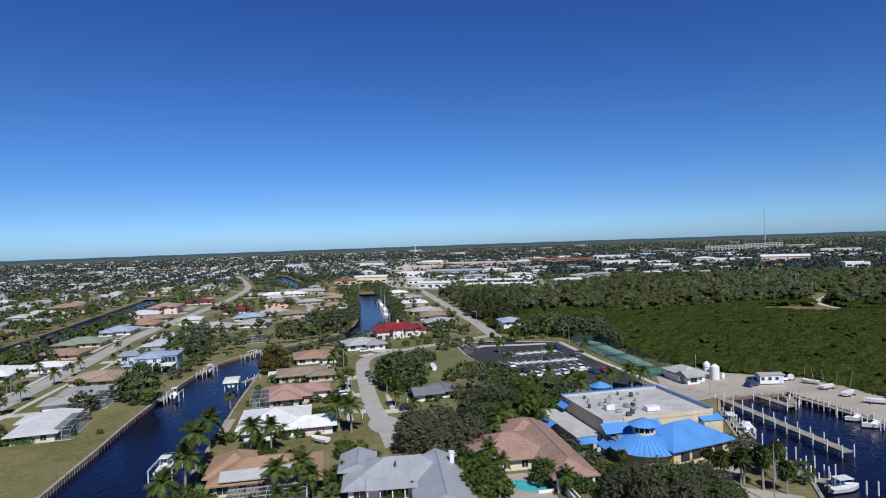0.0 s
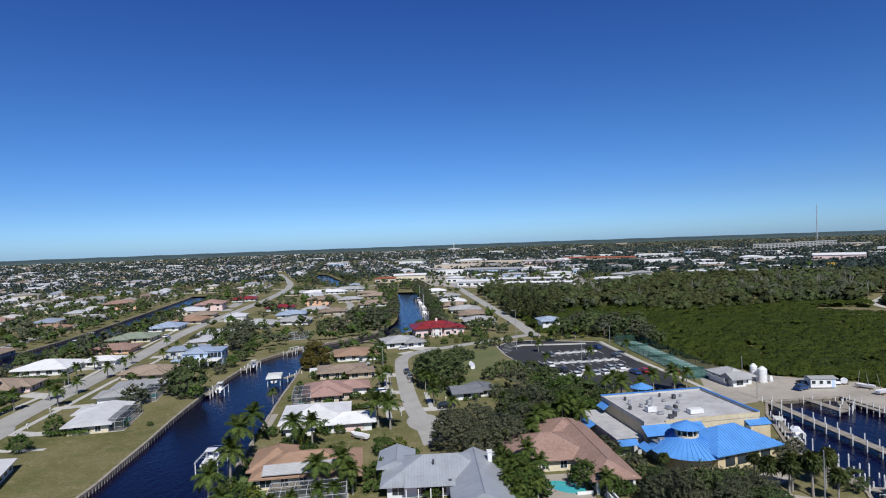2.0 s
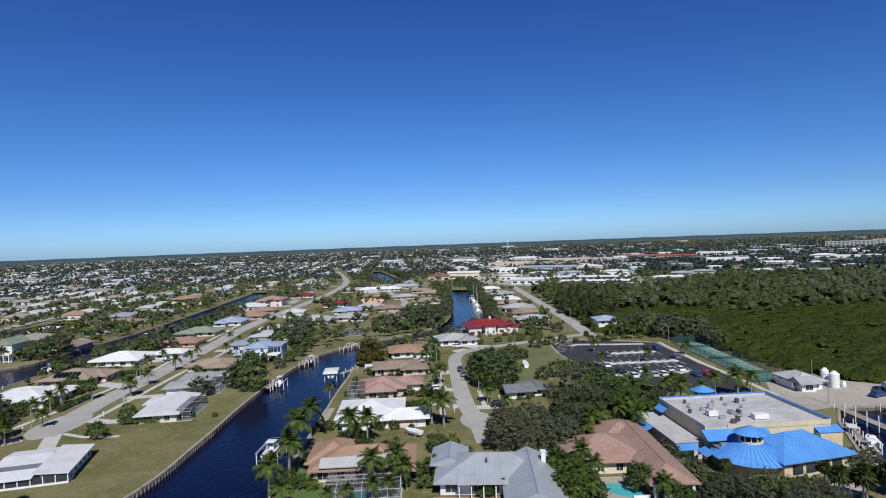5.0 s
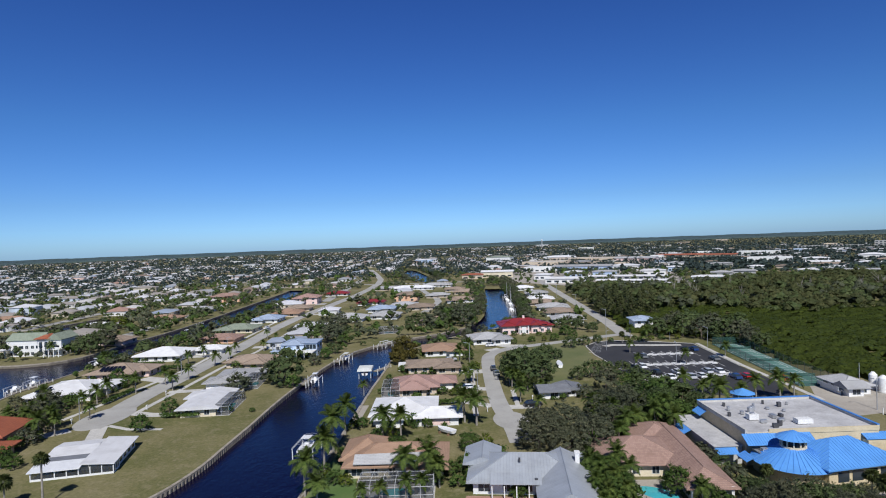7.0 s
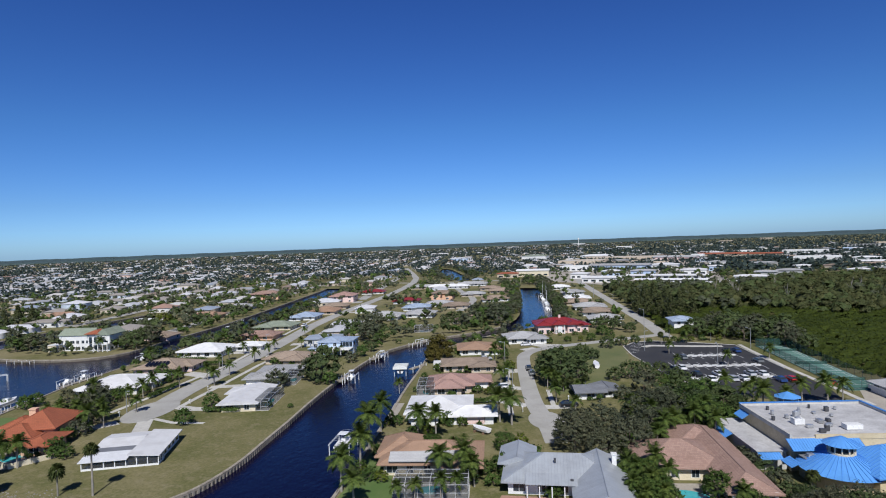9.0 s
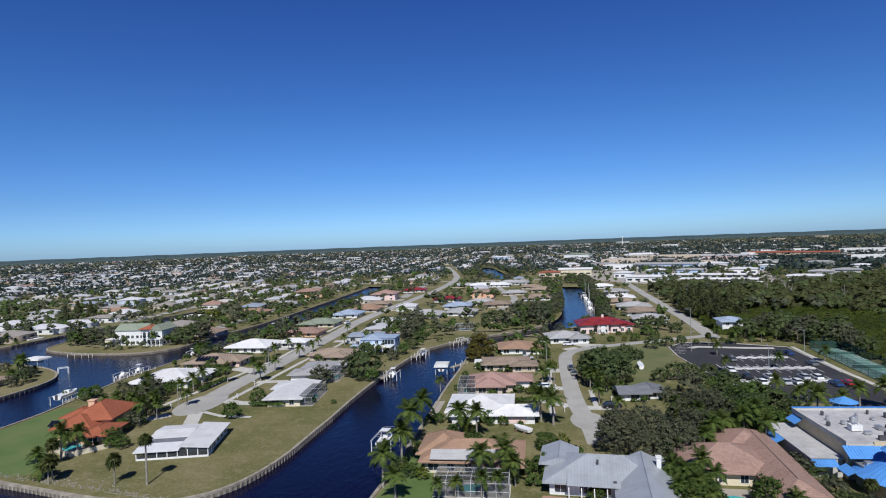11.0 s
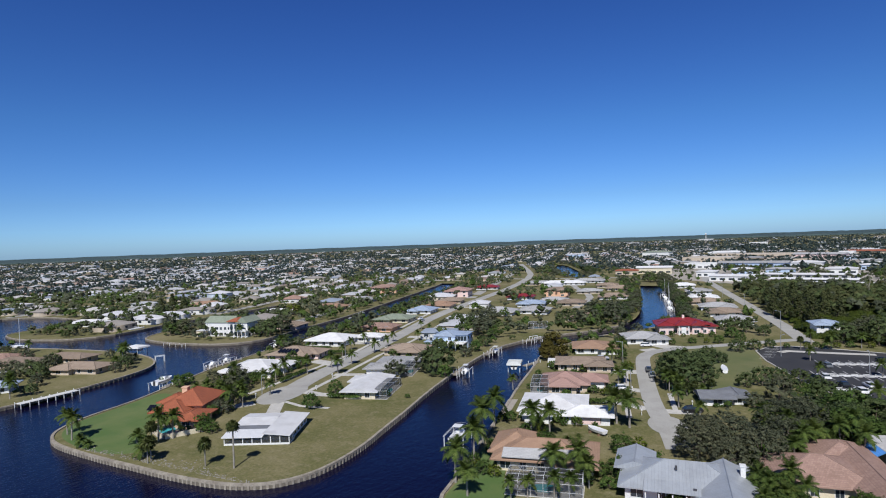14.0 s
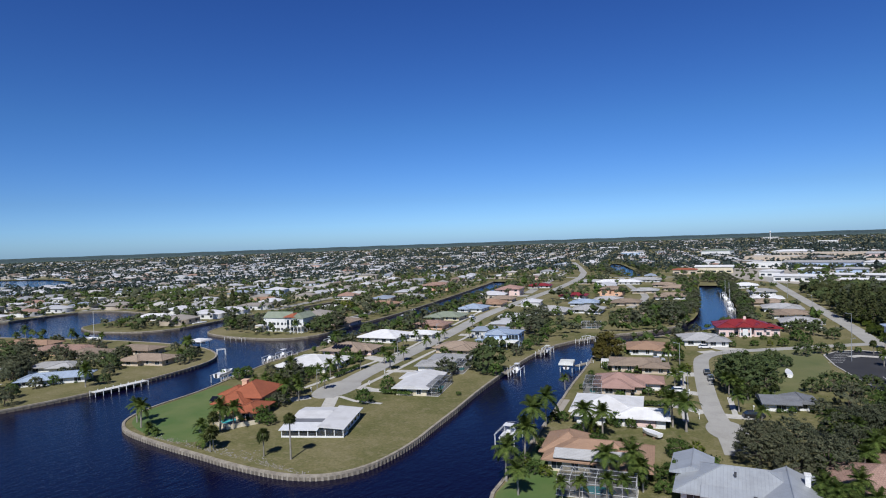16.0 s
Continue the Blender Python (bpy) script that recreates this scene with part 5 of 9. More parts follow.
singles("porch_post", [Geo().box(-6.8 + k * 1.94, -6.22, 0, 1.66, 0.16, 0.2) for k in range(8)] + [Geo().box(6.75, -6.2 + k * 1.1, 0, 1.8, 0.2, 0.16) for k in range(1, 4)], M["white"], h)
Geo().box(0, -6.14, 0.35, 1.62, 13.4, 0.03).box(6.7, -4.6, 0.35, 1.75, 0.03, 3.0).ob("porch_screen", M["screen"], h)
for k in range(4):
    window(h, 6.5, -1.2 + k * 2.7, 1.05, 1.4, 1.0, 90)
h = house("white low-roofed house with cream walls", -92.0, 134.0, 17, [(0, 0, 8.4, 17.5, "gable", 2.7, 9), (-2.5, 5.6, 7, 6, "hip", 2.6, 9)], "cream", "r_paler", caps=False)
cage("dark screened pool cage on the white-roofed house", -86.3, 134.6, 16, 3.6, 15.0, 2.2, 0.35)
h = house("orange tile roofed villa with peach walls", -121, 101, 22, [(-1.3, 1.5, 8.8, 11, "hip", 3.9, 27), (-3.4, -4.2, 7, 6.5, "hip", 3.1, 26), (3.6, -8.6, 5.0, 7.5, "hip", 2.7, 18), (-8.2, 5.5, 5, 6, "hip", 2.9, 22)], "peach", "r_orange")
Geo().box(-3.4, 1.0, 4.2, 6.3, 1.4, 1.3).box(-3.4, 1.0, 6.3, 6.5, 1.7, 1.6).ob("chimney", M["peach"], h, "square peach chimney")
slab("villa_terrace", [(-123, 88), (-112, 83.5), (-107.5, 91), (-118, 95)], 0.05, M["shell"], "pale pool terrace of the villa", "terrace")
slab("villa_pool", disc(-116.2, 88.6, 3.0, 1.9, turn=20), 0.085, M["pool"], "turquoise swimming pool of the villa", "pool")
p = thing("villa_pool_fence", "low white wall round the pool terrace", "wall", 0, 0)
Geo().box(-117.5, 86.2, 0, 1.0, 11.5, 0.25, -21).box(-109.6, 87.2, 0, 1.0, 0.25, 7.0, -28).ob("low_wall", M["cream"], p)
p = thing("solar_panel", "dark solar panel leaning on a frame", "solar panel", -134.4, 98.2, 0, 20)
Geo().hexa([(-0.9, -0.9, 0.4), (0.9, -0.9, 0.4), (0.9, 0.8, 1.3), (-0.9, 0.8, 1.3)], [(-0.9, -0.95, 0.48), (0.9, -0.95, 0.48), (0.9, 0.75, 1.38), (-0.9, 0.75, 1.38)]).ob("panel", M["solar"], p)
for xx in (-0.75, 0.75):
    Geo().tube((xx, 0.7, 0), (xx, 0.7, 1.25), 0.05).tube((xx, -0.8, 0), (xx, -0.8, 0.5), 0.05).ob("stand", M["galv"], p)


def panels(parent, x, y, z, rz, n, tilt):
    for k in range(n):
        o = Geo().box(0, 0, 0, 0.08, 1.0, 3.0).ob("solar_panel", M["solar"], parent, "black solar water heating panel")
        o.matrix_local = pose(x, y, z, 0, 0, rz) @ pose(k * 1.25, 0, 0, tilt, 0, 0)


h = house("white-roofed canal house with solar panels", -140.5, 142.0, 14, [(0, 0, 16.5, 15, "hip", 2.8, 14), (5.5, 3.5, 8, 9, "hip", 2.7, 14), (-4, -6, 9, 7, "hip", 2.7, 13)], "white", "r_white")
panels(h, -5.6, -7.2, 3.55, 0, 3, 14)
h = house("tan tile roofed house with solar panels", -145.5, 165.5, 12, [(0, 0, 15, 13, "hip", 2.8, 16), (6.5, 2, 7, 8, "hip", 2.7, 16)], "pink", "r_tan")
panels(h, -3.2, -5.0, 3.55, 0, 6, 17)
h = house("white pyramid-roofed house with white walls", -151.5, 195, 10, [(0, 0, 17, 14.5, "hip", 2.8, 15)], "white", "r_white", caps=False)
h = house("pale grey roofed house on the canal", -100.8, 160.2, 17, [(0, 0, 9, 16.5, "hip", 2.7, 13), (-3, -5, 6, 7, "hip", 2.6, 13), (5.6, 5, 4.4, 5.5, "flat", 2.8)], "white", "r_pale")
cage("dark screened pool cage on the grey-roofed house", -93.0, 158.2, 17, 4.0, 12.0, 2.3, 0.4)
h = house("two-storey pale blue house with terraces", -101.5, 203, 10, [(0, 0, 8.5, 11, "hip", 5.3, 15), (6.2, -1, 5.4, 8, "flat", 5.9), (-5, -3, 5, 7, "hip", 3.2, 15)], "bluewall", "r_blueish", over=0.45, storeys=2)
for k in range(4):
    Geo().box(4.3 + k * 1.25, -5.06, 2.9, 4.6, 1.1, 0.1).ob("glazing", M["glass"], h, "wide upper window")
Geo().box(4.2, -7.8, 2.5, 2.66, 9.4, 5.4).ob("terrace", M["white"], h, "white flat terrace roof")
singles("terrace_post", [Geo().box(xx, -10.2, 0, 2.5, 0.2, 0.2) for xx in (0, 2.8, 5.6, 8.4)], M["white"], h)
Geo().box(4.2, -10.44, 2.66, 3.5, 9.2, 0.06).ob("balcony_rail", M["white"], h)
panels(h, -5.6, -5.2, 2.95, 0, 2, 15)
MORE = [  # label, x, y, turn, w, d, roof, wall, storeys
    ("ochre two-storey house at the bend", -113, 398, 8, 13, 11, "r_tan", "peach", 2), ("long white-roofed low building", -134, 492, 6, 30, 12, "r_white", "white", 1),
    ("long tan low building", -156, 492, 6, 20, 11, "r_pale", "tan", 1), ("pale grey roofed low house", -119, 520, 6, 22, 12, "r_pale", "white", 1), ("grey-roofed house among oaks", -96, 420, 8, 14, 11, "r_pale", "tan", 1),
    ("brown-roofed house among oaks", -93, 470, 8, 14, 11, "r_tan", "tan", 1), ("pale-roofed house among oaks", -104, 358, 8, 13, 11, "r_pale", "white", 1), ("tan-roofed house among oaks", -90, 346, 8, 13, 11, "r_tan", "tan", 1),
    ("green-roofed cream house", -160, 260, 8, 15, 14, "r_green", "cream", 1), ("brown-red tile roofed low house", -151, 232, 8, 13, 10, "r_tile", "peach", 1),
    ("blue-grey roofed white house", -164, 296, 8, 12, 15, "r_blueish", "white", 1), ("white flat-roofed low house", -139.5, 206, 10, 9, 7, "r_white", "white", 1),
    ("brown-roofed long house", -165, 322, 10, 13, 14, "r_brown", "tan", 1), ("brown-roofed low house", -170, 346, 10, 13, 12, "r_tan", "tan", 1),
    ("two-storey pink stucco house", -184, 388, 12, 14, 18, "r_pink", "pink", 2), ("brown-roofed long low house", -100, 307, 8, 13, 14, "r_pale", "white", 1),
    ("red-roofed house with white gable", -186, 448, 12, 15, 12, "r_red", "white", 1), ("blue-grey roofed house behind trees", -117, 298, 8, 14, 13, "r_pale", "white", 1),
    ("tan-roofed small low house", -109.5, 185, 8, 12, 12, "r_tan", "tan", 1), ("pale-roofed house", -112, 338, 8, 13, 12, "r_blueish", "white", 1),
    ("red-roofed low house", -132, 376, 8, 14, 12, "r_red", "white", 1), ("orange stucco house with flat roof", -119, 418, 10, 16, 12, "r_tan", "peach", 1),
    ("tan-roofed low house by the canal", -69, 284, 15, 14, 12, "r_tan", "tan", 1), ("brown-roofed low house by the canal", -62, 330, 12, 12, 12, "r_brown", "tan", 1),
    ("tan-roofed house by the canal", -73, 385, 12, 15, 13, "r_tan", "white", 1), ("brown-roofed house by the canal", -80, 445, 12, 15, 13, "r_tan", "tan", 1),
    ("grey-roofed row house by the street", -2.6, 288, 8, 12, 12, "r_pale", "white", 1), ("grey-brown roofed house by the street", -7, 315, 8, 13, 12, "r_tan", "white", 1),
    ("pale-roofed house by the street", -11, 338, 8, 14, 13, "r_pale", "white", 1), ("white-roofed house by the street", -20, 385, 8, 13, 12, "r_white", "white", 1),
    ("pale-roofed house by the street", -25, 425, 8, 13, 12, "r_pale", "white", 1), ("white-roofed house by the street", -38, 470, 8, 13, 12, "r_white", "white", 1),
    ("brown-roofed low house by the street", -18, 362, 8, 13, 11, "r_tan", "tan", 1), ("small white house with blue roof by the reserve", 28.5, 262, 10, 7, 8, "r_blueish", "white", 2),
    ("blue-grey metal roofed canal house", -204, 92, 45, 16, 8, "r_blueish", "white", 1), ("tan-roofed house with white chimney", -203.5, 123.5, 15, 15, 10, "r_tan", "tan", 1),
    ("brown-roofed low canal house", -228, 134, 10, 15, 9, "r_tan", "tan", 1), ("faded tile roofed canal house", -258, 121, 22, 22, 11, "r_tile", "peach", 1),
    ("tan-roofed canal house", -238, 122, 10, 15, 9, "r_tan", "tan", 1), ("brown-roofed long canal house", -292, 122, 20, 22, 9, "r_brown", "tan", 1),
    ("grey-roofed carport house", -224, 101, 35, 13, 8, "r_pale", "white", 1), ("grey-roofed house", -262, 88, 20, 15, 10, "r_pale", "white", 1),
    ("pale-roofed house with veranda", -360, 262, 20, 20, 14, "r_pale", "white", 1), ("brown-roofed house", -342, 300, 20, 18, 13, "r_brown", "tan", 1),
    ("tan-roofed low house", -203, 226, 10, 15, 11, "r_tan", "pink", 1), ("white house on the spit", -330, 205, 20, 16, 10, "r_white", "white", 1),
    ("brown-roofed house", -232, 300, 10, 15, 12, "r_brown", "tan", 1), ("grey-roofed house", -240, 345, 10, 15, 12, "r_pale", "white", 1),
    ("white-roofed house", -250, 270, 10, 15, 12, "r_white", "white", 1), ("red two-storey house", -262, 412, 12, 18, 14, "r_tile", "peach", 2)]
for label, x, y, rz, w, d, rm, wm, st in MORE:
    label += " near the canal" if len(label.split()) < 5 else ""
    side = 1 if (int(x + y) % 2) else -1
    house(label, x, y, rz, [(0, 0, w * 1.16, d * 0.86, "hip", 2.6 * st + 0.2 * (st - 1), 15), (side * w * 0.3, -d * 0.24, w * 0.55, d * 0.72, "hip", 2.5 * st + 0.2 * (st - 1), 15)], wm, rm, gap=4.2, storeys=st, group="canal homes")
cage("white-framed glazed pool cage by the canal lawn", -81.8, 254.6, 20, 8.5, 6.0, 2.4, 0.5)
# cream villa across the canal
h = house("large two-storey cream villa with a grey-green roof and a red-tiled turret", -214.5, 200, 12, [(-4.0, 0.5, 14, 8, "gable", 7.1, 30), (4.9, -1.0, 4.8, 7.5, "hip", 7.9, 26), (9.6, 0, 5.6, 10.5, "gable", 7.3, 38)],
          "white", "r_green", over=0.35, storeys=2, gap=2.2)
for q in (-1, 1):
    Geo().hexa([(6.5, q * 5.24, 6.5), (12.7, q * 5.24, 6.5), (9.6, q * 5.24, 8.7)], [(6.5, q * 5.3, 6.5), (12.7, q * 5.3, 6.5), (9.6, q * 5.3, 8.7)]).ob("gable", M["white"], h, "white gable end")
Geo().box(9.6, -6.4, 2.9, 3.1, 6.6, 2.4).box(9.6, -7.5, 3.1, 4.0, 6.6, 0.1).ob("balcony", M["white"], h, "white railed balcony")
singles("column", [Geo().box(xx, -7.4, 0, 2.9, 0.3, 0.3) for xx in (6.6, 8.6, 10.6, 12.6)], M["white"], h)
singles("arch", [Geo().cone(xx, -4.85, 1.0 + 2.9 * st, 3.0 + 2.9 * st, 0.7, 0.5, 10) for xx in (3.8, 6.0) for st in (0, 1)], M["glass"], h, "dark arched opening")
Geo().box(-12.2, -2, 0, 2.8, 5.2, 7).ob("garage_wall", M["cream"], h)
Geo().box(-12.2, -2, 2.8, 2.95, 5.8, 7.6).ob("garage_roof", M["white"], h, "white flat garage roof")
g = Geo()
roof_geo(g, 4.9, -1.0, 4.9, 7.6, 7.0, "hip", 24, 0.9, 0.26)
g.ob("turret_roof", M["r_orange"], h, "red tile hip roof", uv=True)

# ------------------------------------------------------------------ trees

def tree_meshes(seed, height, spread, clumps, per, size, leafm, barkm="bark", shape="round", trunk=0.28, low=0.32):
    """Trunk with limbs, and a crown of many leaf clusters."""
    rng = np.random.default_rng(seed)
    g = Geo()
    fork = height * (0.28 if shape == "round" else 0.5)
    g.tube((0, 0, -0.1), (0.1, 0.05, fork), trunk, trunk * 0.7, 8)
    cs, rs = [], []
    for i in range(clumps):
        a = 2 * math.pi * (i * 0.618 + 0.1 * rng.random())
        if shape == "round":
            u = 1 - 1.42 * (i + 0.5) / clumps
            out = 0.66 + 0.36 * rng.random()
            rr = spread * 0.86 * math.sqrt(1 - u * u) * out
            top = height * (0.24 + low + (0.58 - low) * u * (out if u > 0 else 1.0) + 0.05 * rng.normal())
            r = spread * 2.1 / math.sqrt(clumps) * (0.75 + 0.6 * rng.random())
        else:
            k = (i + 0.5) / clumps
            rr = spread * (1 - k) ** 0.8 * (0.4 + 0.6 * rng.random())
            top = height * (0.16 + 0.80 * k)
            r = spread * (0.34 * (1 - k) + 0.16) * (0.8 + 0.5 * rng.random())
        cs.append((rr * math.cos(a), rr * math.sin(a), top))
        rs.append(r)
    for c in cs[::max(1, clumps // 6)]:
        mid = (c[0] * 0.45, c[1] * 0.45, fork + (c[2] - fork) * 0.5)
        g.tube((0.1, 0.05, fork * 0.9), mid, trunk * 0.55, trunk * 0.35, 5)
        g.tube(mid, c, trunk * 0.35, trunk * 0.12, 5)
    hearts = np.array([(c[0] * 0.2, c[1] * 0.2, height * (0.3 if shape == "round" else c[2] / height * 0.9)) for c in cs])
    v, f = leaf_quads(np.array(cs), np.array(rs), per, size, rng, shell=0.15, hearts=hearts)
    v, f = with_cores(v, f, np.array(cs), np.array(rs), rng, hearts, "ico" if clumps > 60 else "oct", 0.36 if clumps > 60 else 0.5)
    return g.mesh("trunk", M[barkm]), many("crown", v, f, M[leafm], LEAF_NORMALS.pop(id(v)))


def palm_meshes(seed, height, fronds, length, leafm="leaf_palm", fan=False, boots=False):
    rng = np.random.default_rng(seed)
    g = Geo()
    px_, n = (0.0, 0.0), 6
    lean = rng.normal(scale=0.25, size=2)
    pts = [(lean[0] * (i / n) ** 2, lean[1] * (i / n) ** 2, -0.1 + height * i / n) for i in range(n + 1)]
    for i in range(n):
        r0, r1 = 0.24 - 0.09 * i / n, 0.24 - 0.09 * (i + 1) / n
        g.tube(pts[i], pts[i + 1], r0, r1, 8)
    top = np.array(pts[-1])
    if boots:
        g.tube(pts[-1], (top[0], top[1], top[2] + 0.7), 0.34, 0.2, 8)
    V, F = [], []

    def tri(a, b, c):
        k = len(V)
        V.extend([a, b, c])
        F.append((k, k + 1, k + 2))
    for i in range(fronds):
        a = 2.399963 * i + rng.normal(scale=0.15)
        up = ((1.35 - 2.5 * (i + 0.5) / fronds) if fan else (1.25 - 1.6 * (i + 0.5) / fronds)) + rng.normal(scale=0.08)
        out = np.array([math.cos(a), math.sin(a), 0.0])
        side = np.array([-math.sin(a), math.cos(a), 0.0])
        L = length * (0.85 + 0.3 * rng.random())
        if fan:
            c = top + out * L * 0.55 * math.cos(up) + np.array([0, 0, 0.35 + L * 0.55 * math.sin(up)])
            nrm = out * math.cos(up) + np.array([0, 0, math.sin(up)])
            b2 = np.cross(side, nrm)
            stem = top + np.array([0, 0, 0.3])
            tri(stem, c + side * 0.03, c - side * 0.03)
            m = 13
            for j in range(m):
                th = math.pi * 1.5 * (j / (m - 1) - 0.5)
                d = nrm * math.cos(th) + side * math.sin(th)
                p = c + d * L * 0.62 * (1 - 0.12 * abs(th)) + np.array([0, 0, -0.16 * L * rng.random()])
                w = np.cross(d, b2) * 0.0 + (side * math.cos(th) - nrm * math.sin(th)) * 0.075 * L
                tri(c, c + d * L * 0.38 + w, p)
                tri(c, p, c + d * L * 0.38 - w)
            continue
        m = 15
        spine = []
        for j in range(m + 1):
            k = j / m
            droop = -0.62 * k * k * L * (0.4 + 0.45 * math.cos(up))
            spine.append(top + np.array([0, 0, 0.25]) + out * L * k * math.cos(up) * (1 - 0.18 * k * k) + np.array([0, 0, L * k * math.sin(up) + droop]))
        for j in range(m):
            p, q = spine[j], spine[j + 1]
            k = (j + 0.5) / m
            wl = L * 0.27 * math.sin(math.pi * min(1.0, 0.16 + k * 0.86)) + 0.08
            tang = (q - p) / np.linalg.norm(q - p)
            tri(p + side * 0.035, q, p - side * 0.035)
            for sgn in (-1, 1):
                for half in (0.0, 0.5):
                    b0 = p + (q - p) * half
                    b1 = p + (q - p) * (half + 0.8)
                    tip = (b0 + b1) / 2 + side * sgn * wl * (0.85 + 0.3 * rng.random()) + tang * wl * 0.4 + np.array([0, 0, -wl * (0.12 + 0.3 * rng.random())])
                    tri(b0, b1, tip)
    V = np.array(V)
    round_ = V - (top + np.array([0, 0, -0.9 * length * 0.5]))
    round_ /= np.linalg.norm(round_, axis=1, keepdims=True) + 1e-6
    return g.mesh("trunk", M["palmbark"]), many("crown", V, np.array(F), M[leafm], round_)


def fan_palm_meshes(seed, height, radius, count=400):
    """A slim trunk and a round head of stiff pointed fans, the lowest hanging."""
    rng = np.random.default_rng(seed)
    g = Geo()
    lean = rng.normal(scale=0.2, size=2)
    top = np.array([lean[0], lean[1], height])
    g.tube((0, 0, -0.1), (lean[0] * 0.4, lean[1] * 0.4, height * 0.55), 0.2, 0.15, 8)
    g.tube((lean[0] * 0.4, lean[1] * 0.4, height * 0.55), top, 0.15, 0.15, 8)
    g.tube(top - np.array([0, 0, 0.7]), top + np.array([0, 0, 0.3]), 0.34, 0.18, 8)
    d = rng.normal(size=(count, 3))
    d /= np.linalg.norm(d, axis=1, keepdims=True)
    d[:, 2] = np.where(d[:, 2] < -0.75, -d[:, 2], d[:, 2])
    side = np.cross(d, rng.normal(size=d.shape))
    side /= np.linalg.norm(side, axis=1, keepdims=True)
    L = (radius * rng.uniform(0.75, 1.15, count))[:, None]
    w = L * rng.uniform(0.07, 0.13, count)[:, None]
    tip = top + d * L + np.array([0, 0, 1.0]) * (-0.22 * L)
    mid = top + d * L * 0.66
    v = np.stack([top + d * L * 0.2, mid + side * w, tip, mid - side * w], axis=1).reshape(-1, 3)
    nm = np.repeat(d + np.array([0, 0, 0.25]), 4, axis=0)
    nm /= np.linalg.norm(nm, axis=1, keepdims=True)
    return g.mesh("trunk", M["palmbark"]), many("crown", v, np.arange(len(v)).reshape(-1, 4), M["leaf_sabal"], nm)


KINDS = {}


def kind_of(key, name, label, category, *meshes):
    KINDS.setdefault(key, (name, label, category, []))[3].append(meshes)


# close trees carry finer leaves than far ones
for sd in (41, 42, 43):
    kind_of("near oak", "oak_tree", "dense dark green broad-crowned live oak", "tree", *tree_meshes(sd, 9.0, 5.2, 150, 36, 0.165, "leaf_oak", low=0.14))
for sd in (44, 45, 46):
    kind_of("near grey", "bare_oak_tree", "grey-green thinly leaved oak", "tree", *tree_meshes(sd, 9.0, 5.0, 200, 40, 0.125, "leaf_grey", low=0.14))
for sd in (47, 48):
    kind_of("near lush", "shade_tree", "lush green rounded shade tree", "tree", *tree_meshes(sd, 7.2, 4.0, 110, 32, 0.16, "leaf_lush", low=0.10))
for sd in (49,):
    kind_of("near lime", "yellow_green_tree", "bright yellow-green bushy tree", "tree", *tree_meshes(sd, 6.0, 3.4, 70, 56, 0.15, "leaf_lime", low=0.10))
for sd in (1, 2, 3, 4):
    kind_of("oak", "oak_tree", "dense dark green broad-crowned live oak", "tree", *tree_meshes(sd, 9.0, 5.2, 50, 24, 0.22, "leaf_oak", low=0.14))
for sd in (5, 6, 7):
    kind_of("grey", "bare_oak_tree", "grey-green thinly leaved oak", "tree", *tree_meshes(sd, 9.0, 5.0, 50, 24, 0.2, "leaf_grey", low=0.16))
for sd in (8, 9, 10):
    kind_of("lush", "shade_tree", "lush green rounded shade tree", "tree", *tree_meshes(sd, 7.2, 4.0, 38, 24, 0.21, "leaf_lush", low=0.12))
for sd in (11, 12):
    kind_of("lime", "yellow_green_tree", "bright yellow-green bushy tree", "tree", *tree_meshes(sd, 6.0, 3.4, 32, 18, 0.2, "leaf_lime", low=0.12))
kind_of("olive", "fig_tree", "rounded olive-brown leaved tree", "tree", *tree_meshes(13, 8.0, 5.0, 46, 84, 0.25, "leaf_olive", low=0.1))
for sd in (14, 15):
    kind_of("pine", "pine_tree", "tall dark feathery pine", "tree", *tree_meshes(sd, 12.5, 3.4, 40, 44, 0.32, "leaf_wood", shape="tall"))
for sd in (16, 17, 18):
    kind_of("palm", "palm_tree", "tall feather-leaved palm with a bare grey trunk", "palm tree", *palm_meshes(sd, 6.0, 20, 3.7))
for sd in (19, 20):
    kind_of("sabal", "fan_palm", "fan-leaved palm with a round dark crown", "palm tree", *fan_palm_meshes(sd, 4.6, 1.75))
for sd in (31, 32):
    kind_of("tall", "cabbage_palm", "tall thin palm with a small round crown", "palm tree", *fan_palm_meshes(sd, 7.9, 1.35))
for sd in (21, 22):
    kind_of("date", "bushy_palm", "low spreading palm with arching leaves", "palm tree", *palm_meshes(sd, 2.4, 22, 3.0))
for sd in (23, 24, 25):
    kind_of("shrub", "shrub", "rounded green garden shrub", "shrub", *tree_meshes(sd, 2.6, 1.7, 12, 20, 0.22, "leaf_lush", trunk=0.06, low=0.15))
PLANTED = []
pick = random.Random(7)


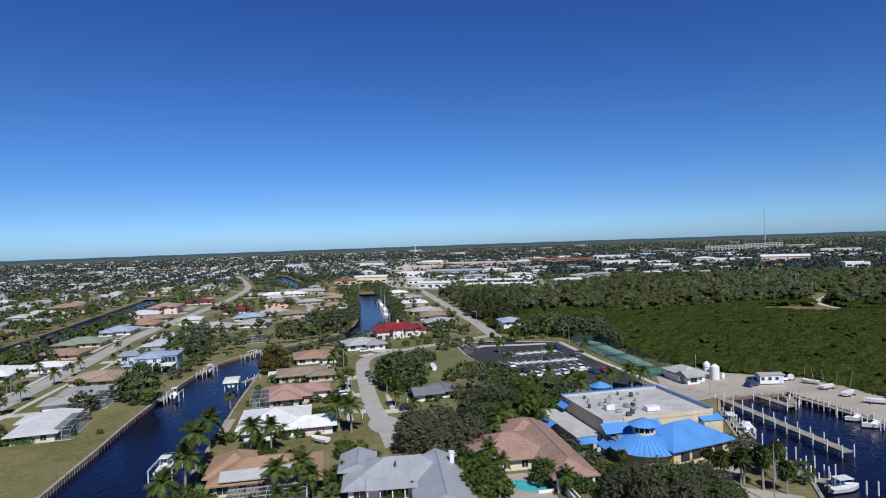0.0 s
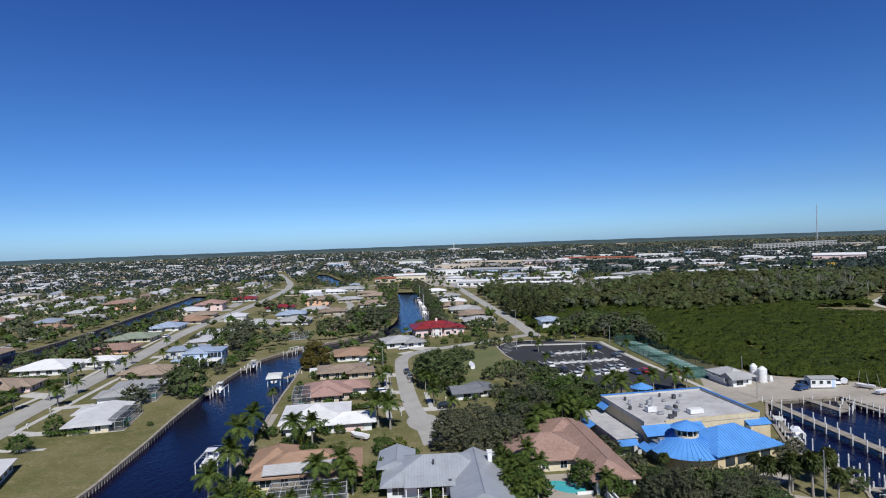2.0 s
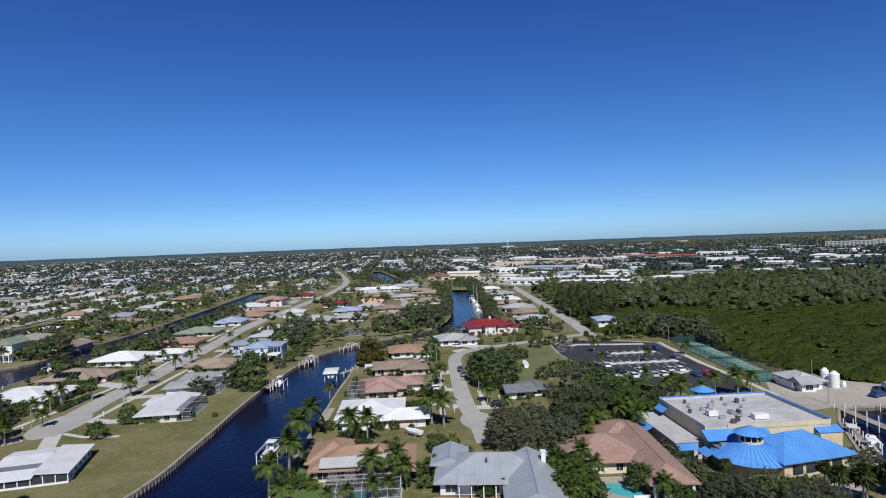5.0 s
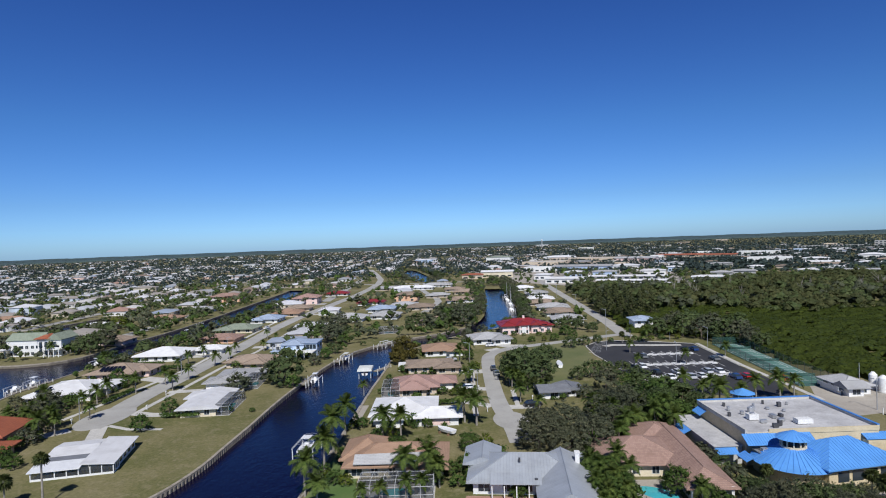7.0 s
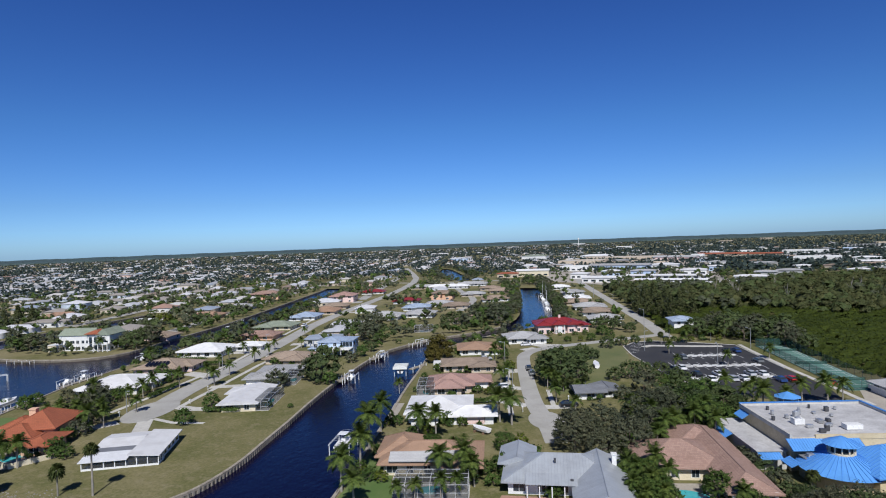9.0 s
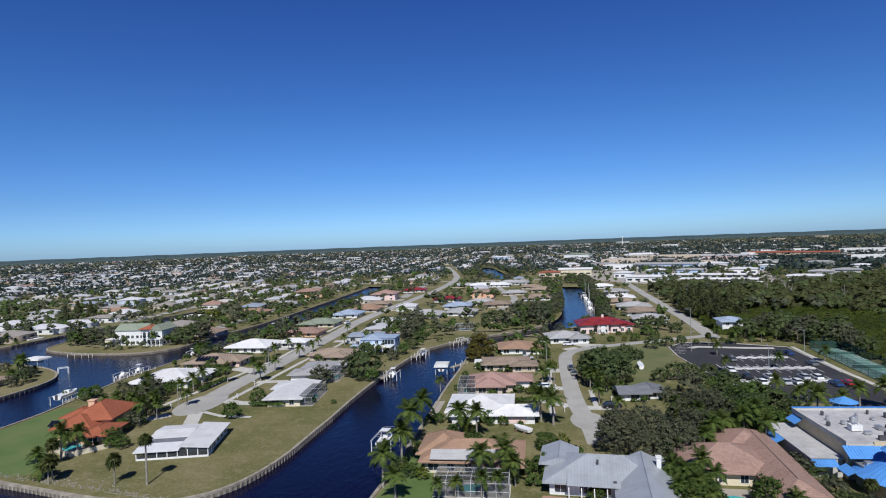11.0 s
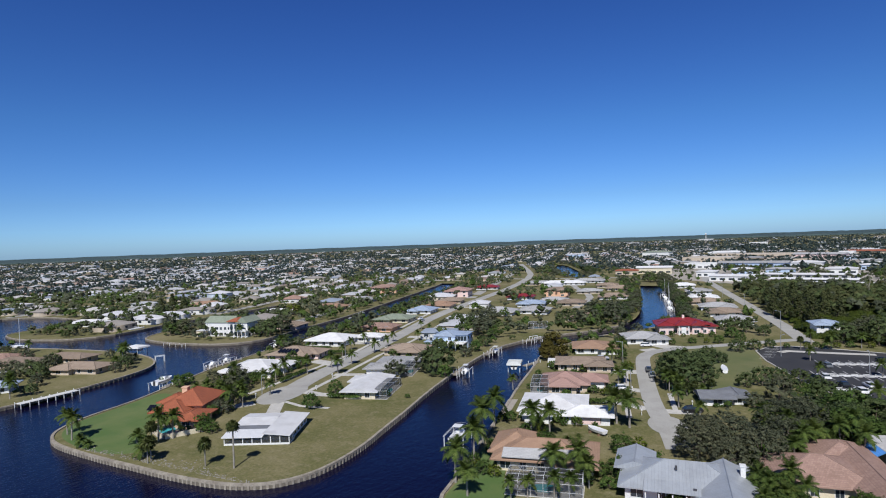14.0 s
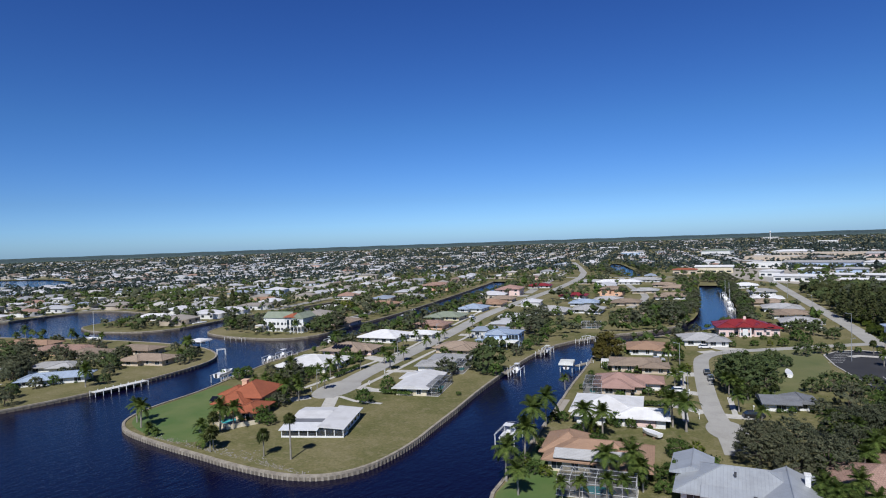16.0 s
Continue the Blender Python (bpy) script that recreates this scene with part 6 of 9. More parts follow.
def plant(key, x, y, s, group="", check=True):
    if check and any(abs((x - fx) * math.cos(radians(fr)) + (y - fy) * math.sin(radians(fr))) < fw / 2 - 0.2 and abs(-(x - fx) * math.sin(radians(fr)) + (y - fy) * math.cos(radians(fr))) < fd / 2 - 0.2
                     for fx, fy, fr, fw, fd in FOOT):
        return
    key = "near " + key if math.hypot(x, y) < 142 and s > 0.52 and "near " + key in KINDS else key
    name, label, category, variants = KINDS[key]
    tm, cm = variants[pick.randrange(len(variants))]
    e = tagged(new(name), label, category, group or category + "s")
    e.matrix_world = pose(x, y, 0, 0, 0, pick.uniform(0, 360)) @ Matrix.Diagonal((s * pick.uniform(0.9, 1.1), s * pick.uniform(0.9, 1.1), s * pick.uniform(0.9, 1.12), 1))
    for nm, me in (("trunk", tm), ("crown", cm)):
        o = new(nm, me)
        o.parent = e
    PLANTED.append((x, y))


GROVES = dict(
    oak_east=[(-16.5, 167, 1.0), (-15.5, 177, 1.0), (-11, 175, 1.0), (-18.5, 184, 0.8), (-13.5, 163, 1.0), (-17, 173, 0.85), (-9, 168, 0.9), (-14, 182, 0.9), (-10, 188, 0.75), (-16, 189, 0.6), (-6, 199, 0.5), (-1, 219, 0.55), (4, 224, 0.5), (-9, 204, 0.5), (9, 229, 0.4), (14, 178, 0.55), (9, 176, 0.6), (5, 173, 0.6), (17, 170, 0.55), (17, 158, 0.75), (21, 148, 0.85), (24, 142, 0.8), (18, 134, 0.85), (27, 139, 0.6), (12, 142, 0.75), (11, 165, 0.55), (1, 170, 0.5)],
    grey_east=[(8, 156.5, 0.75), (2.8, 150.5, 0.5), (-2, 121, 0.95), (-6.8, 112.5, 0.95), (-7.5, 118.5, 0.8), (6.5, 130, 1.0), (3, 111, 0.95), (7, 121, 0.95), (-4, 118, 0.7), (10, 136, 0.95), (-1.5, 108, 0.7), (12, 129, 0.9)],
    lush_east=[(-28, 245.5, 0.3), (-24, 245, 0.35), (-20, 245.5, 0.3), (-14, 247, 0.4), (-10, 248.5, 0.35), (-7, 234, 0.5), (-11, 233, 0.4), (-16, 232, 0.45), (0, 238, 0.55), (-3, 248, 0.7), (-34, 247, 0.5), (15, 160, 0.9), (19.8, 145.5, 1.1), (25, 147.5, 0.85), (12, 144, 0.95), (18.6, 153, 0.9), (17, 128.5, 1.05), (20.5, 131, 0.95), (14, 133, 1.0), (23, 133, 0.8), (13, 126, 0.7), (5, 98, 0.75), (3, 93.5, 0.6), (8.5, 92, 0.5), (5, 90.5, 0.75), (7, 94.5, 0.6), (1, 96, 0.70), (-19, 94, 0.45), (-19, 100, 0.50), (-23, 94, 0.42), (-10, 93, 0.50), (-5, 92, 0.55), (-35, 124, 0.45), (-20, 111, 0.60), (-17, 112, 0.50), (-14, 108, 0.45), (24, 118, 0.55), (26, 114, 0.50), (23, 122, 0.50), (-54, 167, 0.30)],
    oak_rest=[(22.5, 108, 0.45), (23.5, 104, 0.45), (21.8, 112, 0.4), (25, 100.5, 0.45), (27, 93, 0.55), (30, 92, 0.6), (33, 91, 0.62), (36, 90, 0.62), (39, 91, 0.55), (28, 88, 0.7), (31, 87, 0.7), (35, 86, 0.7), (39, 86, 0.65), (25.5, 96.5, 0.4), (51, 106, 0.42), (55, 109, 0.4), (55.5, 93, 0.45), (28, 83, 0.75), (33, 82, 0.8), (38, 82, 0.75), (25, 88, 0.6)],
    sabal_rest=[(44, 94, 0.95), (45, 91, 1.0), (46.5, 93, 0.95), (48.5, 91, 1.05), (52, 94, 0.95), (54, 97, 0.85), (43, 98, 0.75), (51, 89, 0.9), (42.5, 92.5, 0.9), (29, 99.5, 0.7)],
    back_lot=[(37, 249, 1.00), (42, 244, 1.10), (48, 239, 1.10), (54, 233, 1.10), (59, 230, 1.00), (32, 245, 0.90), (61, 224, 0.80), (48, 257, 1.20), (54, 251, 1.20), (61, 243, 1.10), (43, 264, 1.10), (63, 218, 0.70)],
    casuarina=[(14, 316, 1.00), (18, 304, 1.10), (23, 296, 1.10), (27, 286, 1.00), (23, 335, 1.10), (28, 322, 1.10), (33, 306, 1.00), (38, 336, 1.00), (19, 347, 1.00), (13, 358, 0.90), (38, 298, 0.90)],
    palm_canal=[(-43, 87, 1.00), (-39, 83, 0.75), (-44, 97, 1.00), (-46, 106, 1.15), (-48, 117, 1.00), (-55, 148, 0.50), (-39, 115, 1.00), (-35, 115, 0.80), (-26, 87, 0.55), (-24, 89, 0.55), (-32, 84, 0.5), (-30, 86, 0.5), (-22, 93, 0.75)],
    palm_east=[(4, 97.5, 0.7), (6, 94, 0.65), (3, 92, 0.6), (7.5, 90.5, 0.55), (8.5, 96.5, 0.7), (2.2, 99, 0.7), (6.5, 99.5, 0.75), (4.5, 88.5, 0.5), (-24, 128, 1.05), (-21, 126, 1.05), (-9, 104, 0.90), (-24, 94, 0.95), (-28, 94, 0.90), (-39, 97, 0.60), (-37, 97, 0.60), (-29, 158, 0.80), (-28, 164, 0.80), (-36, 186, 0.80), (-36, 204, 0.70), (10, 119, 0.90), (13, 121, 0.90), (18, 128, 1.00), (8, 114, 0.80), (15, 114, 0.70), (18, 91, 0.60)],
    palm_lot=[(4, 131, 0.9), (8, 127, 0.9), (12, 122, 0.8), (16, 125, 0.8), (19, 121, 0.8), (5, 127, 0.7), (-13, 145, 0.70), (-8, 137, 0.60), (32, 142, 1.00), (48, 153, 0.90), (52, 156, 0.80), (43, 154, 0.80), (27, 156, 0.80), (33, 155, 0.70), (48, 204, 0.60), (34, 192, 0.60), (19, 186, 0.60), (19, 210, 0.60), (27, 232, 0.70), (22, 240, 0.70), (30, 150, 0.70), (38, 148, 0.70)],
    sabal_point=[(-14.5, 156.5, 0.6), (-9.5, 156.5, 0.55), (-16.5, 159, 0.6), (-12, 155.5, 0.6), (-7.5, 158, 0.55), (-13.4, 157.5, 0.6), (-10.6, 157.6, 0.6), (-8.4, 159.5, 0.6), (-15.2, 158.6, 0.65), (-6.6, 160, 0.6), (-11.6, 159, 0.6), (-17.4, 161.5, 0.6), (18, 228.5, 0.7), (26, 232, 0.8), (36, 236, 0.7), (-102, 73, 0.75), (-106, 75, 0.80), (-112, 83, 0.90), (-110, 80, 0.85), (-115, 80, 0.80), (-110, 85, 0.80), (-117, 93, 0.70), (-118, 88, 0.80)],
    palm_point=[(-136.5, 128, 0.8), (-122, 110, 0.8), (-127, 118, 0.8), (-130, 124, 0.7), (-120, 106, 0.7), (-115, 105, 0.7), (-131, 76, 0.80), (-125, 74, 0.60), (-136, 78, 0.70), (-122, 74, 0.45), (-122, 108, 0.80), (-120, 109, 0.75), (-129, 111, 0.70), (-140, 117, 0.70)],
    bush_point=[(-99, 128, 0.57), (-96, 114, 0.61), (-105, 91, 0.45), (-108, 91, 0.41), (-130, 108, 0.49), (-125, 117, 0.49), (-130, 128, 0.49), (-139, 134, 0.45), (-131, 133, 0.41), (-129, 138, 0.41), (-133, 146, 0.41), (-132, 156, 0.37), (-132, 150, 0.41), (-150, 119, 0.66), (-150, 122, 0.66), (-157, 119, 0.41), (-84, 130, 0.33), (-78, 131, 0.20)],
    grey_point=[(-134, 126.5, 0.75), (-128, 121, 0.7), (-125, 115.5, 0.75), (-123, 108, 0.6), (-129, 114, 0.66), (-119, 111, 0.55), (-115, 103, 0.5), (-130, 118, 0.61), (-134, 126, 0.57), (-146, 128, 0.45)],
    palm_street=[(-132, 104, 0.8), (-127, 97, 0.6), (-115, 106, 0.75), (-114, 109, 0.7), (-119, 113, 0.8), (-124, 111, 0.7), (-128, 116, 0.7), (-116, 98, 0.6), (-142, 172, 0.7), (-134, 184, 0.6), (-141, 212, 0.6), (-128, 205, 0.6), (-133, 238, 0.6), (-125, 128, 0.70), (-125, 133, 0.70), (-127, 139, 0.70), (-123, 145, 0.70), (-114, 149, 0.75), (-121, 155, 0.70), (-118, 162, 0.70), (-122, 182, 0.70), (-124, 194, 0.60), (-119, 210, 0.60), (-125, 231, 0.50), (-130, 173, 0.60), (-136, 196, 0.60), (-116, 121, 0.60)],
    tree_mid=[(-52, 290, 1.1), (-51, 302, 1.0), (-57, 345, 0.6), (-63, 384, 0.6), (-72, 436, 0.8), (-70, 524, 1.1), (-80, 522, 1.1), (-60, 526, 1.0), (-23, 286, 0.7), (-25, 318, 0.8), (-28, 338, 0.8), (-31, 356, 0.9), (-35, 380, 0.9), (-41, 410, 0.9), (-47, 440, 1.0), (-52, 468, 1.0), (-83, 158, 1.20), (-87, 160, 0.90), (-79, 155, 0.60), (-93, 149, 0.70), (-105, 230, 1.00), (-97, 227, 1.10), (-91, 224, 0.80), (-112, 254, 1.00), (-121, 251, 0.90), (-104, 250, 1.0), (-87, 195, 0.60), (-86, 185, 0.50), (-87, 205, 0.50), (-117, 284, 0.80), (-110, 286, 0.80), (-122, 241, 0.70), (-74, 266, 0.70), (-63, 270, 1.20), (-59, 281, 1.30), (-51, 274, 1.20), (-71, 277, 0.80), (-59, 302, 1.10), (-47, 276, 0.80), (-66, 299, 1.10)],
    olive_mid=[(-57, 194, 1.00), (-57, 188, 0.70)],
    villa_side=[(-240, 196, 1.0), (-246, 192, 0.9), (-194, 212, 1.15), (-199, 215, 1.0), (-238, 206, 0.8), (-192, 202, 1.00), (-200, 205, 0.90), (-246, 199, 0.80), (-256, 200, 0.90), (-296, 172, 0.45), (-300, 178, 0.5), (-317, 175, 0.45), (-325, 180, 0.5), (-335, 232, 0.70), (-348, 214, 0.60), (-230, 250, 0.80), (-246, 272, 0.90)],
    palm_villa=[(-221, 198, 0.80), (-204, 195, 0.80), (-206, 203, 0.70), (-264, 178, 0.60)],
    isle=[(-244, 94, 0.95), (-228, 91, 0.9), (-240, 101, 1.0), (-212, 112, 0.75), (-218, 120, 0.7), (-243, 110, 0.9), (-243, 116, 0.7), (-250, 100, 0.9), (-234, 96, 0.8), (-194, 75, 0.5), (-262, 106, 0.9), (-272, 112, 0.8), (-280, 108, 0.9), (-275, 134, 0.5), (-217, 142, 0.45), (-222, 124, 0.6), (-214, 111, 0.79), (-224, 112, 0.72), (-205, 110, 0.65), (-228, 96, 0.86), (-229, 91, 0.86), (-227, 101, 0.79), (-215, 84, 0.72), (-185, 70, 0.58), (-192, 131, 0.58), (-190, 126, 0.50), (-198, 137, 0.50), (-186, 97, 0.43), (-236, 113, 0.43), (-257, 104, 0.72)],
    palm_isle=[(-193, 95, 0.8), (-204, 135, 0.7), (-199, 128, 0.8), (-208, 142, 0.8), (-205, 139, 0.9), (-201, 134, 0.8), (-213, 145, 0.7), (-246, 140, 0.6), (-268, 140, 0.7), (-281, 139, 0.7), (-202, 138, 0.90), (-204, 143, 0.70), (-187, 92, 0.80), (-330, 132, 0.80), (-325, 134, 0.80), (-298, 135, 0.70), (-290, 138, 0.70), (-309, 134, 0.60), (-254, 117, 0.60)],
    garden=[(14, 230, 0.35), (20, 231, 0.4), (23, 233, 0.35), (29, 235, 0.4), (33, 236.5, 0.4), (39, 237.5, 0.4), (-51, 150, 0.25), (-48, 123, 0.40), (-46, 122, 0.40), (-48, 121, 0.35), (-40, 130, 0.30), (-37, 116, 0.45), (-40, 114, 0.40), (-42, 94, 0.35), (-40, 92, 0.40), (-38, 92, 0.40), (-44, 97, 0.30), (-42, 154, 0.40), (-34, 151, 0.40), (-31, 150, 0.40), (-30, 153, 0.40), (-34, 157, 0.40), (-38, 150, 0.30), (-48, 176, 0.50), (-45, 180, 0.50), (-53, 177, 0.40), (-35, 196, 0.60), (-30, 180, 0.50), (-40, 214, 0.60)],
)
GROVE_KINDS = dict(oak_east="oak", grey_east="grey", lush_east="lush lush lime shrub", oak_rest="grey oak grey", sabal_rest="sabal", back_lot="grey oak", casuarina="pine", palm_canal="palm", palm_east="palm", palm_lot="palm",
                   sabal_point="sabal date palm", palm_point="palm date", bush_point="lush", grey_point="grey", palm_street="palm", tree_mid="oak grey lush grey", olive_mid="olive", villa_side="grey oak", palm_villa="palm",
                   isle="oak grey grey", palm_isle="palm date", garden="lush lime")
for grove, spots in GROVES.items():
    keys = GROVE_KINDS[grove].split()
    for i, (x, y, s) in enumerate(spots):
        k = keys[i % len(keys)]
        plant(k, x, y, s * (1.9 if k == "shrub" else 1.0), check=grove not in ("sabal_rest", "oak_rest"))
for x, y, s in [(-24, 300, 0.7), (-25, 312, 0.8), (-22, 290, 0.7), (-52, 318, 0.7), (-29, 345, 0.8), (-33, 366, 0.8), (-38, 392, 0.8), (-44, 425, 0.8), (-50, 455, 0.9), (-80, 470, 0.9), (-86, 505, 1.0), (-68, 522, 1.1), (-56, 518, 1.0), (-50, 500, 0.9),
                (-30, 275, 0.6), (-38, 250, 0.55), (-43, 238, 0.5), (-6, 268, 0.6), (2, 262, 0.6), (8, 255, 0.5), (-2, 276, 0.6), (-52, 295, 0.9), (-56, 308, 1.0)]:
    plant(pick.choice(["oak", "grey", "grey"]), x, y, s)
for line, off in (([p for p in INNER_BANK if p[1] > 300], 2.5), ([p for p in EAST_BANK if p[1] > 296], 2.6), (LAGOON + LAGOON[:1], 7.0)):
    for (ax, ay), (bx, by) in zip(line, line[1:]):
        l = math.hypot(bx - ax, by - ay)
        for k in range(max(1, int(l / 6.5))):
            u = pick.random()
            px_, py_ = ax + (bx - ax) * u, ay + (by - ay) * u
            nx_, ny_ = -(by - ay) / l * off, (bx - ax) / l * off
            if inside(BASIN, px_ + nx_, py_ + ny_) or inside(LAGOON, px_ + nx_, py_ + ny_):
                nx_, ny_ = -nx_, -ny_
            plant(pick.choice(["grey", "grey", "oak", "shrub", "lime"]), px_ + nx_, py_ + ny_, pick.uniform(0.5, 0.95) * (1.0 if off > 2.8 or pick.random() < 0.5 else 0.6))
for x, y, s in [(-208, 96, 0.5), (-212, 104, 0.6), (-196, 104, 0.5), (-220, 108, 0.7), (-232, 108, 0.75), (-238, 90, 0.8), (-246, 128, 0.6), (-262, 134, 0.55), (-252, 92, 0.8), (-222, 86, 0.7), (-212, 76, 0.6), (-200, 84, 0.45), (-268, 122, 0.6), (-285, 130, 0.6)]:
    plant("grey", x, y, s)
# garden trees and palms behind the seawall of the west canal
for (ax, ay), (bx, by) in zip(WEST_BANK[1:6], WEST_BANK[2:7]):
    l = math.hypot(bx - ax, by - ay)
    for k in range(int(l / 6.0)):
        u, o = (k + pick.uniform(0.1, 0.9)) / (l / 6.0), pick.uniform(3.5, 6.0)
        kind = pick.choice(["grey", "oak", "palm", "grey", "lush"])
        plant(kind, ax + (bx - ax) * u + (by - ay) / l * o, ay + (by - ay) * u - (bx - ax) / l * o, pick.uniform(0.55, 0.8) if kind == "palm" else pick.uniform(0.4, 0.8))
plant("lime", -238, 270, 1.3)
for x, y, s in [(-340, 268, 1.0), (-334, 272, 0.9), (-346, 264, 0.85), (-318, 244, 0.7)]:
    plant("pine", x, y, s)
plant("tall", -84, 77.5, 1.0)
plant("sabal", -90, 76.2, 0.85)
plant("sabal", -103, 74.5, 0.85)

# ------------------------------------------------------------------ reserve: mangrove and woods
RESERVE = [(24, 252), (20, 290), (11, 345), (-1, 425), (-4, 450), (30, 458), (92, 448), (124, 498), (165, 535), (262, 531), (400, 505), (620, 560), (1100, 800), (1100, 100), (110, 98), (105, 120), (102.5, 138), (98, 160),
           (86, 167), (76, 172), (68, 184), (64.4, 196), (59.5, 230), (46, 246)]
rng = np.random.default_rng(40)


def in_view(x, y, margin=4.0):
    b = np.degrees(np.arctan2(x, y))
    return (b > -71 - margin) & (b < 39 + margin)


def open_ground(x, y, shore=6.0, road=9.0, homes=2.0):
    ok = np.ones(len(x), bool)
    for w in WATERS:
        ok &= ~inside_many(w, x, y)
        ok &= near_line(w + w[:1], x, y) > shore
    for line, _ in ROADS:
        ok &= near_line(line, x, y) > road
    if homes:
        for fx, fy, fr, fw, fd in FOOT:
            c_, s_ = math.cos(radians(fr)), math.sin(radians(fr))
            lx, ly = (x - fx) * c_ + (y - fy) * s_, (y - fy) * c_ - (x - fx) * s_
            ok &= (np.abs(lx) > fw / 2 + homes) | (np.abs(ly) > fd / 2 + homes)
    return ok


def far_enough(x, y, gap):
    """Drops points that stand closer than gap to one already kept."""
    seen, keep = {}, np.zeros(len(x), bool)
    for i in range(len(x)):
        k = (int(x[i] // gap), int(y[i] // gap))
        if all((k[0] + a, k[1] + b) not in seen for a in (-1, 0, 1) for b in (-1, 0, 1)) or k not in seen:
            seen[k] = 1
            keep[i] = True
    return keep


def stuff(name, label, category, v, f, material):
    return tagged(new(name, many(name, v, f, material, LEAF_NORMALS.pop(id(v), None))), label, category, kind="stuff")


TRAIL = [(240, 365), (222, 345), (206, 327), (198, 303), (205, 288), (225, 280)]


def canopy(objects, x, y, z, r, kind, cell, density, size, dome=0.85, floor=0.9, rough=0.2):
    """A closed canopy: domes of crowns that run into one another, with leaf clusters all over them.
    x, y, z, r: the clumps; kind: which of the objects each belongs to."""
    x0, y0 = x.min() - 6, y.min() - 6
    nx, ny = int((x.max() - x0 + 6) / cell) + 2, int((y.max() - y0 + 6) / cell) + 2
    top, own = np.full((nx, ny), -1.0), np.full((nx, ny), -1)
    for i in range(len(x)):
        a0, a1 = int((x[i] - r[i] - x0) / cell) + 1, int((x[i] + r[i] - x0) / cell) + 1
        b0, b1 = int((y[i] - r[i] - y0) / cell) + 1, int((y[i] + r[i] - y0) / cell) + 1
        gx, gy = np.meshgrid(x0 + cell * np.arange(a0, a1), y0 + cell * np.arange(b0, b1), indexing="ij")
        q = 1 - ((gx - x[i]) ** 2 + (gy - y[i]) ** 2) / r[i] ** 2
        hh = np.where(q > 0, z[i] + dome * r[i] * np.sqrt(np.maximum(q, 0)), -1)
        best = hh > top[a0:a1, b0:b1]
        top[a0:a1, b0:b1] = np.where(best, hh, top[a0:a1, b0:b1])
        own[a0:a1, b0:b1] = np.where(best, i, own[a0:a1, b0:b1])
    top = np.where(own >= 0, top + rng.normal(scale=rough, size=top.shape), floor)
    gx, gy = np.meshgrid(x0 + cell * np.arange(nx), y0 + cell * np.arange(ny), indexing="ij")
    sx_, sy_ = np.gradient(top, cell)
    nm = np.stack([-sx_, -sy_, np.full_like(sx_, 1.1)], axis=2)
    nm /= np.linalg.norm(nm, axis=2, keepdims=True)
    pts = np.stack([gx, gy, top], axis=2)
    idx = np.arange(nx * ny).reshape(nx, ny)
    quad = np.stack([idx[:-1, :-1], idx[1:, :-1], idx[1:, 1:], idx[:-1, 1:]], axis=2).reshape(-1, 4)
    o4 = own.ravel()[quad]
    owner = o4.max(axis=1)
    quad, owner = quad[(o4 >= 0).all(axis=1)], owner[(o4 >= 0).all(axis=1)]
    for k, (name, label, category, material) in enumerate(objects):
        mine = quad[kind[owner] == k]
        if not len(mine):
            continue
        used, flat_ = np.unique(mine, return_inverse=True)
        core_v, core_n, core_f = pts.reshape(-1, 3)[used] - np.array([0, 0, 0.25]), nm.reshape(-1, 3)[used], flat_.reshape(-1, 4)
        pick_ = mine[rng.integers(0, len(mine), int(len(mine) * cell * cell * density))]
        w = rng.dirichlet((1, 1, 1, 1), len(pick_))
        c = (pts.reshape(-1, 3)[pick_] * w[..., None]).sum(axis=1)
        n = (nm.reshape(-1, 3)[pick_] * w[..., None]).sum(axis=1)
        face = n + rng.normal(scale=0.45, size=n.shape)
        face /= np.linalg.norm(face, axis=1, keepdims=True)
        a = np.cross(face, rng.normal(size=n.shape))
        a /= np.linalg.norm(a, axis=1, keepdims=True) + 1e-9
        b = np.cross(face, a)
        s = (size * rng.uniform(0.6, 1.4, len(c)))[:, None]
        v = np.stack([c - a * s, c - b * s * 0.7, c + a * s, c + b * s * 0.7], axis=1).reshape(-1, 3)
        soft = np.repeat(n + 0.25 * face, 4, axis=0)
        soft /= np.linalg.norm(soft, axis=1, keepdims=True)
        f = np.arange(len(v)).reshape(-1, 4) + len(core_v)
        allv = np.concatenate([core_v, v])
        LEAF_NORMALS[id(allv)] = np.concatenate([core_n, soft])
        stuff(name, label, category, allv, np.concatenate([core_f, f]), M[material])


def off_trail(x, y, gap):
    return ((x - 180) ** 2 / 18 ** 2 + (y - 296) ** 2 / 16 ** 2 > 1) & (near_line(TRAIL, x, y) > gap)


x, y = rng.uniform(15, 480, 30000), rng.uniform(100, 356, 30000)
edge = 336 + 10 * np.sin(x / 23.0) + 7 * np.sin(x / 9.0)
ok = inside_many(RESERVE, x, y) & in_view(x, y) & (y < edge) & off_trail(x, y, 4)
x, y = x[ok], y[ok]
ok = far_enough(x, y, 2.0)
x, y = x[ok], y[ok]
r = rng.uniform(1.6, 3.2, len(x))
z = 1.0 + 0.5 * (0.9 * np.sin(x / 11.0 + 1.3 * np.sin(y / 17.0)) + 0.7 * np.sin(y / 8.0)) + rng.uniform(-0.3, 0.7, len(x))
z -= 1.6 * np.clip(1 - near_line(RESERVE[12:] + RESERVE[:2], x, y) / 5.0, 0, 1)
canopy([("mangrove", "dense bright green mangrove thicket", "mangrove", "leaf_mangrove")], x, y, z, r, np.zeros(len(x), int), 0.9, 2.1, 0.27, 0.5, 0.9, 0.2)


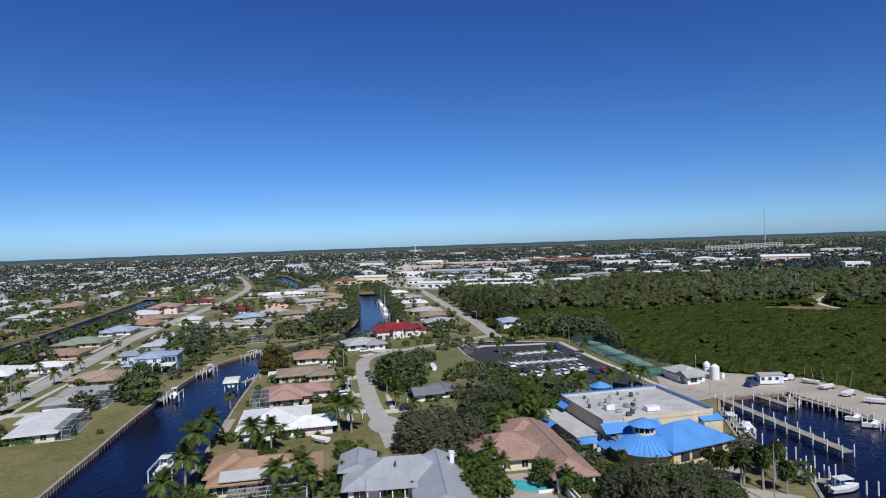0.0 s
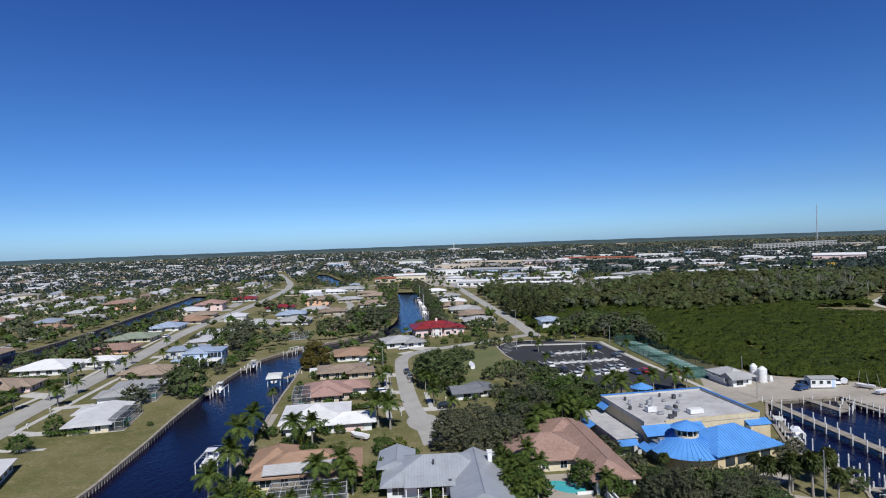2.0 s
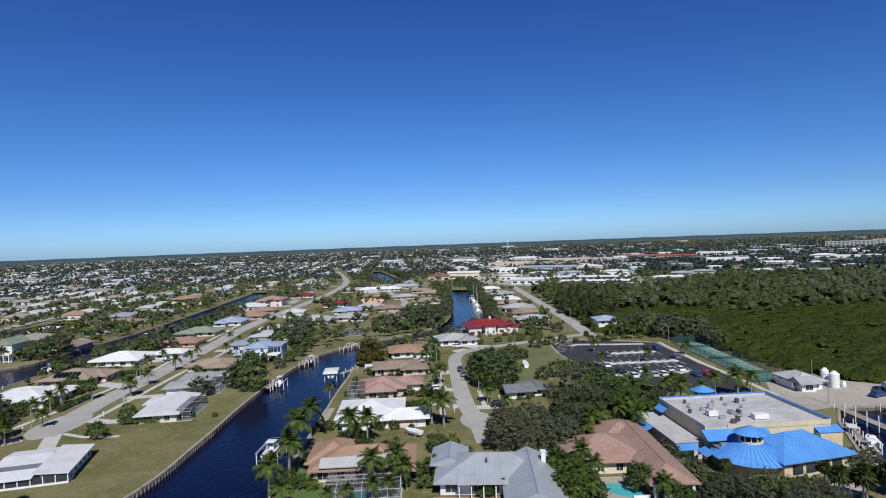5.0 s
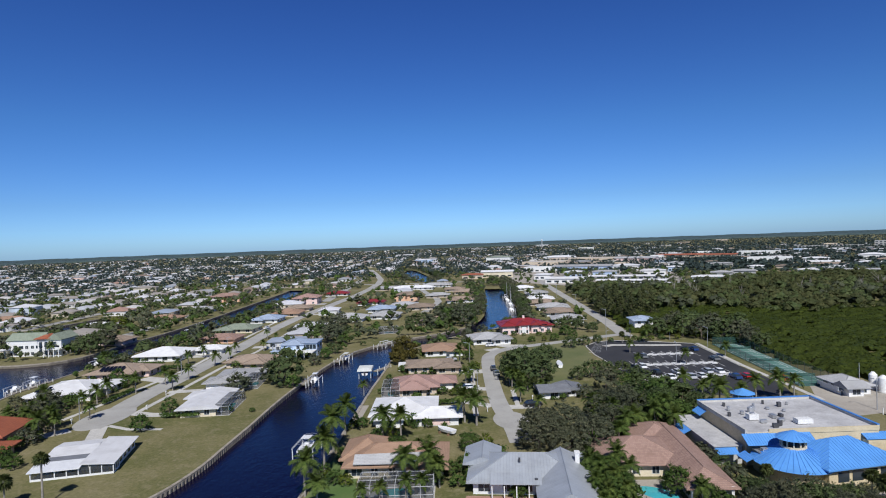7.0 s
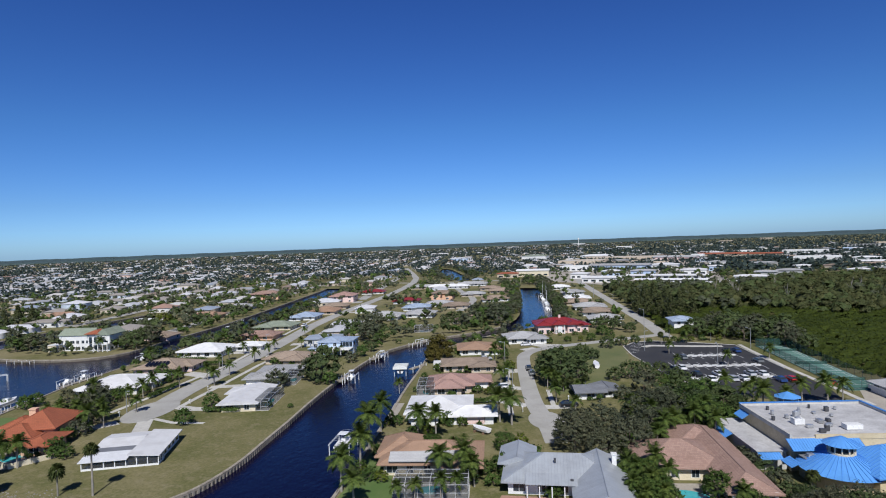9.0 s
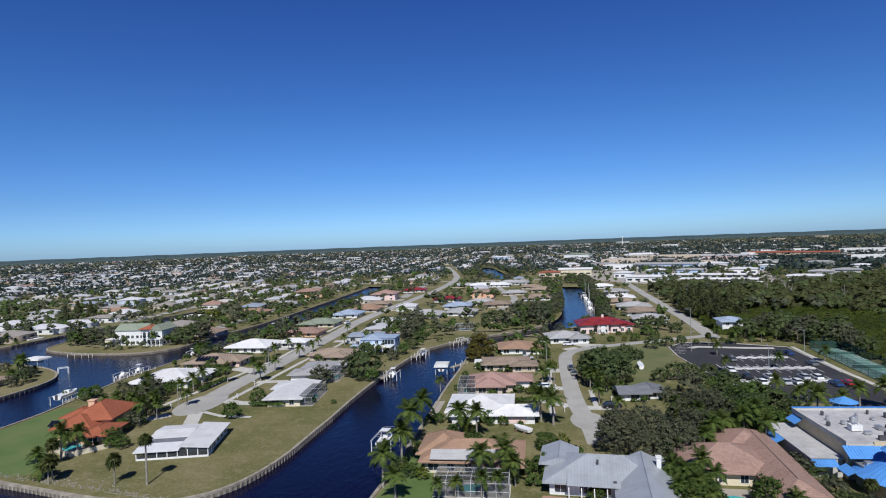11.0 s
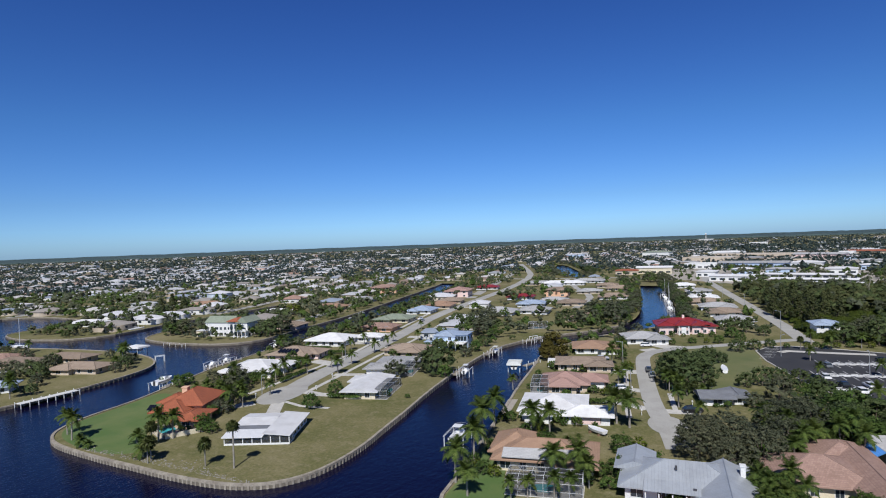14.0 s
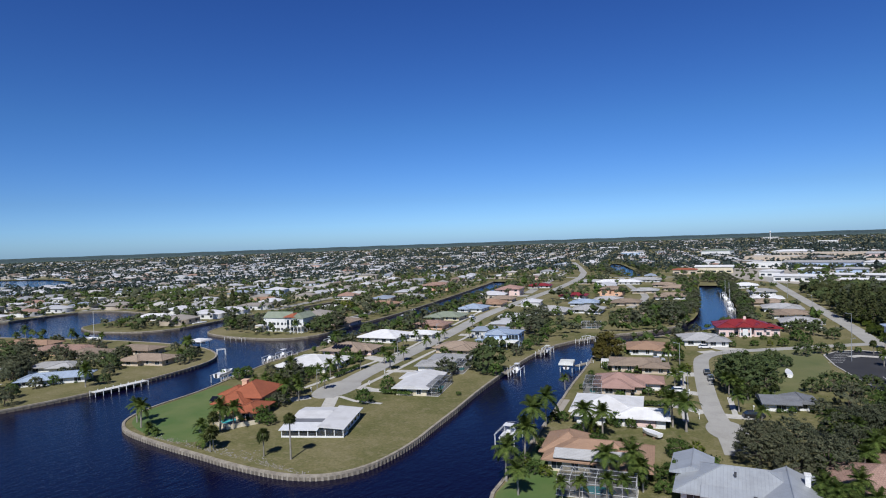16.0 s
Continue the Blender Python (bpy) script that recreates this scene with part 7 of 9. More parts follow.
def wood(name, label, category, x, y, h, r, clumps, per, size, material, cores=True, slim=1.0):
    """Trees in numbers: each a few clumps of leaf clusters on its stem's height."""
    n = len(x)
    a = rng.uniform(0, 2 * math.pi, (n, clumps))
    k = np.sqrt(rng.random((n, clumps))) * 0.62
    c = np.stack([x[:, None] + r[:, None] * k * np.cos(a), y[:, None] + r[:, None] * k * np.sin(a), h[:, None] * (0.80 - 0.45 * k ** 1.5 - 0.22 * rng.random((n, clumps)))], axis=2).reshape(-1, 3)
    rr = np.repeat(r, clumps) * rng.uniform(0.38, 0.6, n * clumps) * slim
    hearts = np.repeat(np.stack([x, y, h * 0.35], axis=1), clumps, axis=0)
    v, f = leaf_quads(c, rr, per, size, rng, 0.85, hearts=hearts)
    if cores:
        v, f = with_cores(v, f, c, rr, rng, hearts, "oct", 0.75, 0.85)
    return stuff(name, label, category, v, f, material)


# woods of the reserve: crowns of several kinds that close over the ground
x, y = rng.uniform(-15, 600, 16000), rng.uniform(300, 570, 16000)
edge = 313 + 10 * np.sin(x / 23.0) + 7 * np.sin(x / 9.0)
ok = inside_many(RESERVE, x, y) & in_view(x, y) & (y > edge) & off_trail(x, y, 6) & (y < 560) & (x < 560)
x, y = x[ok], y[ok]
ok = far_enough(x, y, 5.0)
x, y = x[ok], y[ok]
gx_, gy_ = rng.uniform(180, 330, 500), rng.uniform(270, 400, 500)
ok = inside_many(RESERVE, gx_, gy_) & in_view(gx_, gy_) & (near_line(TRAIL, gx_, gy_) > 7) & (gy_ > 285) & ((gx_ - 178) ** 2 + (gy_ - 292) ** 2 > 26 ** 2)
n0 = len(x)
x, y = np.concatenate([x, gx_[ok][:150]]), np.concatenate([y, gy_[ok][:150]])
n = len(x)
big = rng.choice([0.6, 0.8, 1.0, 1.15, 1.4], n) * rng.uniform(0.9, 1.1, n)
share = np.sin(x / 31.0 + 2 * np.sin(y / 47.0)) * 0.3 + rng.random(n)
kinds = np.where(share < 0.5, 0, np.where(share < 0.88, 1, 2))
kinds[n0:] = np.where(rng.random(n - n0) < 0.7, 2, 0)
for k, (nm, lab, mm) in enumerate((("reserve_woods", "dark mixed woods behind the mangrove", "leaf_wood"), ("reserve_oaks", "green oaks standing among the woods", "leaf_oak"), ("reserve_bare_trees", "grey leaf-shedding trees among the woods", "leaf_grey"))):
    q = kinds == k
    wood(nm, lab, "woods", x[q], y[q], 7.0 * big[q], 4.1 * big[q], 8, 8, 0.38, M[mm], slim=0.8)
# pale dead snags standing above the woods
g = Geo()
for k in range(26):
    bx, by = rng.uniform(60, 300), rng.uniform(345, 440)
    for j in range(4):
        zz = rng.uniform(6, 10)
        g.tube((bx, by, zz - 2), (bx + rng.normal() * 1.6, by + rng.normal() * 1.6, zz + 2.5), 0.16, 0.05, 4)
    g.tube((bx, by, 0), (bx, by, 9.5), 0.25, 0.12, 5)
tagged(g.ob("dead_trees", M["palmbark"]), "pale dead snags above the woods", "dead trees", kind="stuff")

# ------------------------------------------------------------------ commercial blocks beyond the reserve


def block(label, x, y, rz, w, d, h, wallm, roofm, category="commercial building", floors=1):
    e = thing("commercial_building", label, category, x, y, 0, rz, "commercial blocks")
    FOOT.append((x, y, rz, w + 4, d + 4))
    Geo().box(0, 0, 0, h, w, d).ob("wall", M[wallm], e)
    if roofm in ("r_red", "r_orange", "r_pale", "r_white", "r_tan", "r_green", "r_blueish"):
        g = Geo()
        roof_geo(g, 0, 0, w, d, h, "gable" if d < w / 2 else "hip", 9, 0.8, 0.3)
        g.ob("roof", M[roofm], e, uv=True)
    else:
        Geo().box(0, 0, h, h + 0.2, w - 0.4, d - 0.4).ob("roof", M[roofm], e)
        Geo().box(0, -d / 2 + 0.15, h, h + 0.9, w, 0.3).box(0, d / 2 - 0.15, h, h + 0.9, w, 0.3).box(w / 2 - 0.15, 0, h, h + 0.9, 0.3, d - 0.6).box(-w / 2 + 0.15, 0, h, h + 0.9, 0.3, d - 0.6).ob("parapet", M[wallm], e)
    n = max(3, int(w / 6))
    for fl in range(floors):
        for i in range(n):
            xx = -w / 2 + (i + 0.5) * w / n
            Geo().box(xx, -d / 2 - 0.03, fl * h / floors + 0.9, fl * h / floors + 2.5, w / n * 0.6, 0.1).ob("window", M["glass"], e)
    return e


BLOCKS = [  # label, x, y, turn, w, d, height, wall, roof, floors
    ("long white-roofed storage building", 51, 474, -13, 56, 9, 3.0, "greywall", "r_white", 1), ("long white-roofed storage building", 49, 511, -13, 56, 9, 3.0, "greywall", "r_white", 1),
    ("long white-roofed storage building", 50, 562, -13, 68, 10, 3.2, "greywall", "r_white", 1), ("white-roofed workshop by the street", -5, 537, -12, 34, 14, 4.0, "white", "r_white", 1),
    ("low white workshop by the street", -27, 592, -8, 16, 16, 4.5, "white", "r_white", 1), ("pale blue workshop with a white roof", 3, 618, -10, 18, 14, 5.0, "bluewall", "r_white", 1),
    ("long pale blue warehouse", 13, 716, -14, 68, 20, 6, "bluewall", "r_pale", 1), ("white shopping centre with flat roof", -32, 728, -10, 46, 24, 5, "white", "flatroof", 1),
    ("broad white shopping centre", -36, 880, -14, 62, 40, 6, "tan", "flatroof", 1), ("white-roofed store beside the warehouse", 62, 719, -12, 30, 20, 5.5, "white", "r_white", 1),
    ("long pinkish shopping centre with flat roof", 24, 985, -20, 120, 34, 6, "tan", "flatroof", 1), ("pinkish shopping centre with pale roof", 96, 930, -20, 60, 24, 6, "pink", "r_pale", 1),
    ("small white store by the red roofs", 132, 973, -15, 18, 16, 7, "white", "flatroof", 1), ("long red-roofed shopping strip", 172, 1010, -24, 74, 20, 6.0, "tan", "r_orange", 1),
    ("red-roofed shopping strip with tan walls", 222, 972, -24, 50, 18, 6.0, "tan", "r_orange", 1), ("white-roofed storage behind the woods", 88, 473, -13, 14, 9, 3.4, "white", "r_white", 1),
    ("white-roofed workshop behind the woods", 110, 520, -14, 24, 12, 4.2, "white", "r_white", 1), ("grey-roofed hall behind the woods", 130, 560, -14, 17, 14, 5, "greywall", "r_pale", 1),
    ("grey-roofed hall behind the woods", 152, 576, -14, 19, 15, 5, "greywall", "r_pale", 1), ("long white store with a parking court", 240, 795, -22, 48, 20, 7, "white", "flatroof", 1),
    ("white workshop beyond the woods", 184, 651, -16, 16, 12, 4.5, "white", "r_white", 1), ("white-roofed offices beyond the woods", 280, 765, -20, 26, 16, 6, "white", "r_white", 1),
    ("low white offices beyond the woods", 262, 698, -20, 30, 14, 5, "cream", "r_white", 1), ("low white store beyond the woods", 208, 586, -14, 15, 10, 4, "white", "r_white", 1),
    ("low pale store beyond the woods", 226, 604, -14, 17, 10, 4, "cream", "r_pale", 1), ("low pale store beyond the woods", 245, 610, -18, 11, 10, 4.4, "white", "r_white", 1),
    ("long low motel beyond the woods", 244, 570, -16, 24, 9, 4, "cream", "r_pale", 1), ("white pyramid-roofed bank", 358, 808, -20, 26, 20, 7, "white", "r_white", 1),
    ("white store beside the bank", 374, 788, -24, 30, 16, 6, "white", "flatroof", 1), ("low white store among trees", 294, 605, -18, 16, 12, 5, "white", "r_white", 1),
    ("low pale shops among trees", 302, 577, -20, 28, 10, 4.4, "white", "r_pale", 1), ("pink-walled store with a broad white roof", 440, 758, -26, 54, 26, 8, "pink", "r_white", 1),
    ("white two-storey store among trees", 392, 560, -20, 20, 16, 8, "white", "flatroof", 2), ("long white store far off", 680, 1006, -40, 56, 22, 7, "white", "flatroof", 1),
    ("four-storey grey apartment block", 585, 1262, -30, 40, 14, 13, "greywall", "flatroof", 4), ("four-storey grey apartment block", 640, 1285, -30, 40, 14, 13, "greywall", "flatroof", 4),
    ("four-storey grey apartment block", 700, 1320, -30, 40, 14, 14, "greywall", "flatroof", 4), ("four-storey grey apartment block", 755, 1345, -30, 40, 14, 14, "greywall", "flatroof", 4),
    ("long pale apartment block", 470, 1305, -34, 56, 12, 6.5, "greywall", "flatroof", 3), ("long pale apartment block", 520, 1270, -34, 50, 12, 6.5, "greywall", "flatroof", 3),
    ("cream school building", -79, 640, 2, 34, 16, 6, "cream", "r_white", 1), ("white hall with a green roof", -132, 1111, -10, 46, 26, 8, "white", "r_green", 1),
    ("pale blue warehouse far off", -290, 1150, 6, 34, 18, 6, "bluewall", "r_white", 1), ("orange-roofed clubhouse by the lagoon", -103, 618, 8, 22, 14, 4.5, "tan", "r_orange", 1),
    ("white warehouse", -20, 1080, 0, 56, 30, 6, "white", "r_white", 1), ("white store", 300, 1050, -26, 60, 26, 7, "white", "flatroof", 1)]
for label, x, y, rz, w, d, h_, wm, rm, fl in BLOCKS:
    label += " beyond the reserve" if len(label.split()) < 4 else ""
    block(label, x, y, rz, w, d, h_, wm, rm, floors=fl)
TRADE = [(-58, 560), (0, 500), (92, 462), (98, 540), (110, 740), (150, 960), (60, 1040), (-95, 1000)]
slab("commercial_parking", TRADE, 0.025, M["shell"], "pale paved yards and parking between the stores", "parking lot")
pk = random.Random(77)
for k in range(70):     # smaller stores and workshops between them
    for _ in range(30):
        bx, by = pk.uniform(-60, 560), pk.uniform(575, 1180)
        if by > 590 + 0.35 * max(0, bx - 100) and all(abs(bx - q[0]) > q[3] / 2 + 12 or abs(by - q[1]) > q[4] / 2 + 12 for q in FOOT) and abs(bx + 40) > 14:
            break
    else:
        continue
    block("low pale commercial building among trees", bx, by, pk.uniform(-24, -4), pk.uniform(12, 28), pk.uniform(9, 15), pk.uniform(3.5, 5.5), pk.choice(["white", "greywall", "tan", "bluewall"]), pk.choice(["r_white", "r_pale", "flatroof", "r_pale", "r_tan"]))
for k in range(20):
    a = radians(-74 + 112 * k / 19 + 1.5 * math.sin(k * 3.7))
    rr = 1500 + 1500 * pick.random()
    block("distant pale building above the trees", rr * math.sin(a), rr * math.cos(a), pick.uniform(-20, 20), pick.uniform(24, 60), pick.uniform(14, 22), pick.uniform(5, 8), pick.choice(["white", "cream", "white", "tan"]), pick.choice(["r_white", "flatroof", "r_pale"]), floors=2)

block("small bright yellow store beyond the woods", 351, 616, -20, 8.5, 8, 5, "yellowpaint", "flatroof")

# ------------------------------------------------------------------ suburb
TILT = radians(14)
ux, uy = -math.sin(TILT), math.cos(TILT)          # along the streets
vx, vy = math.cos(TILT), math.sin(TILT)
hx, hy, ha = [], [], []
STREETS = []
for col in range(-46, 14):
    v0 = col * 74.0
    cross = 0
    STREETS.append(((v0 * vx - 200 * ux, v0 * vy - 200 * uy), (v0 * vx + 2600 * ux, v0 * vy + 2600 * uy)))
    for row in range(-8, 150):
        for sd in (-1, 1):
            if rng.random() < 0.05:
                continue
            u0 = row * 22.0 + rng.uniform(-2.0, 2.0)
            vv = v0 + sd * (17.5 + rng.uniform(-1.5, 1.5))
            hx.append(vv * vx + u0 * ux)
            hy.append(vv * vy + u0 * uy)
            ha.append(TILT + (rng.random() < 0.5) * math.pi / 2)
hx, hy, ha = np.array(hx), np.array(hy), np.array(ha)
dist = np.hypot(hx, hy)
town = in_view(hx, hy) & (dist > 200) & (dist < 3500) & (hy > 60) & open_ground(hx, hy, 12, 13, 11.0) & ~inside_many(RESERVE, hx, hy) & ~((hx > -95) & (hy < 700)) & ~((hx > -60) & (hy < 1150) & (hx < 500))
town &= rng.random(len(hx)) < np.clip(1.2 - dist / 1750, 0.10, 1.0) * np.where((hx > -60) & (dist > 1150), 0.3, 1.0)


def grove_at(x, y):
    """Above nought where the suburb has a stand of trees in place of homes."""
    return np.sin(x / 53.0 + 2.1 * np.sin(y / 71.0)) + np.sin(y / 44.0 + 1.7 * np.sin(x / 93.0)) - 1.1


town &= (grove_at(hx, hy) < 0) | (rng.random(len(hx)) < 0.3)
hx, hy, ha = hx[town], hy[town], ha[town]
n = len(hx)
w, d = rng.uniform(13.5, 20.5, n), rng.uniform(9.5, 14, n)
eave = rng.uniform(2.5, 3.1, n) + (rng.random(n) < 0.04) * 2.8
c, s = np.cos(ha), np.sin(ha)


def placed(lx, ly, z):
    return np.stack([hx + lx * c - ly * s, hy + lx * s + ly * c, z], axis=1)


o = 0.6
W2, D2 = w / 2 + o, d / 2 + o
run = np.maximum(W2 - D2, 0.3)
top = eave + D2 * rng.uniform(0.18, 0.36, n)
rv = np.stack([placed(-W2, -D2, eave), placed(W2, -D2, eave), placed(W2, D2, eave), placed(-W2, D2, eave), placed(-run, 0 * run, top), placed(run, 0 * run, top)], axis=1).reshape(-1, 3)
rf = (np.array([(0, 1, 5), (0, 5, 4), (2, 3, 4), (2, 4, 5), (1, 2, 5), (3, 0, 4)])[None] + 6 * np.arange(n)[:, None, None]).reshape(-1, 3)
ROOF_STOPS = [(0.0, (0.68, 0.68, 0.70)), (0.20, (0.52, 0.53, 0.55)), (0.46, (0.36, 0.37, 0.39)), (0.60, (0.36, 0.325, 0.285)), (0.73, (0.27, 0.20, 0.155)), (0.79, (0.40, 0.25, 0.19)), (0.83, (0.60, 0.58, 0.55)), (0.95, (0.32, 0.37, 0.45))]
stuff("town_roofs", "roofs of the suburb in white, grey and tan", "roofs", rv, rf, per_island("town_roofing", ROOF_STOPS))
w2, d2 = w / 2, d / 2
zero = np.zeros(n)
wv = np.stack([placed(-w2, -d2, zero), placed(w2, -d2, zero), placed(w2, d2, zero), placed(-w2, d2, zero), placed(-w2, -d2, eave), placed(w2, -d2, eave), placed(w2, d2, eave), placed(-w2, d2, eave)], axis=1).reshape(-1, 3)
wf = (np.array([(0, 1, 5, 4), (1, 2, 6, 5), (2, 3, 7, 6), (3, 0, 4, 7)])[None] + 8 * np.arange(n)[:, None, None]).reshape(-1, 4)
stuff("town_walls", "pale walls of the suburb's houses", "walls", wv, wf, per_island("town_walling", [(0.0, (0.72, 0.72, 0.70)), (0.4, (0.62, 0.55, 0.43)), (0.6, (0.50, 0.42, 0.33)), (0.75, (0.70, 0.50, 0.42)), (0.85, (0.55, 0.62, 0.70))], 0.85))
# dark windows and doors on those walls
win = []
for sgn in (-1, 1):
    for k in (-0.32, 0.02, 0.33):
        lx, ly = w * k, sgn * (d2 + 0.04)
        win.append(np.stack([placed(lx - 0.9, ly, zero + 0.9), placed(lx + 0.9, ly, zero + 0.9), placed(lx + 0.9, ly, zero + 2.15), placed(lx - 0.9, ly, zero + 2.15)], axis=1).reshape(-1, 3))
win = np.concatenate(win)
stuff("town_windows", "dark windows of the suburb's houses", "windows", win, np.arange(len(win)).reshape(-1, 4), M["glass"])
# streets and driveways
sv, sf = [], []
for (ax, ay), (bx, by) in STREETS:
    m = 240
    px_ = ax + (bx - ax) * (np.arange(m) + 0.5) / m
    py_ = ay + (by - ay) * (np.arange(m) + 0.5) / m
    ok = in_view(px_, py_) & (np.hypot(px_, py_) > 330) & open_ground(px_, py_, 8, 9) & ~inside_many(RESERVE, px_, py_) & ~((px_ > -95) & (py_ < 700)) & ~((px_ > -60) & (py_ < 1150) & (px_ < 500))
    half = np.hypot(bx - ax, by - ay) / m / 2 + 0.3
    for qx, qy in zip(px_[ok], py_[ok]):
        k = len(sv)
        sv += [(qx + a * 3.6 * vx + b * half * ux, qy + a * 3.6 * vy + b * half * uy, 0.05) for a, b in ((-1, -1), (1, -1), (1, 1), (-1, 1))]
        sf.append((k, k + 1, k + 2, k + 3))
stuff("town_streets", "pale streets of the suburb", "streets", np.array(sv), np.array(sf), M["road"])
k = rng.random(n) < 0.7
dvx, dvy = hx[k], hy[k]
dv = np.stack([np.stack([dvx + a * 2.6 * ux + b * vx, dvy + a * 2.6 * uy + b * vy, np.full(len(dvx), 0.035)], axis=1) for a, b in ((-1, -14), (1, -14), (1, 14), (-1, 14))], axis=1).reshape(-1, 3)
stuff("town_driveways", "light concrete driveways of the suburb", "driveways", dv, np.arange(len(dv)).reshape(-1, 4), M["concrete"])

# trees of the suburb, thinner with distance


def scatter(n, r0, r1, gap, homes=2.0, shore=4, road=7):
    b = np.radians(rng.uniform(-75, 43, n))
    r = np.exp(rng.uniform(math.log(r0), math.log(r1), n))
    x, y = r * np.sin(b), r * np.cos(b)
    ok = (y > 60) & open_ground(x, y, shore, road, homes) & ~inside_many(RESERVE, x, y)
    x, y = x[ok], y[ok]
    return x, y


def clear_of_homes(x, y, gap):
    keep = np.ones(len(x), bool)
    for i in range(0, len(x), 400):
        dx = x[i:i + 400, None] - hx[None]
        dy = y[i:i + 400, None] - hy[None]
        keep[i:i + 400] = (dx * dx + dy * dy).min(axis=1) > gap * gap
    return x[keep], y[keep]


x, y = clear_of_homes(*scatter(13000, 205, 720, 4, 1.5, 7, 8), 7.6)
ok = ~((y < 480) & (near_line(POINT_ROAD, x, y) < np.where(rng.random(len(x)) < 0.25, 11, 21))) & ~((x > -40) & (y < 260)) & ~inside_many(LOT, x, y) & ~((y < 158) & (x > -330)) & ((np.hypot(x, y) > 330) | (rng.random(len(x)) < 0.5)) & (~((x > -150) & (x < 0) & (y < 640)) | (rng.random(len(x)) < 0.28))
x, y = x[ok], y[ok]
small = rng.random(len(x)) < 0.35
size = np.where(small, rng.uniform(0.28, 0.45, len(x)), rng.uniform(0.5, 0.9, len(x))) * np.where((grove_at(x, y) > 0) & (np.hypot(x, y) > 300), 1.35, 1.0)
third = rng.choice([0, 0, 1, 2, 2], len(x))
for k, (nm, mm) in enumerate((("suburb_trees", "leaf_oak"), ("suburb_shade_trees", "leaf_lush"), ("suburb_bare_trees", "leaf_grey"))):
    q = third == k
    wood(nm, "mixed garden trees of the suburb", "trees", x[q], y[q], 8.6 * size[q], 4.2 * size[q], 4, 9, 0.42, M[mm])
# bushes and small trees along the canal banks
bx_, by_ = [], []
for line in (INNER_BANK, WEST_BANK, VILLA_BANK[:-14], FAR_BANK[:-2], EAST_BANK[14:], ISLE_BANK[3:9]):
    for (ax, ay), (bx, by) in zip(line, line[1:]):
        l = math.hypot(bx - ax, by - ay)
        for k in range(int(l / 1.9) + 1):
            u, o = rng.random(), rng.choice([-1, 1]) * rng.uniform(2.2, 7.0)
            bx_.append(ax + (bx - ax) * u - (by - ay) / l * o)
            by_.append(ay + (by - ay) * u + (bx - ax) / l * o)
x, y = np.array(bx_), np.array(by_)
ok = open_ground(x, y, 1.8, 7, 1.5) & (np.hypot(x, y) > 205) & (rng.random(len(x)) < 0.62) & ~((np.abs(x + 212) < 26) & (y > 170) & (y < 199))
x, y = clear_of_homes(x[ok], y[ok], 7.0)
size = rng.choice([0.22, 0.3, 0.42, 0.6, 0.75], len(x))
for k, (nm, mm) in enumerate((("bank_shrubs", "leaf_lush"), ("bank_trees", "leaf_oak"))):
    wood(nm, "bushes and small trees along the seawalls", "trees", x[k::2], y[k::2], 8.0 * size[k::2], 4.4 * size[k::2], 4, 10, 0.36, M[mm])
# from here outward the trees wear foliage with haze painted into its colour
x, y = clear_of_homes(*scatter(14000, 680, 1600, 4, 1.5, 4, 7), 6.2)
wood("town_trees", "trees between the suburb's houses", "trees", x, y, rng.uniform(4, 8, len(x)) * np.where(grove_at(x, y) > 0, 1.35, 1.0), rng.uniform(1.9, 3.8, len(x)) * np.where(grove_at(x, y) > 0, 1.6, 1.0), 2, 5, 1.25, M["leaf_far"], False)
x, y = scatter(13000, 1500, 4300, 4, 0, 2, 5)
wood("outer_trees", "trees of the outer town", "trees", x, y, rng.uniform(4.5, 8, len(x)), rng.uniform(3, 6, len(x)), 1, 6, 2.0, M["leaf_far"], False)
# closed canopy of the far woods, its crowns merging with distance; haze is in its leaf colour
rad, turn = np.concatenate([[3700.0], np.linspace(3706, 4990, 48)]), np.radians(np.linspace(-80, 48, 420))
pr, pa = np.meshgrid(rad, turn, indexing="ij")
pz = 7.0 + np.clip((pr - 3700) / 112, 0, 12) + rng.uniform(-1.4, 1.4, pr.shape) + 1.2 * np.sin(pa * 90 + 2 * np.sin(pr / 170))
pz[0] = 0.0
cv = np.stack([pr * np.sin(pa), pr * np.cos(pa), pz], axis=2).reshape(-1, 3)
ci = np.arange(len(cv)).reshape(pr.shape)
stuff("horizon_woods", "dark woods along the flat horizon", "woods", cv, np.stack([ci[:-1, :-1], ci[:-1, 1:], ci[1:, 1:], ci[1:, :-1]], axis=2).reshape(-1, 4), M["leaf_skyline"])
x, y = scatter(16000, 620, 3400, 4, 1.5, 4, 7)
ok = ((x > -40) | (np.hypot(x, y) > 1500)) & ~(inside_many(TRADE, x, y) & (rng.random(len(x)) < 0.85))
x, y = x[ok], y[ok]
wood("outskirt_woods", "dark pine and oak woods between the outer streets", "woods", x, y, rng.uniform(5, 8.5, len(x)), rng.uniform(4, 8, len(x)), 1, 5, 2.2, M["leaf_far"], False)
# skyline crowns share the leaf colour that has the haze painted in
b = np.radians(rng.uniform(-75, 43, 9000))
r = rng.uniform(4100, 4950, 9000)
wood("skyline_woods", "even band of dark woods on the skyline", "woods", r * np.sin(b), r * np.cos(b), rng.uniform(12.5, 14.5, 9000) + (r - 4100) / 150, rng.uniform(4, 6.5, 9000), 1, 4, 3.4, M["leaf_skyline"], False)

# ------------------------------------------------------------------ marina, docks and boats


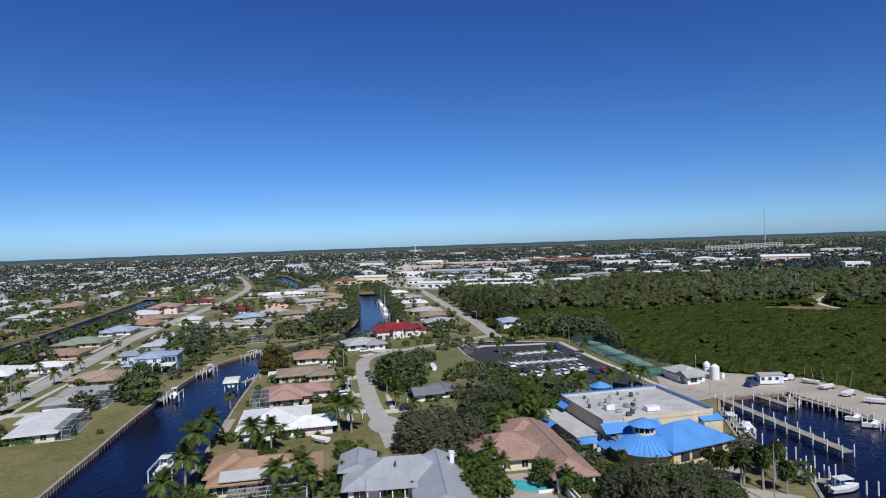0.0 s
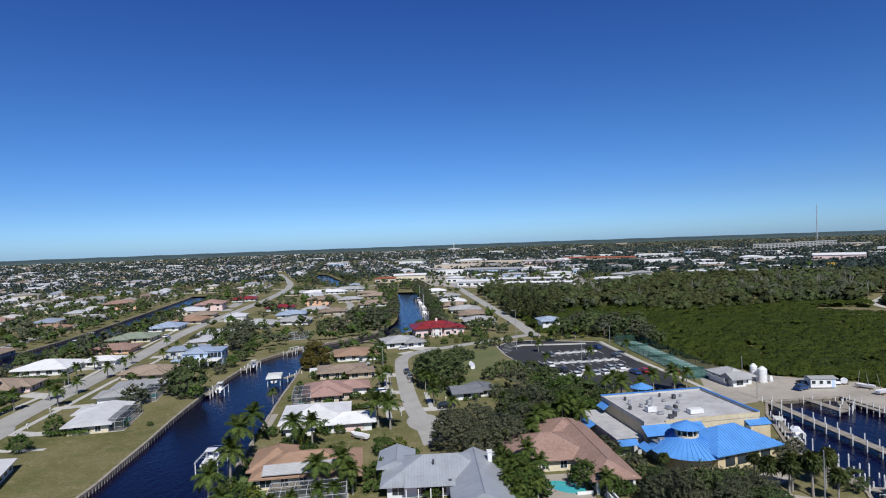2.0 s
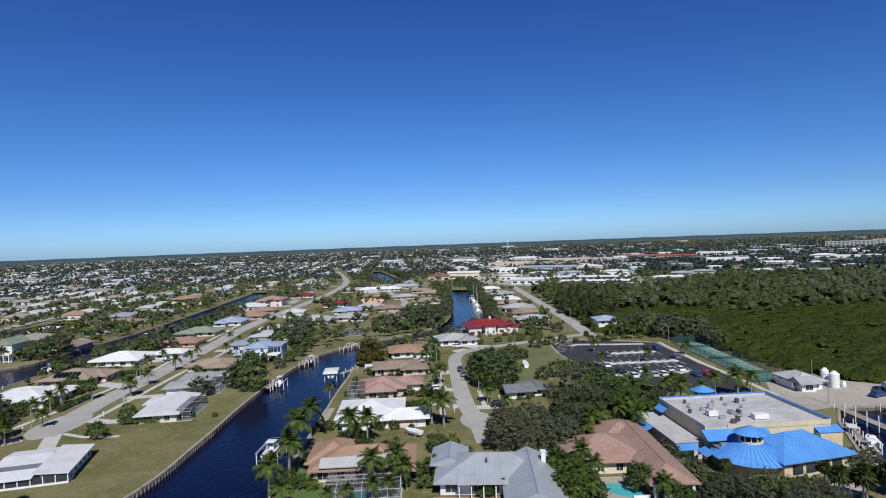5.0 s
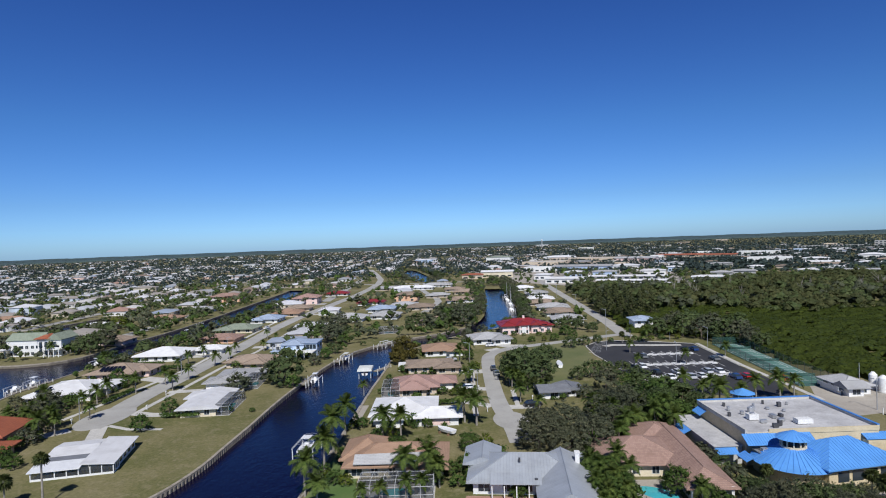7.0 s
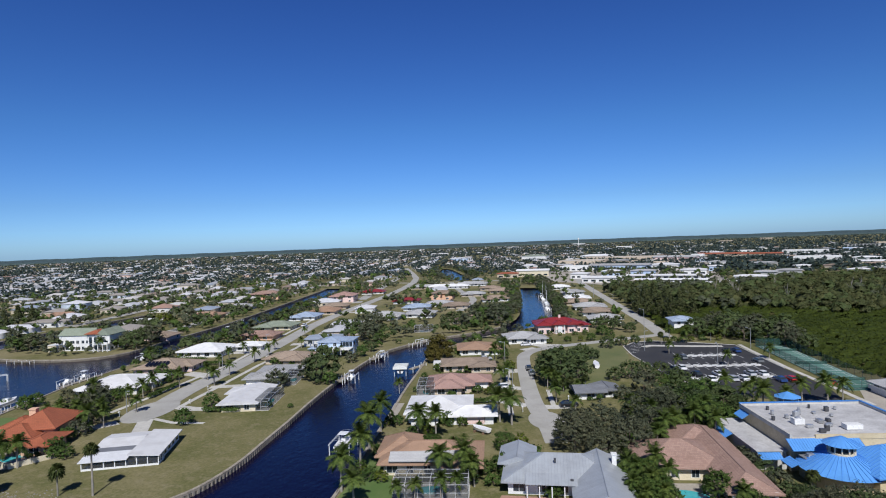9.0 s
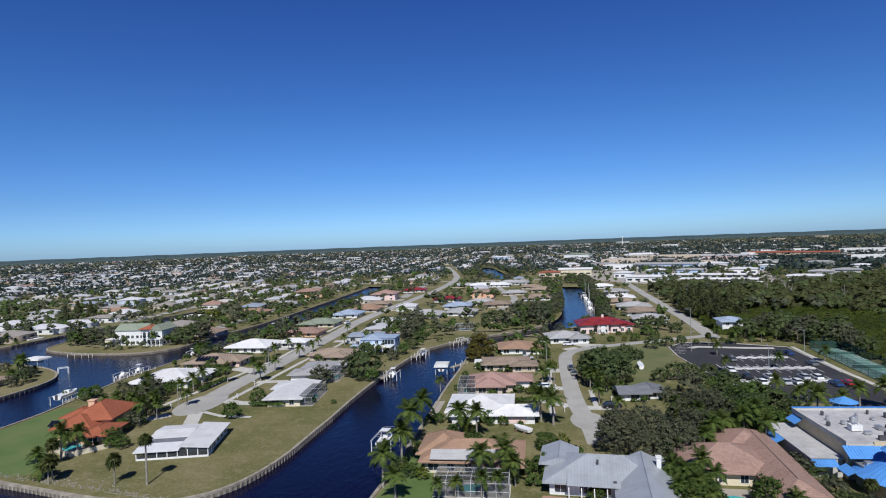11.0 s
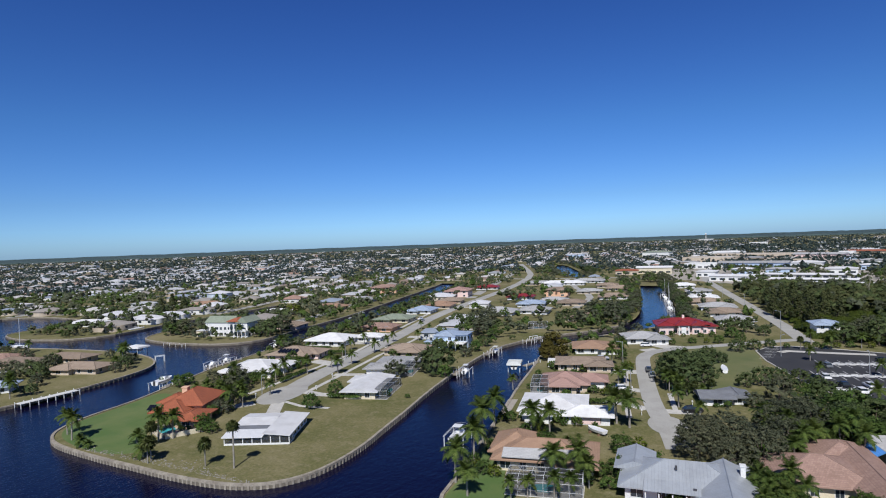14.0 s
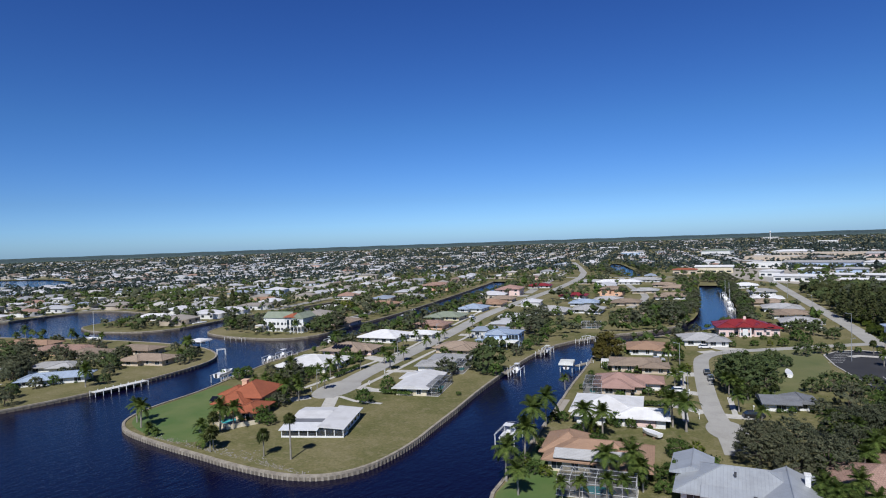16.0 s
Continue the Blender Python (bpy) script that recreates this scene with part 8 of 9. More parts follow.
def dock(name, label, pts, width, z=0.25, posts=3.2, tall=0.9, postm="piling", deckm="wood"):
    """A plank deck along a line with piles on both sides."""
    e = thing(name, label, "dock", 0, 0)
    left, right = ribbon(pts, width)
    fr = Geo()
    for i in range(len(pts) - 1):
        q = [left[i], right[i], right[i + 1], left[i + 1]]
        area = sum(a[0] * b[1] - b[0] * a[1] for a, b in zip(q, q[1:] + q[:1]))
        fr.prism(q if area > 0 else q[::-1], z - 0.3, z - 0.06)
    fr.ob("beam", M["seawall_face"], e)
    shared = {}
    for (ax, ay), (bx, by) in zip(pts, pts[1:]):
        l = math.hypot(bx - ax, by - ay)
        ang = math.degrees(math.atan2(by - ay, bx - ax))
        n = max(2, int(l / 0.5))
        me = Geo().box(0, 0, z - 0.06, z, l / n - 0.03, width + 0.1).mesh("plank", M[deckm])
        for i in range(n):
            o = new("plank", me)
            o.parent = e
            k = (i + 0.5) / n
            o.matrix_local = pose(ax + (bx - ax) * k, ay + (by - ay) * k, 0, 0, 0, ang)
        m = max(1, int(l / posts))
        pm = Geo().tube((0, 0, WATER_Z - 1.0), (0, 0, z + tall), 0.115, n=8).mesh("post", M[postm])
        for i in range(m + 1):
            k = i / m
            for sgn in (-1, 1):
                o = new("post", pm)
                o.parent = e
                nx, ny = -(by - ay) / l * sgn * (width / 2 + 0.2), (bx - ax) / l * sgn * (width / 2 + 0.2)
                o.matrix_local = pose(ax + (bx - ax) * k + nx, ay + (by - ay) * k + ny, 0)
    return e


dock("pier", "long weathered plank pier with white piles", [(65.8, 142.2), (71.2, 104.8)], 2.0, 0.25, 3.4, 1.15)
dock("finger_pier", "short plank pier with a broad head", [(75.5, 143.2), (78.0, 133.4)], 2.0, 0.2, 4.5, 0.9)
dock("dock_head", "broad floating dock head beside the pier", [(79.6, 135.4), (82.0, 141.5)], 1.8, 0.15, 5.0, 0.8)
dock("quay_dock", "plank dock along the boatyard quay", [(83.2, 141.5), (86.2, 129.5), (88.6, 118.5)], 1.3, 0.22, 3.0, 1.2)
dock("brown_dock", "small reddish-brown landing stage", [(55.6, 99.8), (59.2, 101.2)], 2.4, 0.2, 2.4, 0.9)
dock("shore_dock", "pale plank walk along the garden shore", [(57.4, 98.0), (57.8, 93.5), (60.4, 92.8)], 1.6, 0.22, 3.0, 1.0)
dock("restaurant_dock", "narrow dock in front of the restaurant terrace", [(62.2, 131), (57.2, 112.5)], 1.3, 0.22, 2.6, 0.9)
PILES = [(61.1, 109.1), (60.2, 104.9), (61.8, 104.8), (61.0, 100.5), (62.4, 100.4), (61.5, 96.5), (61.7, 95.6), (63.3, 96.4), (59.2, 96.3), (63.6, 89.7), (65.2, 89.4), (85.5, 132.1), (84.3, 127.3), (86.0, 124.4), (60.4, 115.7), (60.1, 112.7), (82, 137), (80.8, 139), (86.8, 118.0), (85.2, 121.0)]
pm = Geo().tube((0, 0, -2.2), (0, 0, 1.25), 0.125, n=8).cone(0, 0, 1.25, 1.4, 0.13, 0.04, 8).mesh("mooring_pile", M["piling"])
for x, y in PILES:
    o = tagged(new("mooring_pile", pm), "white mooring pile standing in the water", "mooring pile", "mooring piles")
    o.matrix_world = pose(x, y, 0)


def hull(L, B, H):
    g = Geo()
    st = []
    for i in range(9):
        k = i / 8
        half = B / 2 * (1 - max(0.0, (k - 0.45) / 0.55) ** 2.2) * (0.92 + 0.08 * min(1, k * 3))
        sheer = H * (1 + 0.28 * k * k)
        st.append([(-L / 2 + L * k, -half, sheer), (-L / 2 + L * k * 0.985, -half * 0.72, 0.1 * H + 0.32 * H * max(0, k - 0.6)), (-L / 2 + L * k * 0.97, 0, -0.12 * H + 0.55 * H * max(0, k - 0.62)),
                   (-L / 2 + L * k * 0.985, half * 0.72, 0.1 * H + 0.32 * H * max(0, k - 0.6)), (-L / 2 + L * k, half, sheer)])
    for a, b in zip(st, st[1:]):
        for j in range(4):
            g.face(a[j], b[j], b[j + 1], a[j + 1])
        g.face((a[0][0], a[0][1] * 0.9, a[0][2] - 0.06), (a[4][0], a[4][1] * 0.9, a[4][2] - 0.06), (b[4][0], b[4][1] * 0.9, b[4][2] - 0.06), (b[0][0], b[0][1] * 0.9, b[0][2] - 0.06))
        for j, sgn in ((0, 1), (4, 1)):
            g.face(a[j], (a[j][0], a[j][1] * 0.9, a[j][2] - 0.06), (b[j][0], b[j][1] * 0.9, b[j][2] - 0.06), b[j])
    g.face(*st[0])
    return g


def boat(label, x, y, z, rz, L=7.0, B=2.4, top="cabin", hullm="fibre"):
    e = thing("boat", label, "boat", x, y, z, rz, "boats")
    H = 0.95 * L / 7
    hull(L, B, H).ob("hull", M[hullm], e)
    if top == "cabin":
        Geo().hexa([(-0.5, -B * 0.3, H), (L * 0.27, -B * 0.24, H * 1.15), (L * 0.27, B * 0.24, H * 1.15), (-0.5, B * 0.3, H)], [(-0.3, -B * 0.26, H + 0.75), (L * 0.12, -B * 0.2, H + 0.7), (L * 0.12, B * 0.2, H + 0.7), (-0.3, B * 0.26, H + 0.75)]).ob("cabin", M["fibre"], e)
        Geo().hexa([(L * 0.14, -B * 0.21, H + 0.25), (L * 0.24, -B * 0.2, H + 0.25), (L * 0.24, B * 0.2, H + 0.25), (L * 0.14, B * 0.21, H + 0.25)], [(L * 0.115, -B * 0.205, H + 0.72), (L * 0.13, -B * 0.2, H + 0.72), (L * 0.13, B * 0.2, H + 0.72), (L * 0.115, B * 0.205, H + 0.72)]).ob("windscreen", M["glass"], e)
    elif top == "ttop":
        Geo().box(0, 0, H - 0.1, H + 0.65, 0.9, 0.8).ob("console", M["fibre"], e)
        Geo().box(0, 0, H + 1.65, H + 1.75, 2.0, B * 0.75).ob("hard_top", M["fibre"], e)
        g = Geo()
        for sx_, sy_ in ((-0.6, -0.6), (0.6, -0.6), (0.6, 0.6), (-0.6, 0.6)):
            g.tube((sx_, sy_, H - 0.1), (sx_, sy_, H + 1.66), 0.035, n=5)
        g.ob("top_frame", M["alu"], e)
    elif top == "bimini":
        Geo().box(-0.3, 0, H + 1.3, H + 1.38, 2.6, B * 0.85).ob("canvas_top", M["awning"], e)
        g = Geo()
        for sx_, sy_ in ((-1.4, -0.9), (0.8, -0.9), (0.8, 0.9), (-1.4, 0.9)):
            g.tube((sx_, sy_ * B / 2.4, H - 0.1), (sx_, sy_ * B / 2.4, H + 1.32), 0.03, n=5)
        g.ob("top_frame", M["alu"], e)
    elif top == "mast":
        Geo().tube((L * 0.08, 0, H * 0.9), (L * 0.08, 0, H + L * 1.25), 0.09, 0.06, 6).ob("mast", M["alu"], e)
        Geo().tube((L * 0.08, 0, H + 0.9), (-L * 0.38, 0, H + 0.95), 0.06, n=6).ob("boom", M["alu"], e)
        Geo().hexa([(-L * 0.15, -B * 0.25, H), (L * 0.22, -B * 0.2, H), (L * 0.22, B * 0.2, H), (-L * 0.15, B * 0.25, H)], [(-L * 0.13, -B * 0.22, H + 0.4), (L * 0.18, -B * 0.16, H + 0.35), (L * 0.18, B * 0.16, H + 0.35), (-L * 0.13, B * 0.22, H + 0.4)]).ob("cabin", M["fibre"], e)
    if top in ("ttop", "bimini", "cabin"):
        Geo().box(-L / 2 - 0.2, 0, 0.1, H + 0.35, 0.45, 0.5).ob("outboard", M["darkmetal"], e)
    return e


def trailer_blocks(x, y, rz, w=1.8, d=4.0):
    e = thing("boat_stand", "low wooden stand carrying a boat", "boat stand", x, y, 0, rz, "boat stands")
    for sgn in (-1, 1):
        Geo().box(sgn * d * 0.3, 0, 0, 0.42, 0.25, w).ob("block", M["brownwood"], e)


for x, y, rz, L, B, top in [(86.8, 124.5, 172, 5.2, 2.0, "cabin"), (87.4, 120.0, 175, 5.6, 2.0, "cabin"), (61.2, 91.2, 10, 5.4, 2.1, "bimini"), (61.8, 121.5, 78, 5.6, 2.1, "cabin"), (60.4, 125.8, 78, 5.0, 2.0, "bimini"), (59.3, 117.0, 78, 4.6, 1.9, "ttop")]:
    boat("white motor boat moored in the basin", x, y, WATER_Z + 0.12, rz, L, B, top)
for x, y, rz, L, B, top in [(94.3, 152.6, 140, 4.2, 1.6, "none"), (95.2, 147.0, 20, 4.4, 1.6, "none"), (96.0, 140.4, 30, 4.6, 1.7, "none"), (97.2, 133.2, 160, 5.0, 1.8, "none"), (92.5, 158.0, 60, 4, 1.6, "none"), (98.4, 126.6, 30, 5.0, 1.8, "none")]:
    boat("white boat laid up on the shell yard", x, y, 0.48, rz, L, B, top)
    trailer_blocks(x, y, rz)
boat("white sailing boat hull laid up on the grass", -4.4, 187.5, 0.15, 97, 6.8, 1.75, "none")
# masts and spars stacked against the mangrove
for k in range(5):
    o = tagged(Geo().tube((0, 0, 0), (0.8, 0.5, 3.8 + k * 0.3), 0.07, 0.05, 6).ob("spar", M["wood"]), "bare wooden spar leaning by the boatyard edge", "spar", "spars")
    o.matrix_world = pose(94.0 + k * 1.2, 155 - k * 2.6, 0, 0, 0, k * 70)


def boat_lift(label, x, y, rz, roof=None, L=7.0, W=3.6, with_boat=True, top="ttop", hoops=False):
    """Four piles with beams; a canopy or bare hoops above, a boat in the sling."""
    e = thing("boat_lift", label, "boat lift", x, y, 0, rz, "boat lifts")
    hgt = 2.0 if roof else 1.5
    for sx_ in (-1, 1):
        for sy_ in (-1, 1):
            Geo().tube((sx_ * L * 0.38, sy_ * W / 2, WATER_Z - 1.2), (sx_ * L * 0.38, sy_ * W / 2, hgt), 0.11, n=8).ob("post", M["piling"], e)
    for sy_ in (-1, 1):
        Geo().box(0, sy_ * W / 2, 1.3, 1.5, L * 0.84, 0.16).ob("beam", M["alu"], e)
    if roof:
        g = Geo()
        g.hexa([(-L * 0.52, -W * 0.62, hgt - 0.5), (L * 0.52, -W * 0.62, hgt - 0.5), (L * 0.52, W * 0.62, hgt - 0.5), (-L * 0.52, W * 0.62, hgt - 0.5)], [(-L * 0.5, -W * 0.6, hgt), (L * 0.5, -W * 0.6, hgt), (L * 0.5, W * 0.6, hgt), (-L * 0.5, W * 0.6, hgt)])
        roof_geo(g, 0, 0, L * 0.95, W * 1.15, hgt + 0.005, "hip", 12, 0.1, 0.06)
        g.ob("canopy", M[roof], e, "stretched canvas canopy")
    if hoops:
        for k in range(6):
            g = Geo()
            xx = -L * 0.4 + L * 0.16 * k
            last = None
            for j in range(7):
                a = math.pi * j / 6
                p = (xx, W / 2 * math.cos(a), 1.6 + 0.8 * math.sin(a))
                if last:
                    g.tube(last, p, 0.035, n=5)
                last = p
            g.ob("hoop", M["galv"], e, "bent metal tube")
    if with_boat:
        boat("white motor boat hung in its lift", x, y, 0.7 if L > 9 else 0.1, rz, L * 0.85, W * 0.62, top)
    return e


boat_lift("boat house canopy on piles in the canal", -63.6, 173.2, 104, "awning", 6.6, 3.6, True, "cabin")
boat_lift("boat lift with bare white canopy hoops", -52.0, 107.0, 98, None, 8.0, 4.0, True, "ttop", True)
boat_lift("open boat lift with white piles on the canal", -75.6, 162.5, 100, None, 6.0, 3.2, True, "ttop")
boat_lift("open boat lift with white piles on the canal", -79.0, 196, 95, None, 6.0, 3.0, True, "bimini")
boat_lift("open boat lift with white piles on the canal", -73, 224, 60, None, 5.5, 3.0, False)
boat_lift("tall open boat lift beside the villa lawn", -156.8, 119.0, 106, None, 9.6, 4.6, True, "cabin")
boat_lift("open boat lift behind the white house", -164.5, 144.5, 106, None, 6.5, 3.6, True, "cabin")
boat_lift("open boat lift behind the white house", -165.8, 152, 106, None, 6.5, 3.6, True, "ttop")
boat_lift("open boat lift with white piles", -170, 182, 100, None, 6.2, 3.4, True, "ttop")
boat_lift("white-roofed boat house on piles", -222, 157, 8, "r_white", 7.5, 5.0, True, "cabin")
boat_lift("open boat lift at the end of the isle", -195, 147, 60, None, 4, 2.0, False)
boat_lift("open boat lift on the side canal", -33, 330, 100, None, 7, 3.4, True, "cabin")
boat_lift("open boat lift on the side canal", -36, 352, 100, None, 7, 3.4, True, "ttop")
boat_lift("open boat lift on the side canal", -40, 380, 100, None, 7, 3.4, True, "cabin")
boat("white sailing boat moored on the side canal", -37.5, 366, WATER_Z + 0.12, 100, 9, 3.0, "mast")
boat("white sailing boat moored on the side canal", -34.5, 340, WATER_Z + 0.12, 100, 8, 2.8, "mast")
boat("white sailing boat moored on the side canal", -42.5, 393, WATER_Z + 0.12, 100, 9, 3.0, "mast")
boat_lift("open boat lift on the side canal", -45, 405, 100, None, 7, 3.4, True, "ttop")
dock("jetty", "small plank jetty at the garden seawall", [(-61.6, 176.5), (-59.4, 183.5)], 1.6, 0.22, 3.0, 0.7)
dock("jetty", "small plank jetty on the canal bank", [(-77.6, 158), (-78.6, 166)], 1.6, 0.22, 2.6, 0.7)
dock("jetty", "small plank jetty on the canal bank", [(-80.2, 190), (-80.4, 200)], 1.6, 0.22, 2.6, 0.7)
dock("jetty", "small plank jetty on the canal bank", [(-76, 219), (-70, 231)], 1.6, 0.22, 2.6, 0.7)
dock("jetty", "white plank jetty along the isle seawall", [(-176.2, 88.5), (-176.2, 104.5)], 2.6, 0.42, 2.2, 0.3, deckm="piling")
dock("jetty", "small plank jetty behind the villa", [(-153.5, 116), (-156.5, 126)], 1.4, 0.22, 3.0, 0.7)
dock("jetty", "plank jetty behind the white house", [(-162, 140), (-164, 156)], 1.6, 0.22, 3.0, 0.8)
dock("jetty", "low dark jetty below the cream villa", [(-226, 173.5), (-215, 174)], 1.5, 0.1, 3.5, 0.3)
boat("white sailing yacht with a tall mast", -288, 146.5, WATER_Z + 0.15, 15, 10, 3.2, "mast")
boat("white sailing boat at the spit", -286, 203, WATER_Z + 0.15, 80, 8, 2.8, "mast")
boat("white motor boat moored at the far bank", -371, 236, WATER_Z + 0.12, 20, 8, 2.8, "cabin")
boat("blue-covered motor boat on the far canal", -186, 256, WATER_Z + 0.12, 100, 7, 2.5, "bimini", "bluecover")
boat("white motor boat on the far canal", -199, 285, WATER_Z + 0.12, 100, 7, 2.5, "cabin")
boat("white motor boat on a trailer under the palms", -26.6, 119.8, 0.5, 150, 4.6, 1.9, "none")
trailer_blocks(-26.6, 119.8, 150)

# ------------------------------------------------------------------ cars


def car_parts(paint):
    b = Geo()
    for x0, x1, z0, z1, w in ((-2.2, 2.2, 0.32, 0.78, 1.78), (-2.1, 2.05, 0.78, 0.92, 1.66)):
        b.hexa([(x0, -w / 2, z0), (x1, -w / 2, z0), (x1, w / 2, z0), (x0, w / 2, z0)], [(x0 + 0.06, -w / 2 + 0.04, z1), (x1 - 0.1, -w / 2 + 0.04, z1), (x1 - 0.1, w / 2 - 0.04, z1), (x0 + 0.06, w / 2 - 0.04, z1)])
    b.hexa([(-1.35, -0.66, 1.36), (0.45, -0.66, 1.36), (0.45, 0.66, 1.36), (-1.35, 0.66, 1.36)], [(-1.25, -0.6, 1.45), (0.35, -0.6, 1.45), (0.35, 0.6, 1.45), (-1.25, 0.6, 1.45)])
    cabin = Geo().hexa([(-1.85, -0.78, 0.92), (1.05, -0.78, 0.92), (1.05, 0.78, 0.92), (-1.85, 0.78, 0.92)], [(-1.35, -0.66, 1.36), (0.45, -0.66, 1.36), (0.45, 0.66, 1.36), (-1.35, 0.66, 1.36)])
    return b.mesh("body", paint), cabin.mesh("glasshouse", M["glass"])


wheel = Geo().tube((0, -0.11, 0), (0, 0.11, 0), 0.33, n=12).mesh("wheel", M["rubber"])
rim = Geo().tube((0, -0.12, 0), (0, 0.12, 0), 0.19, n=8).mesh("rim", M["galv"])
lampm = Geo().box(0, 0, -0.07, 0.07, 0.06, 0.32).mesh("headlight", M["glass"])
CARS = {k: car_parts(p) for k, p in CAR_PAINT.items()}


def car(colour, x, y, rz, z=0.06, label=""):
    e = thing("car", label or "%s saloon car parked on the asphalt" % colour, "car", x, y, z, rz, "parked cars")
    for nm, me in zip(("body", "glasshouse"), CARS[colour]):
        o = new(nm, me)
        o.parent = e
    for sx_ in (-1.35, 1.4):
        for sy_ in (-0.8, 0.8):
            o = new("wheel", wheel)
            o.parent = e
            o.location = (sx_, sy_, 0.33)
            r_ = new("rim", rim)
            r_.parent = o
    for sy_ in (-0.6, 0.6):
        o = new("headlight", lampm)
        o.parent = e
        o.location = (2.15, sy_, 0.66)


for colour, x, y, rz in [("black", 37.6, 213.6, 105), ("blue", 40.4, 214.6, 105), ("grey", 22.4, 201.6, 105), ("white", 40.6, 180.4, 105), ("red", 46.2, 174.6, 105), ("white", 26.2, 172.2, 105), ("silver", 31.8, 173.4, 105), ("white", 34.6, 174.2, 105),
                         ("blue", 43.4, 173.8, 105), ("white", 29.0, 178.6, 105), ("silver", 37.5, 180.2, 105), ("black", 23.3, 177.4, 105), ("grey", 43.5, 198.6, 105), ("white", 20.2, 186.0, 105)]:
    car(colour, x, y, rz)
car("red", 54.6, 172.5, 100)
for colour, x, y, rz, lab in [("black", -9.8, 141.8, 20, "dark car parked at the street's end"), ("black", -24.4, 180.5, 102, "dark car parked under the oaks"), ("grey", -22.6, 174, 102, "dark grey car parked under the oaks"), ("silver", -40.6, 193.5, 20, "silver car parked in a driveway"),
                              ("white", -30.5, 221, 20, "white car parked before the garage"), ("white", -28.6, 156.5, 200, "white car parked in a driveway"),
                              ("silver", -146, 262, 100, "silver car parked beside the street"), ("white", -150, 268, 100, "white car parked beside the street"), ("black", -207.5, 82.5, 60, "black car parked by the canal house"),
                              ("grey", -36.5, 179.5, 20, "grey car parked in a driveway"), ("blue", 79.0, 152.5, 30, "blue car parked on the shell yard"), ("black", 81.2, 156.4, 80, "dark car parked on the shell yard"), ("white", 90.2, 158.4, 80, "white car parked on the shell yard")]:
    car(colour, x, y, rz, 0.06, lab)

# ------------------------------------------------------------------ poles, mailboxes, fences and stones


def pole(label, x, y, hgt, arm=0.0, rz=0.0, name="street_lamp"):
    e = thing(name, label, "pole", x, y, 0, rz, "poles")
    Geo().tube((0, 0, 0), (0, 0, hgt), 0.11, 0.07, 8).ob("shaft", M["galv"], e)
    if arm:
        Geo().tube((0, 0, hgt - 0.3), (arm, 0, hgt), 0.05, n=6).ob("arm", M["galv"], e)
        Geo().box(arm, 0, hgt - 0.08, hgt + 0.06, 0.7, 0.28).ob("lamp_head", M["galv"], e)


for x, y, hh, a, rz in [(47.2, 85.6, 9, 0, 0), (11.5, 214.6, 7, 1.2, 40), (31.0, 191.0, 7, 1.2, 100), (46.5, 222, 7, 1.2, 150), (65.0, 145.4, 7, 1.0, 200), (71.6, 169.0, 5.5, 0, 0), (-24.5, 150, 7, 1.5, 190), (-33.4, 190, 7, 1.5, 200), (14, 262, 9, 1.6, 190), (2, 330, 9, 1.6, 190),
                        (-10, 400, 9, 1.6, 190), (-118.5, 120.5, 5.5, 0.8, 0), (-125, 168, 5.5, 1.2, 0), (-135, 210, 5.5, 1.2, 0)]:
    pole("slim concrete pole beside the street" if a else "bare slim pole by the water", x, y, hh, a, rz)
for x, y in [(-117.6, 117.2), (-107.2, 130), (-112, 143.5), (-20.0, 136), (-25.2, 156), (-10.2, 147), (-15.8, 160)]:
    e = thing("mailbox", "white mailbox on a post by the street", "mailbox", x, y, 0, 10, "mailboxes")
    Geo().box(0, 0, 0, 1.0, 0.12, 0.12).ob("post", M["white"], e)
    Geo().box(0, 0, 1.0, 1.3, 0.3, 0.55).ob("box", M["white"], e)
# lattice mast and water tower on the skyline
e = thing("radio_mast", "slender lattice radio mast on the skyline", "radio mast", 1200, 2190)
g = Geo()
for k in range(3):
    a = 2 * math.pi * k / 3
    g.tube((2.2 * math.cos(a), 2.2 * math.sin(a), 0), (1.4 * math.cos(a), 1.4 * math.sin(a), 130), 0.5, 0.35, 4)
g.ob("leg", M["galv"], e)
g = Geo()
for j in range(26):
    for k in range(3):
        a, b = 2 * math.pi * k / 3, 2 * math.pi * (k + 1) / 3
        r0 = 2.2 - 0.8 * j / 26
        g.tube((r0 * math.cos(a), r0 * math.sin(a), j * 5), (r0 * math.cos(b), r0 * math.sin(b), j * 5 + 5), 0.22, n=4)
g.ob("lattice", M["galv"], e)
e = thing("water_tower", "white water tower far above the trees", "water tower", -118, 2497)
Geo().cone(0, 0, 0, 30, 1.4, 1.2, 12).ob("stem", M["white"], e)
Geo().cone(0, 0, 30, 32, 1.4, 2.8, 16).cone(0, 0, 32, 35, 2.8, 2.8, 16).cone(0, 0, 35, 36.5, 2.8, 0.8, 16).ob("tank", M["white"], e)
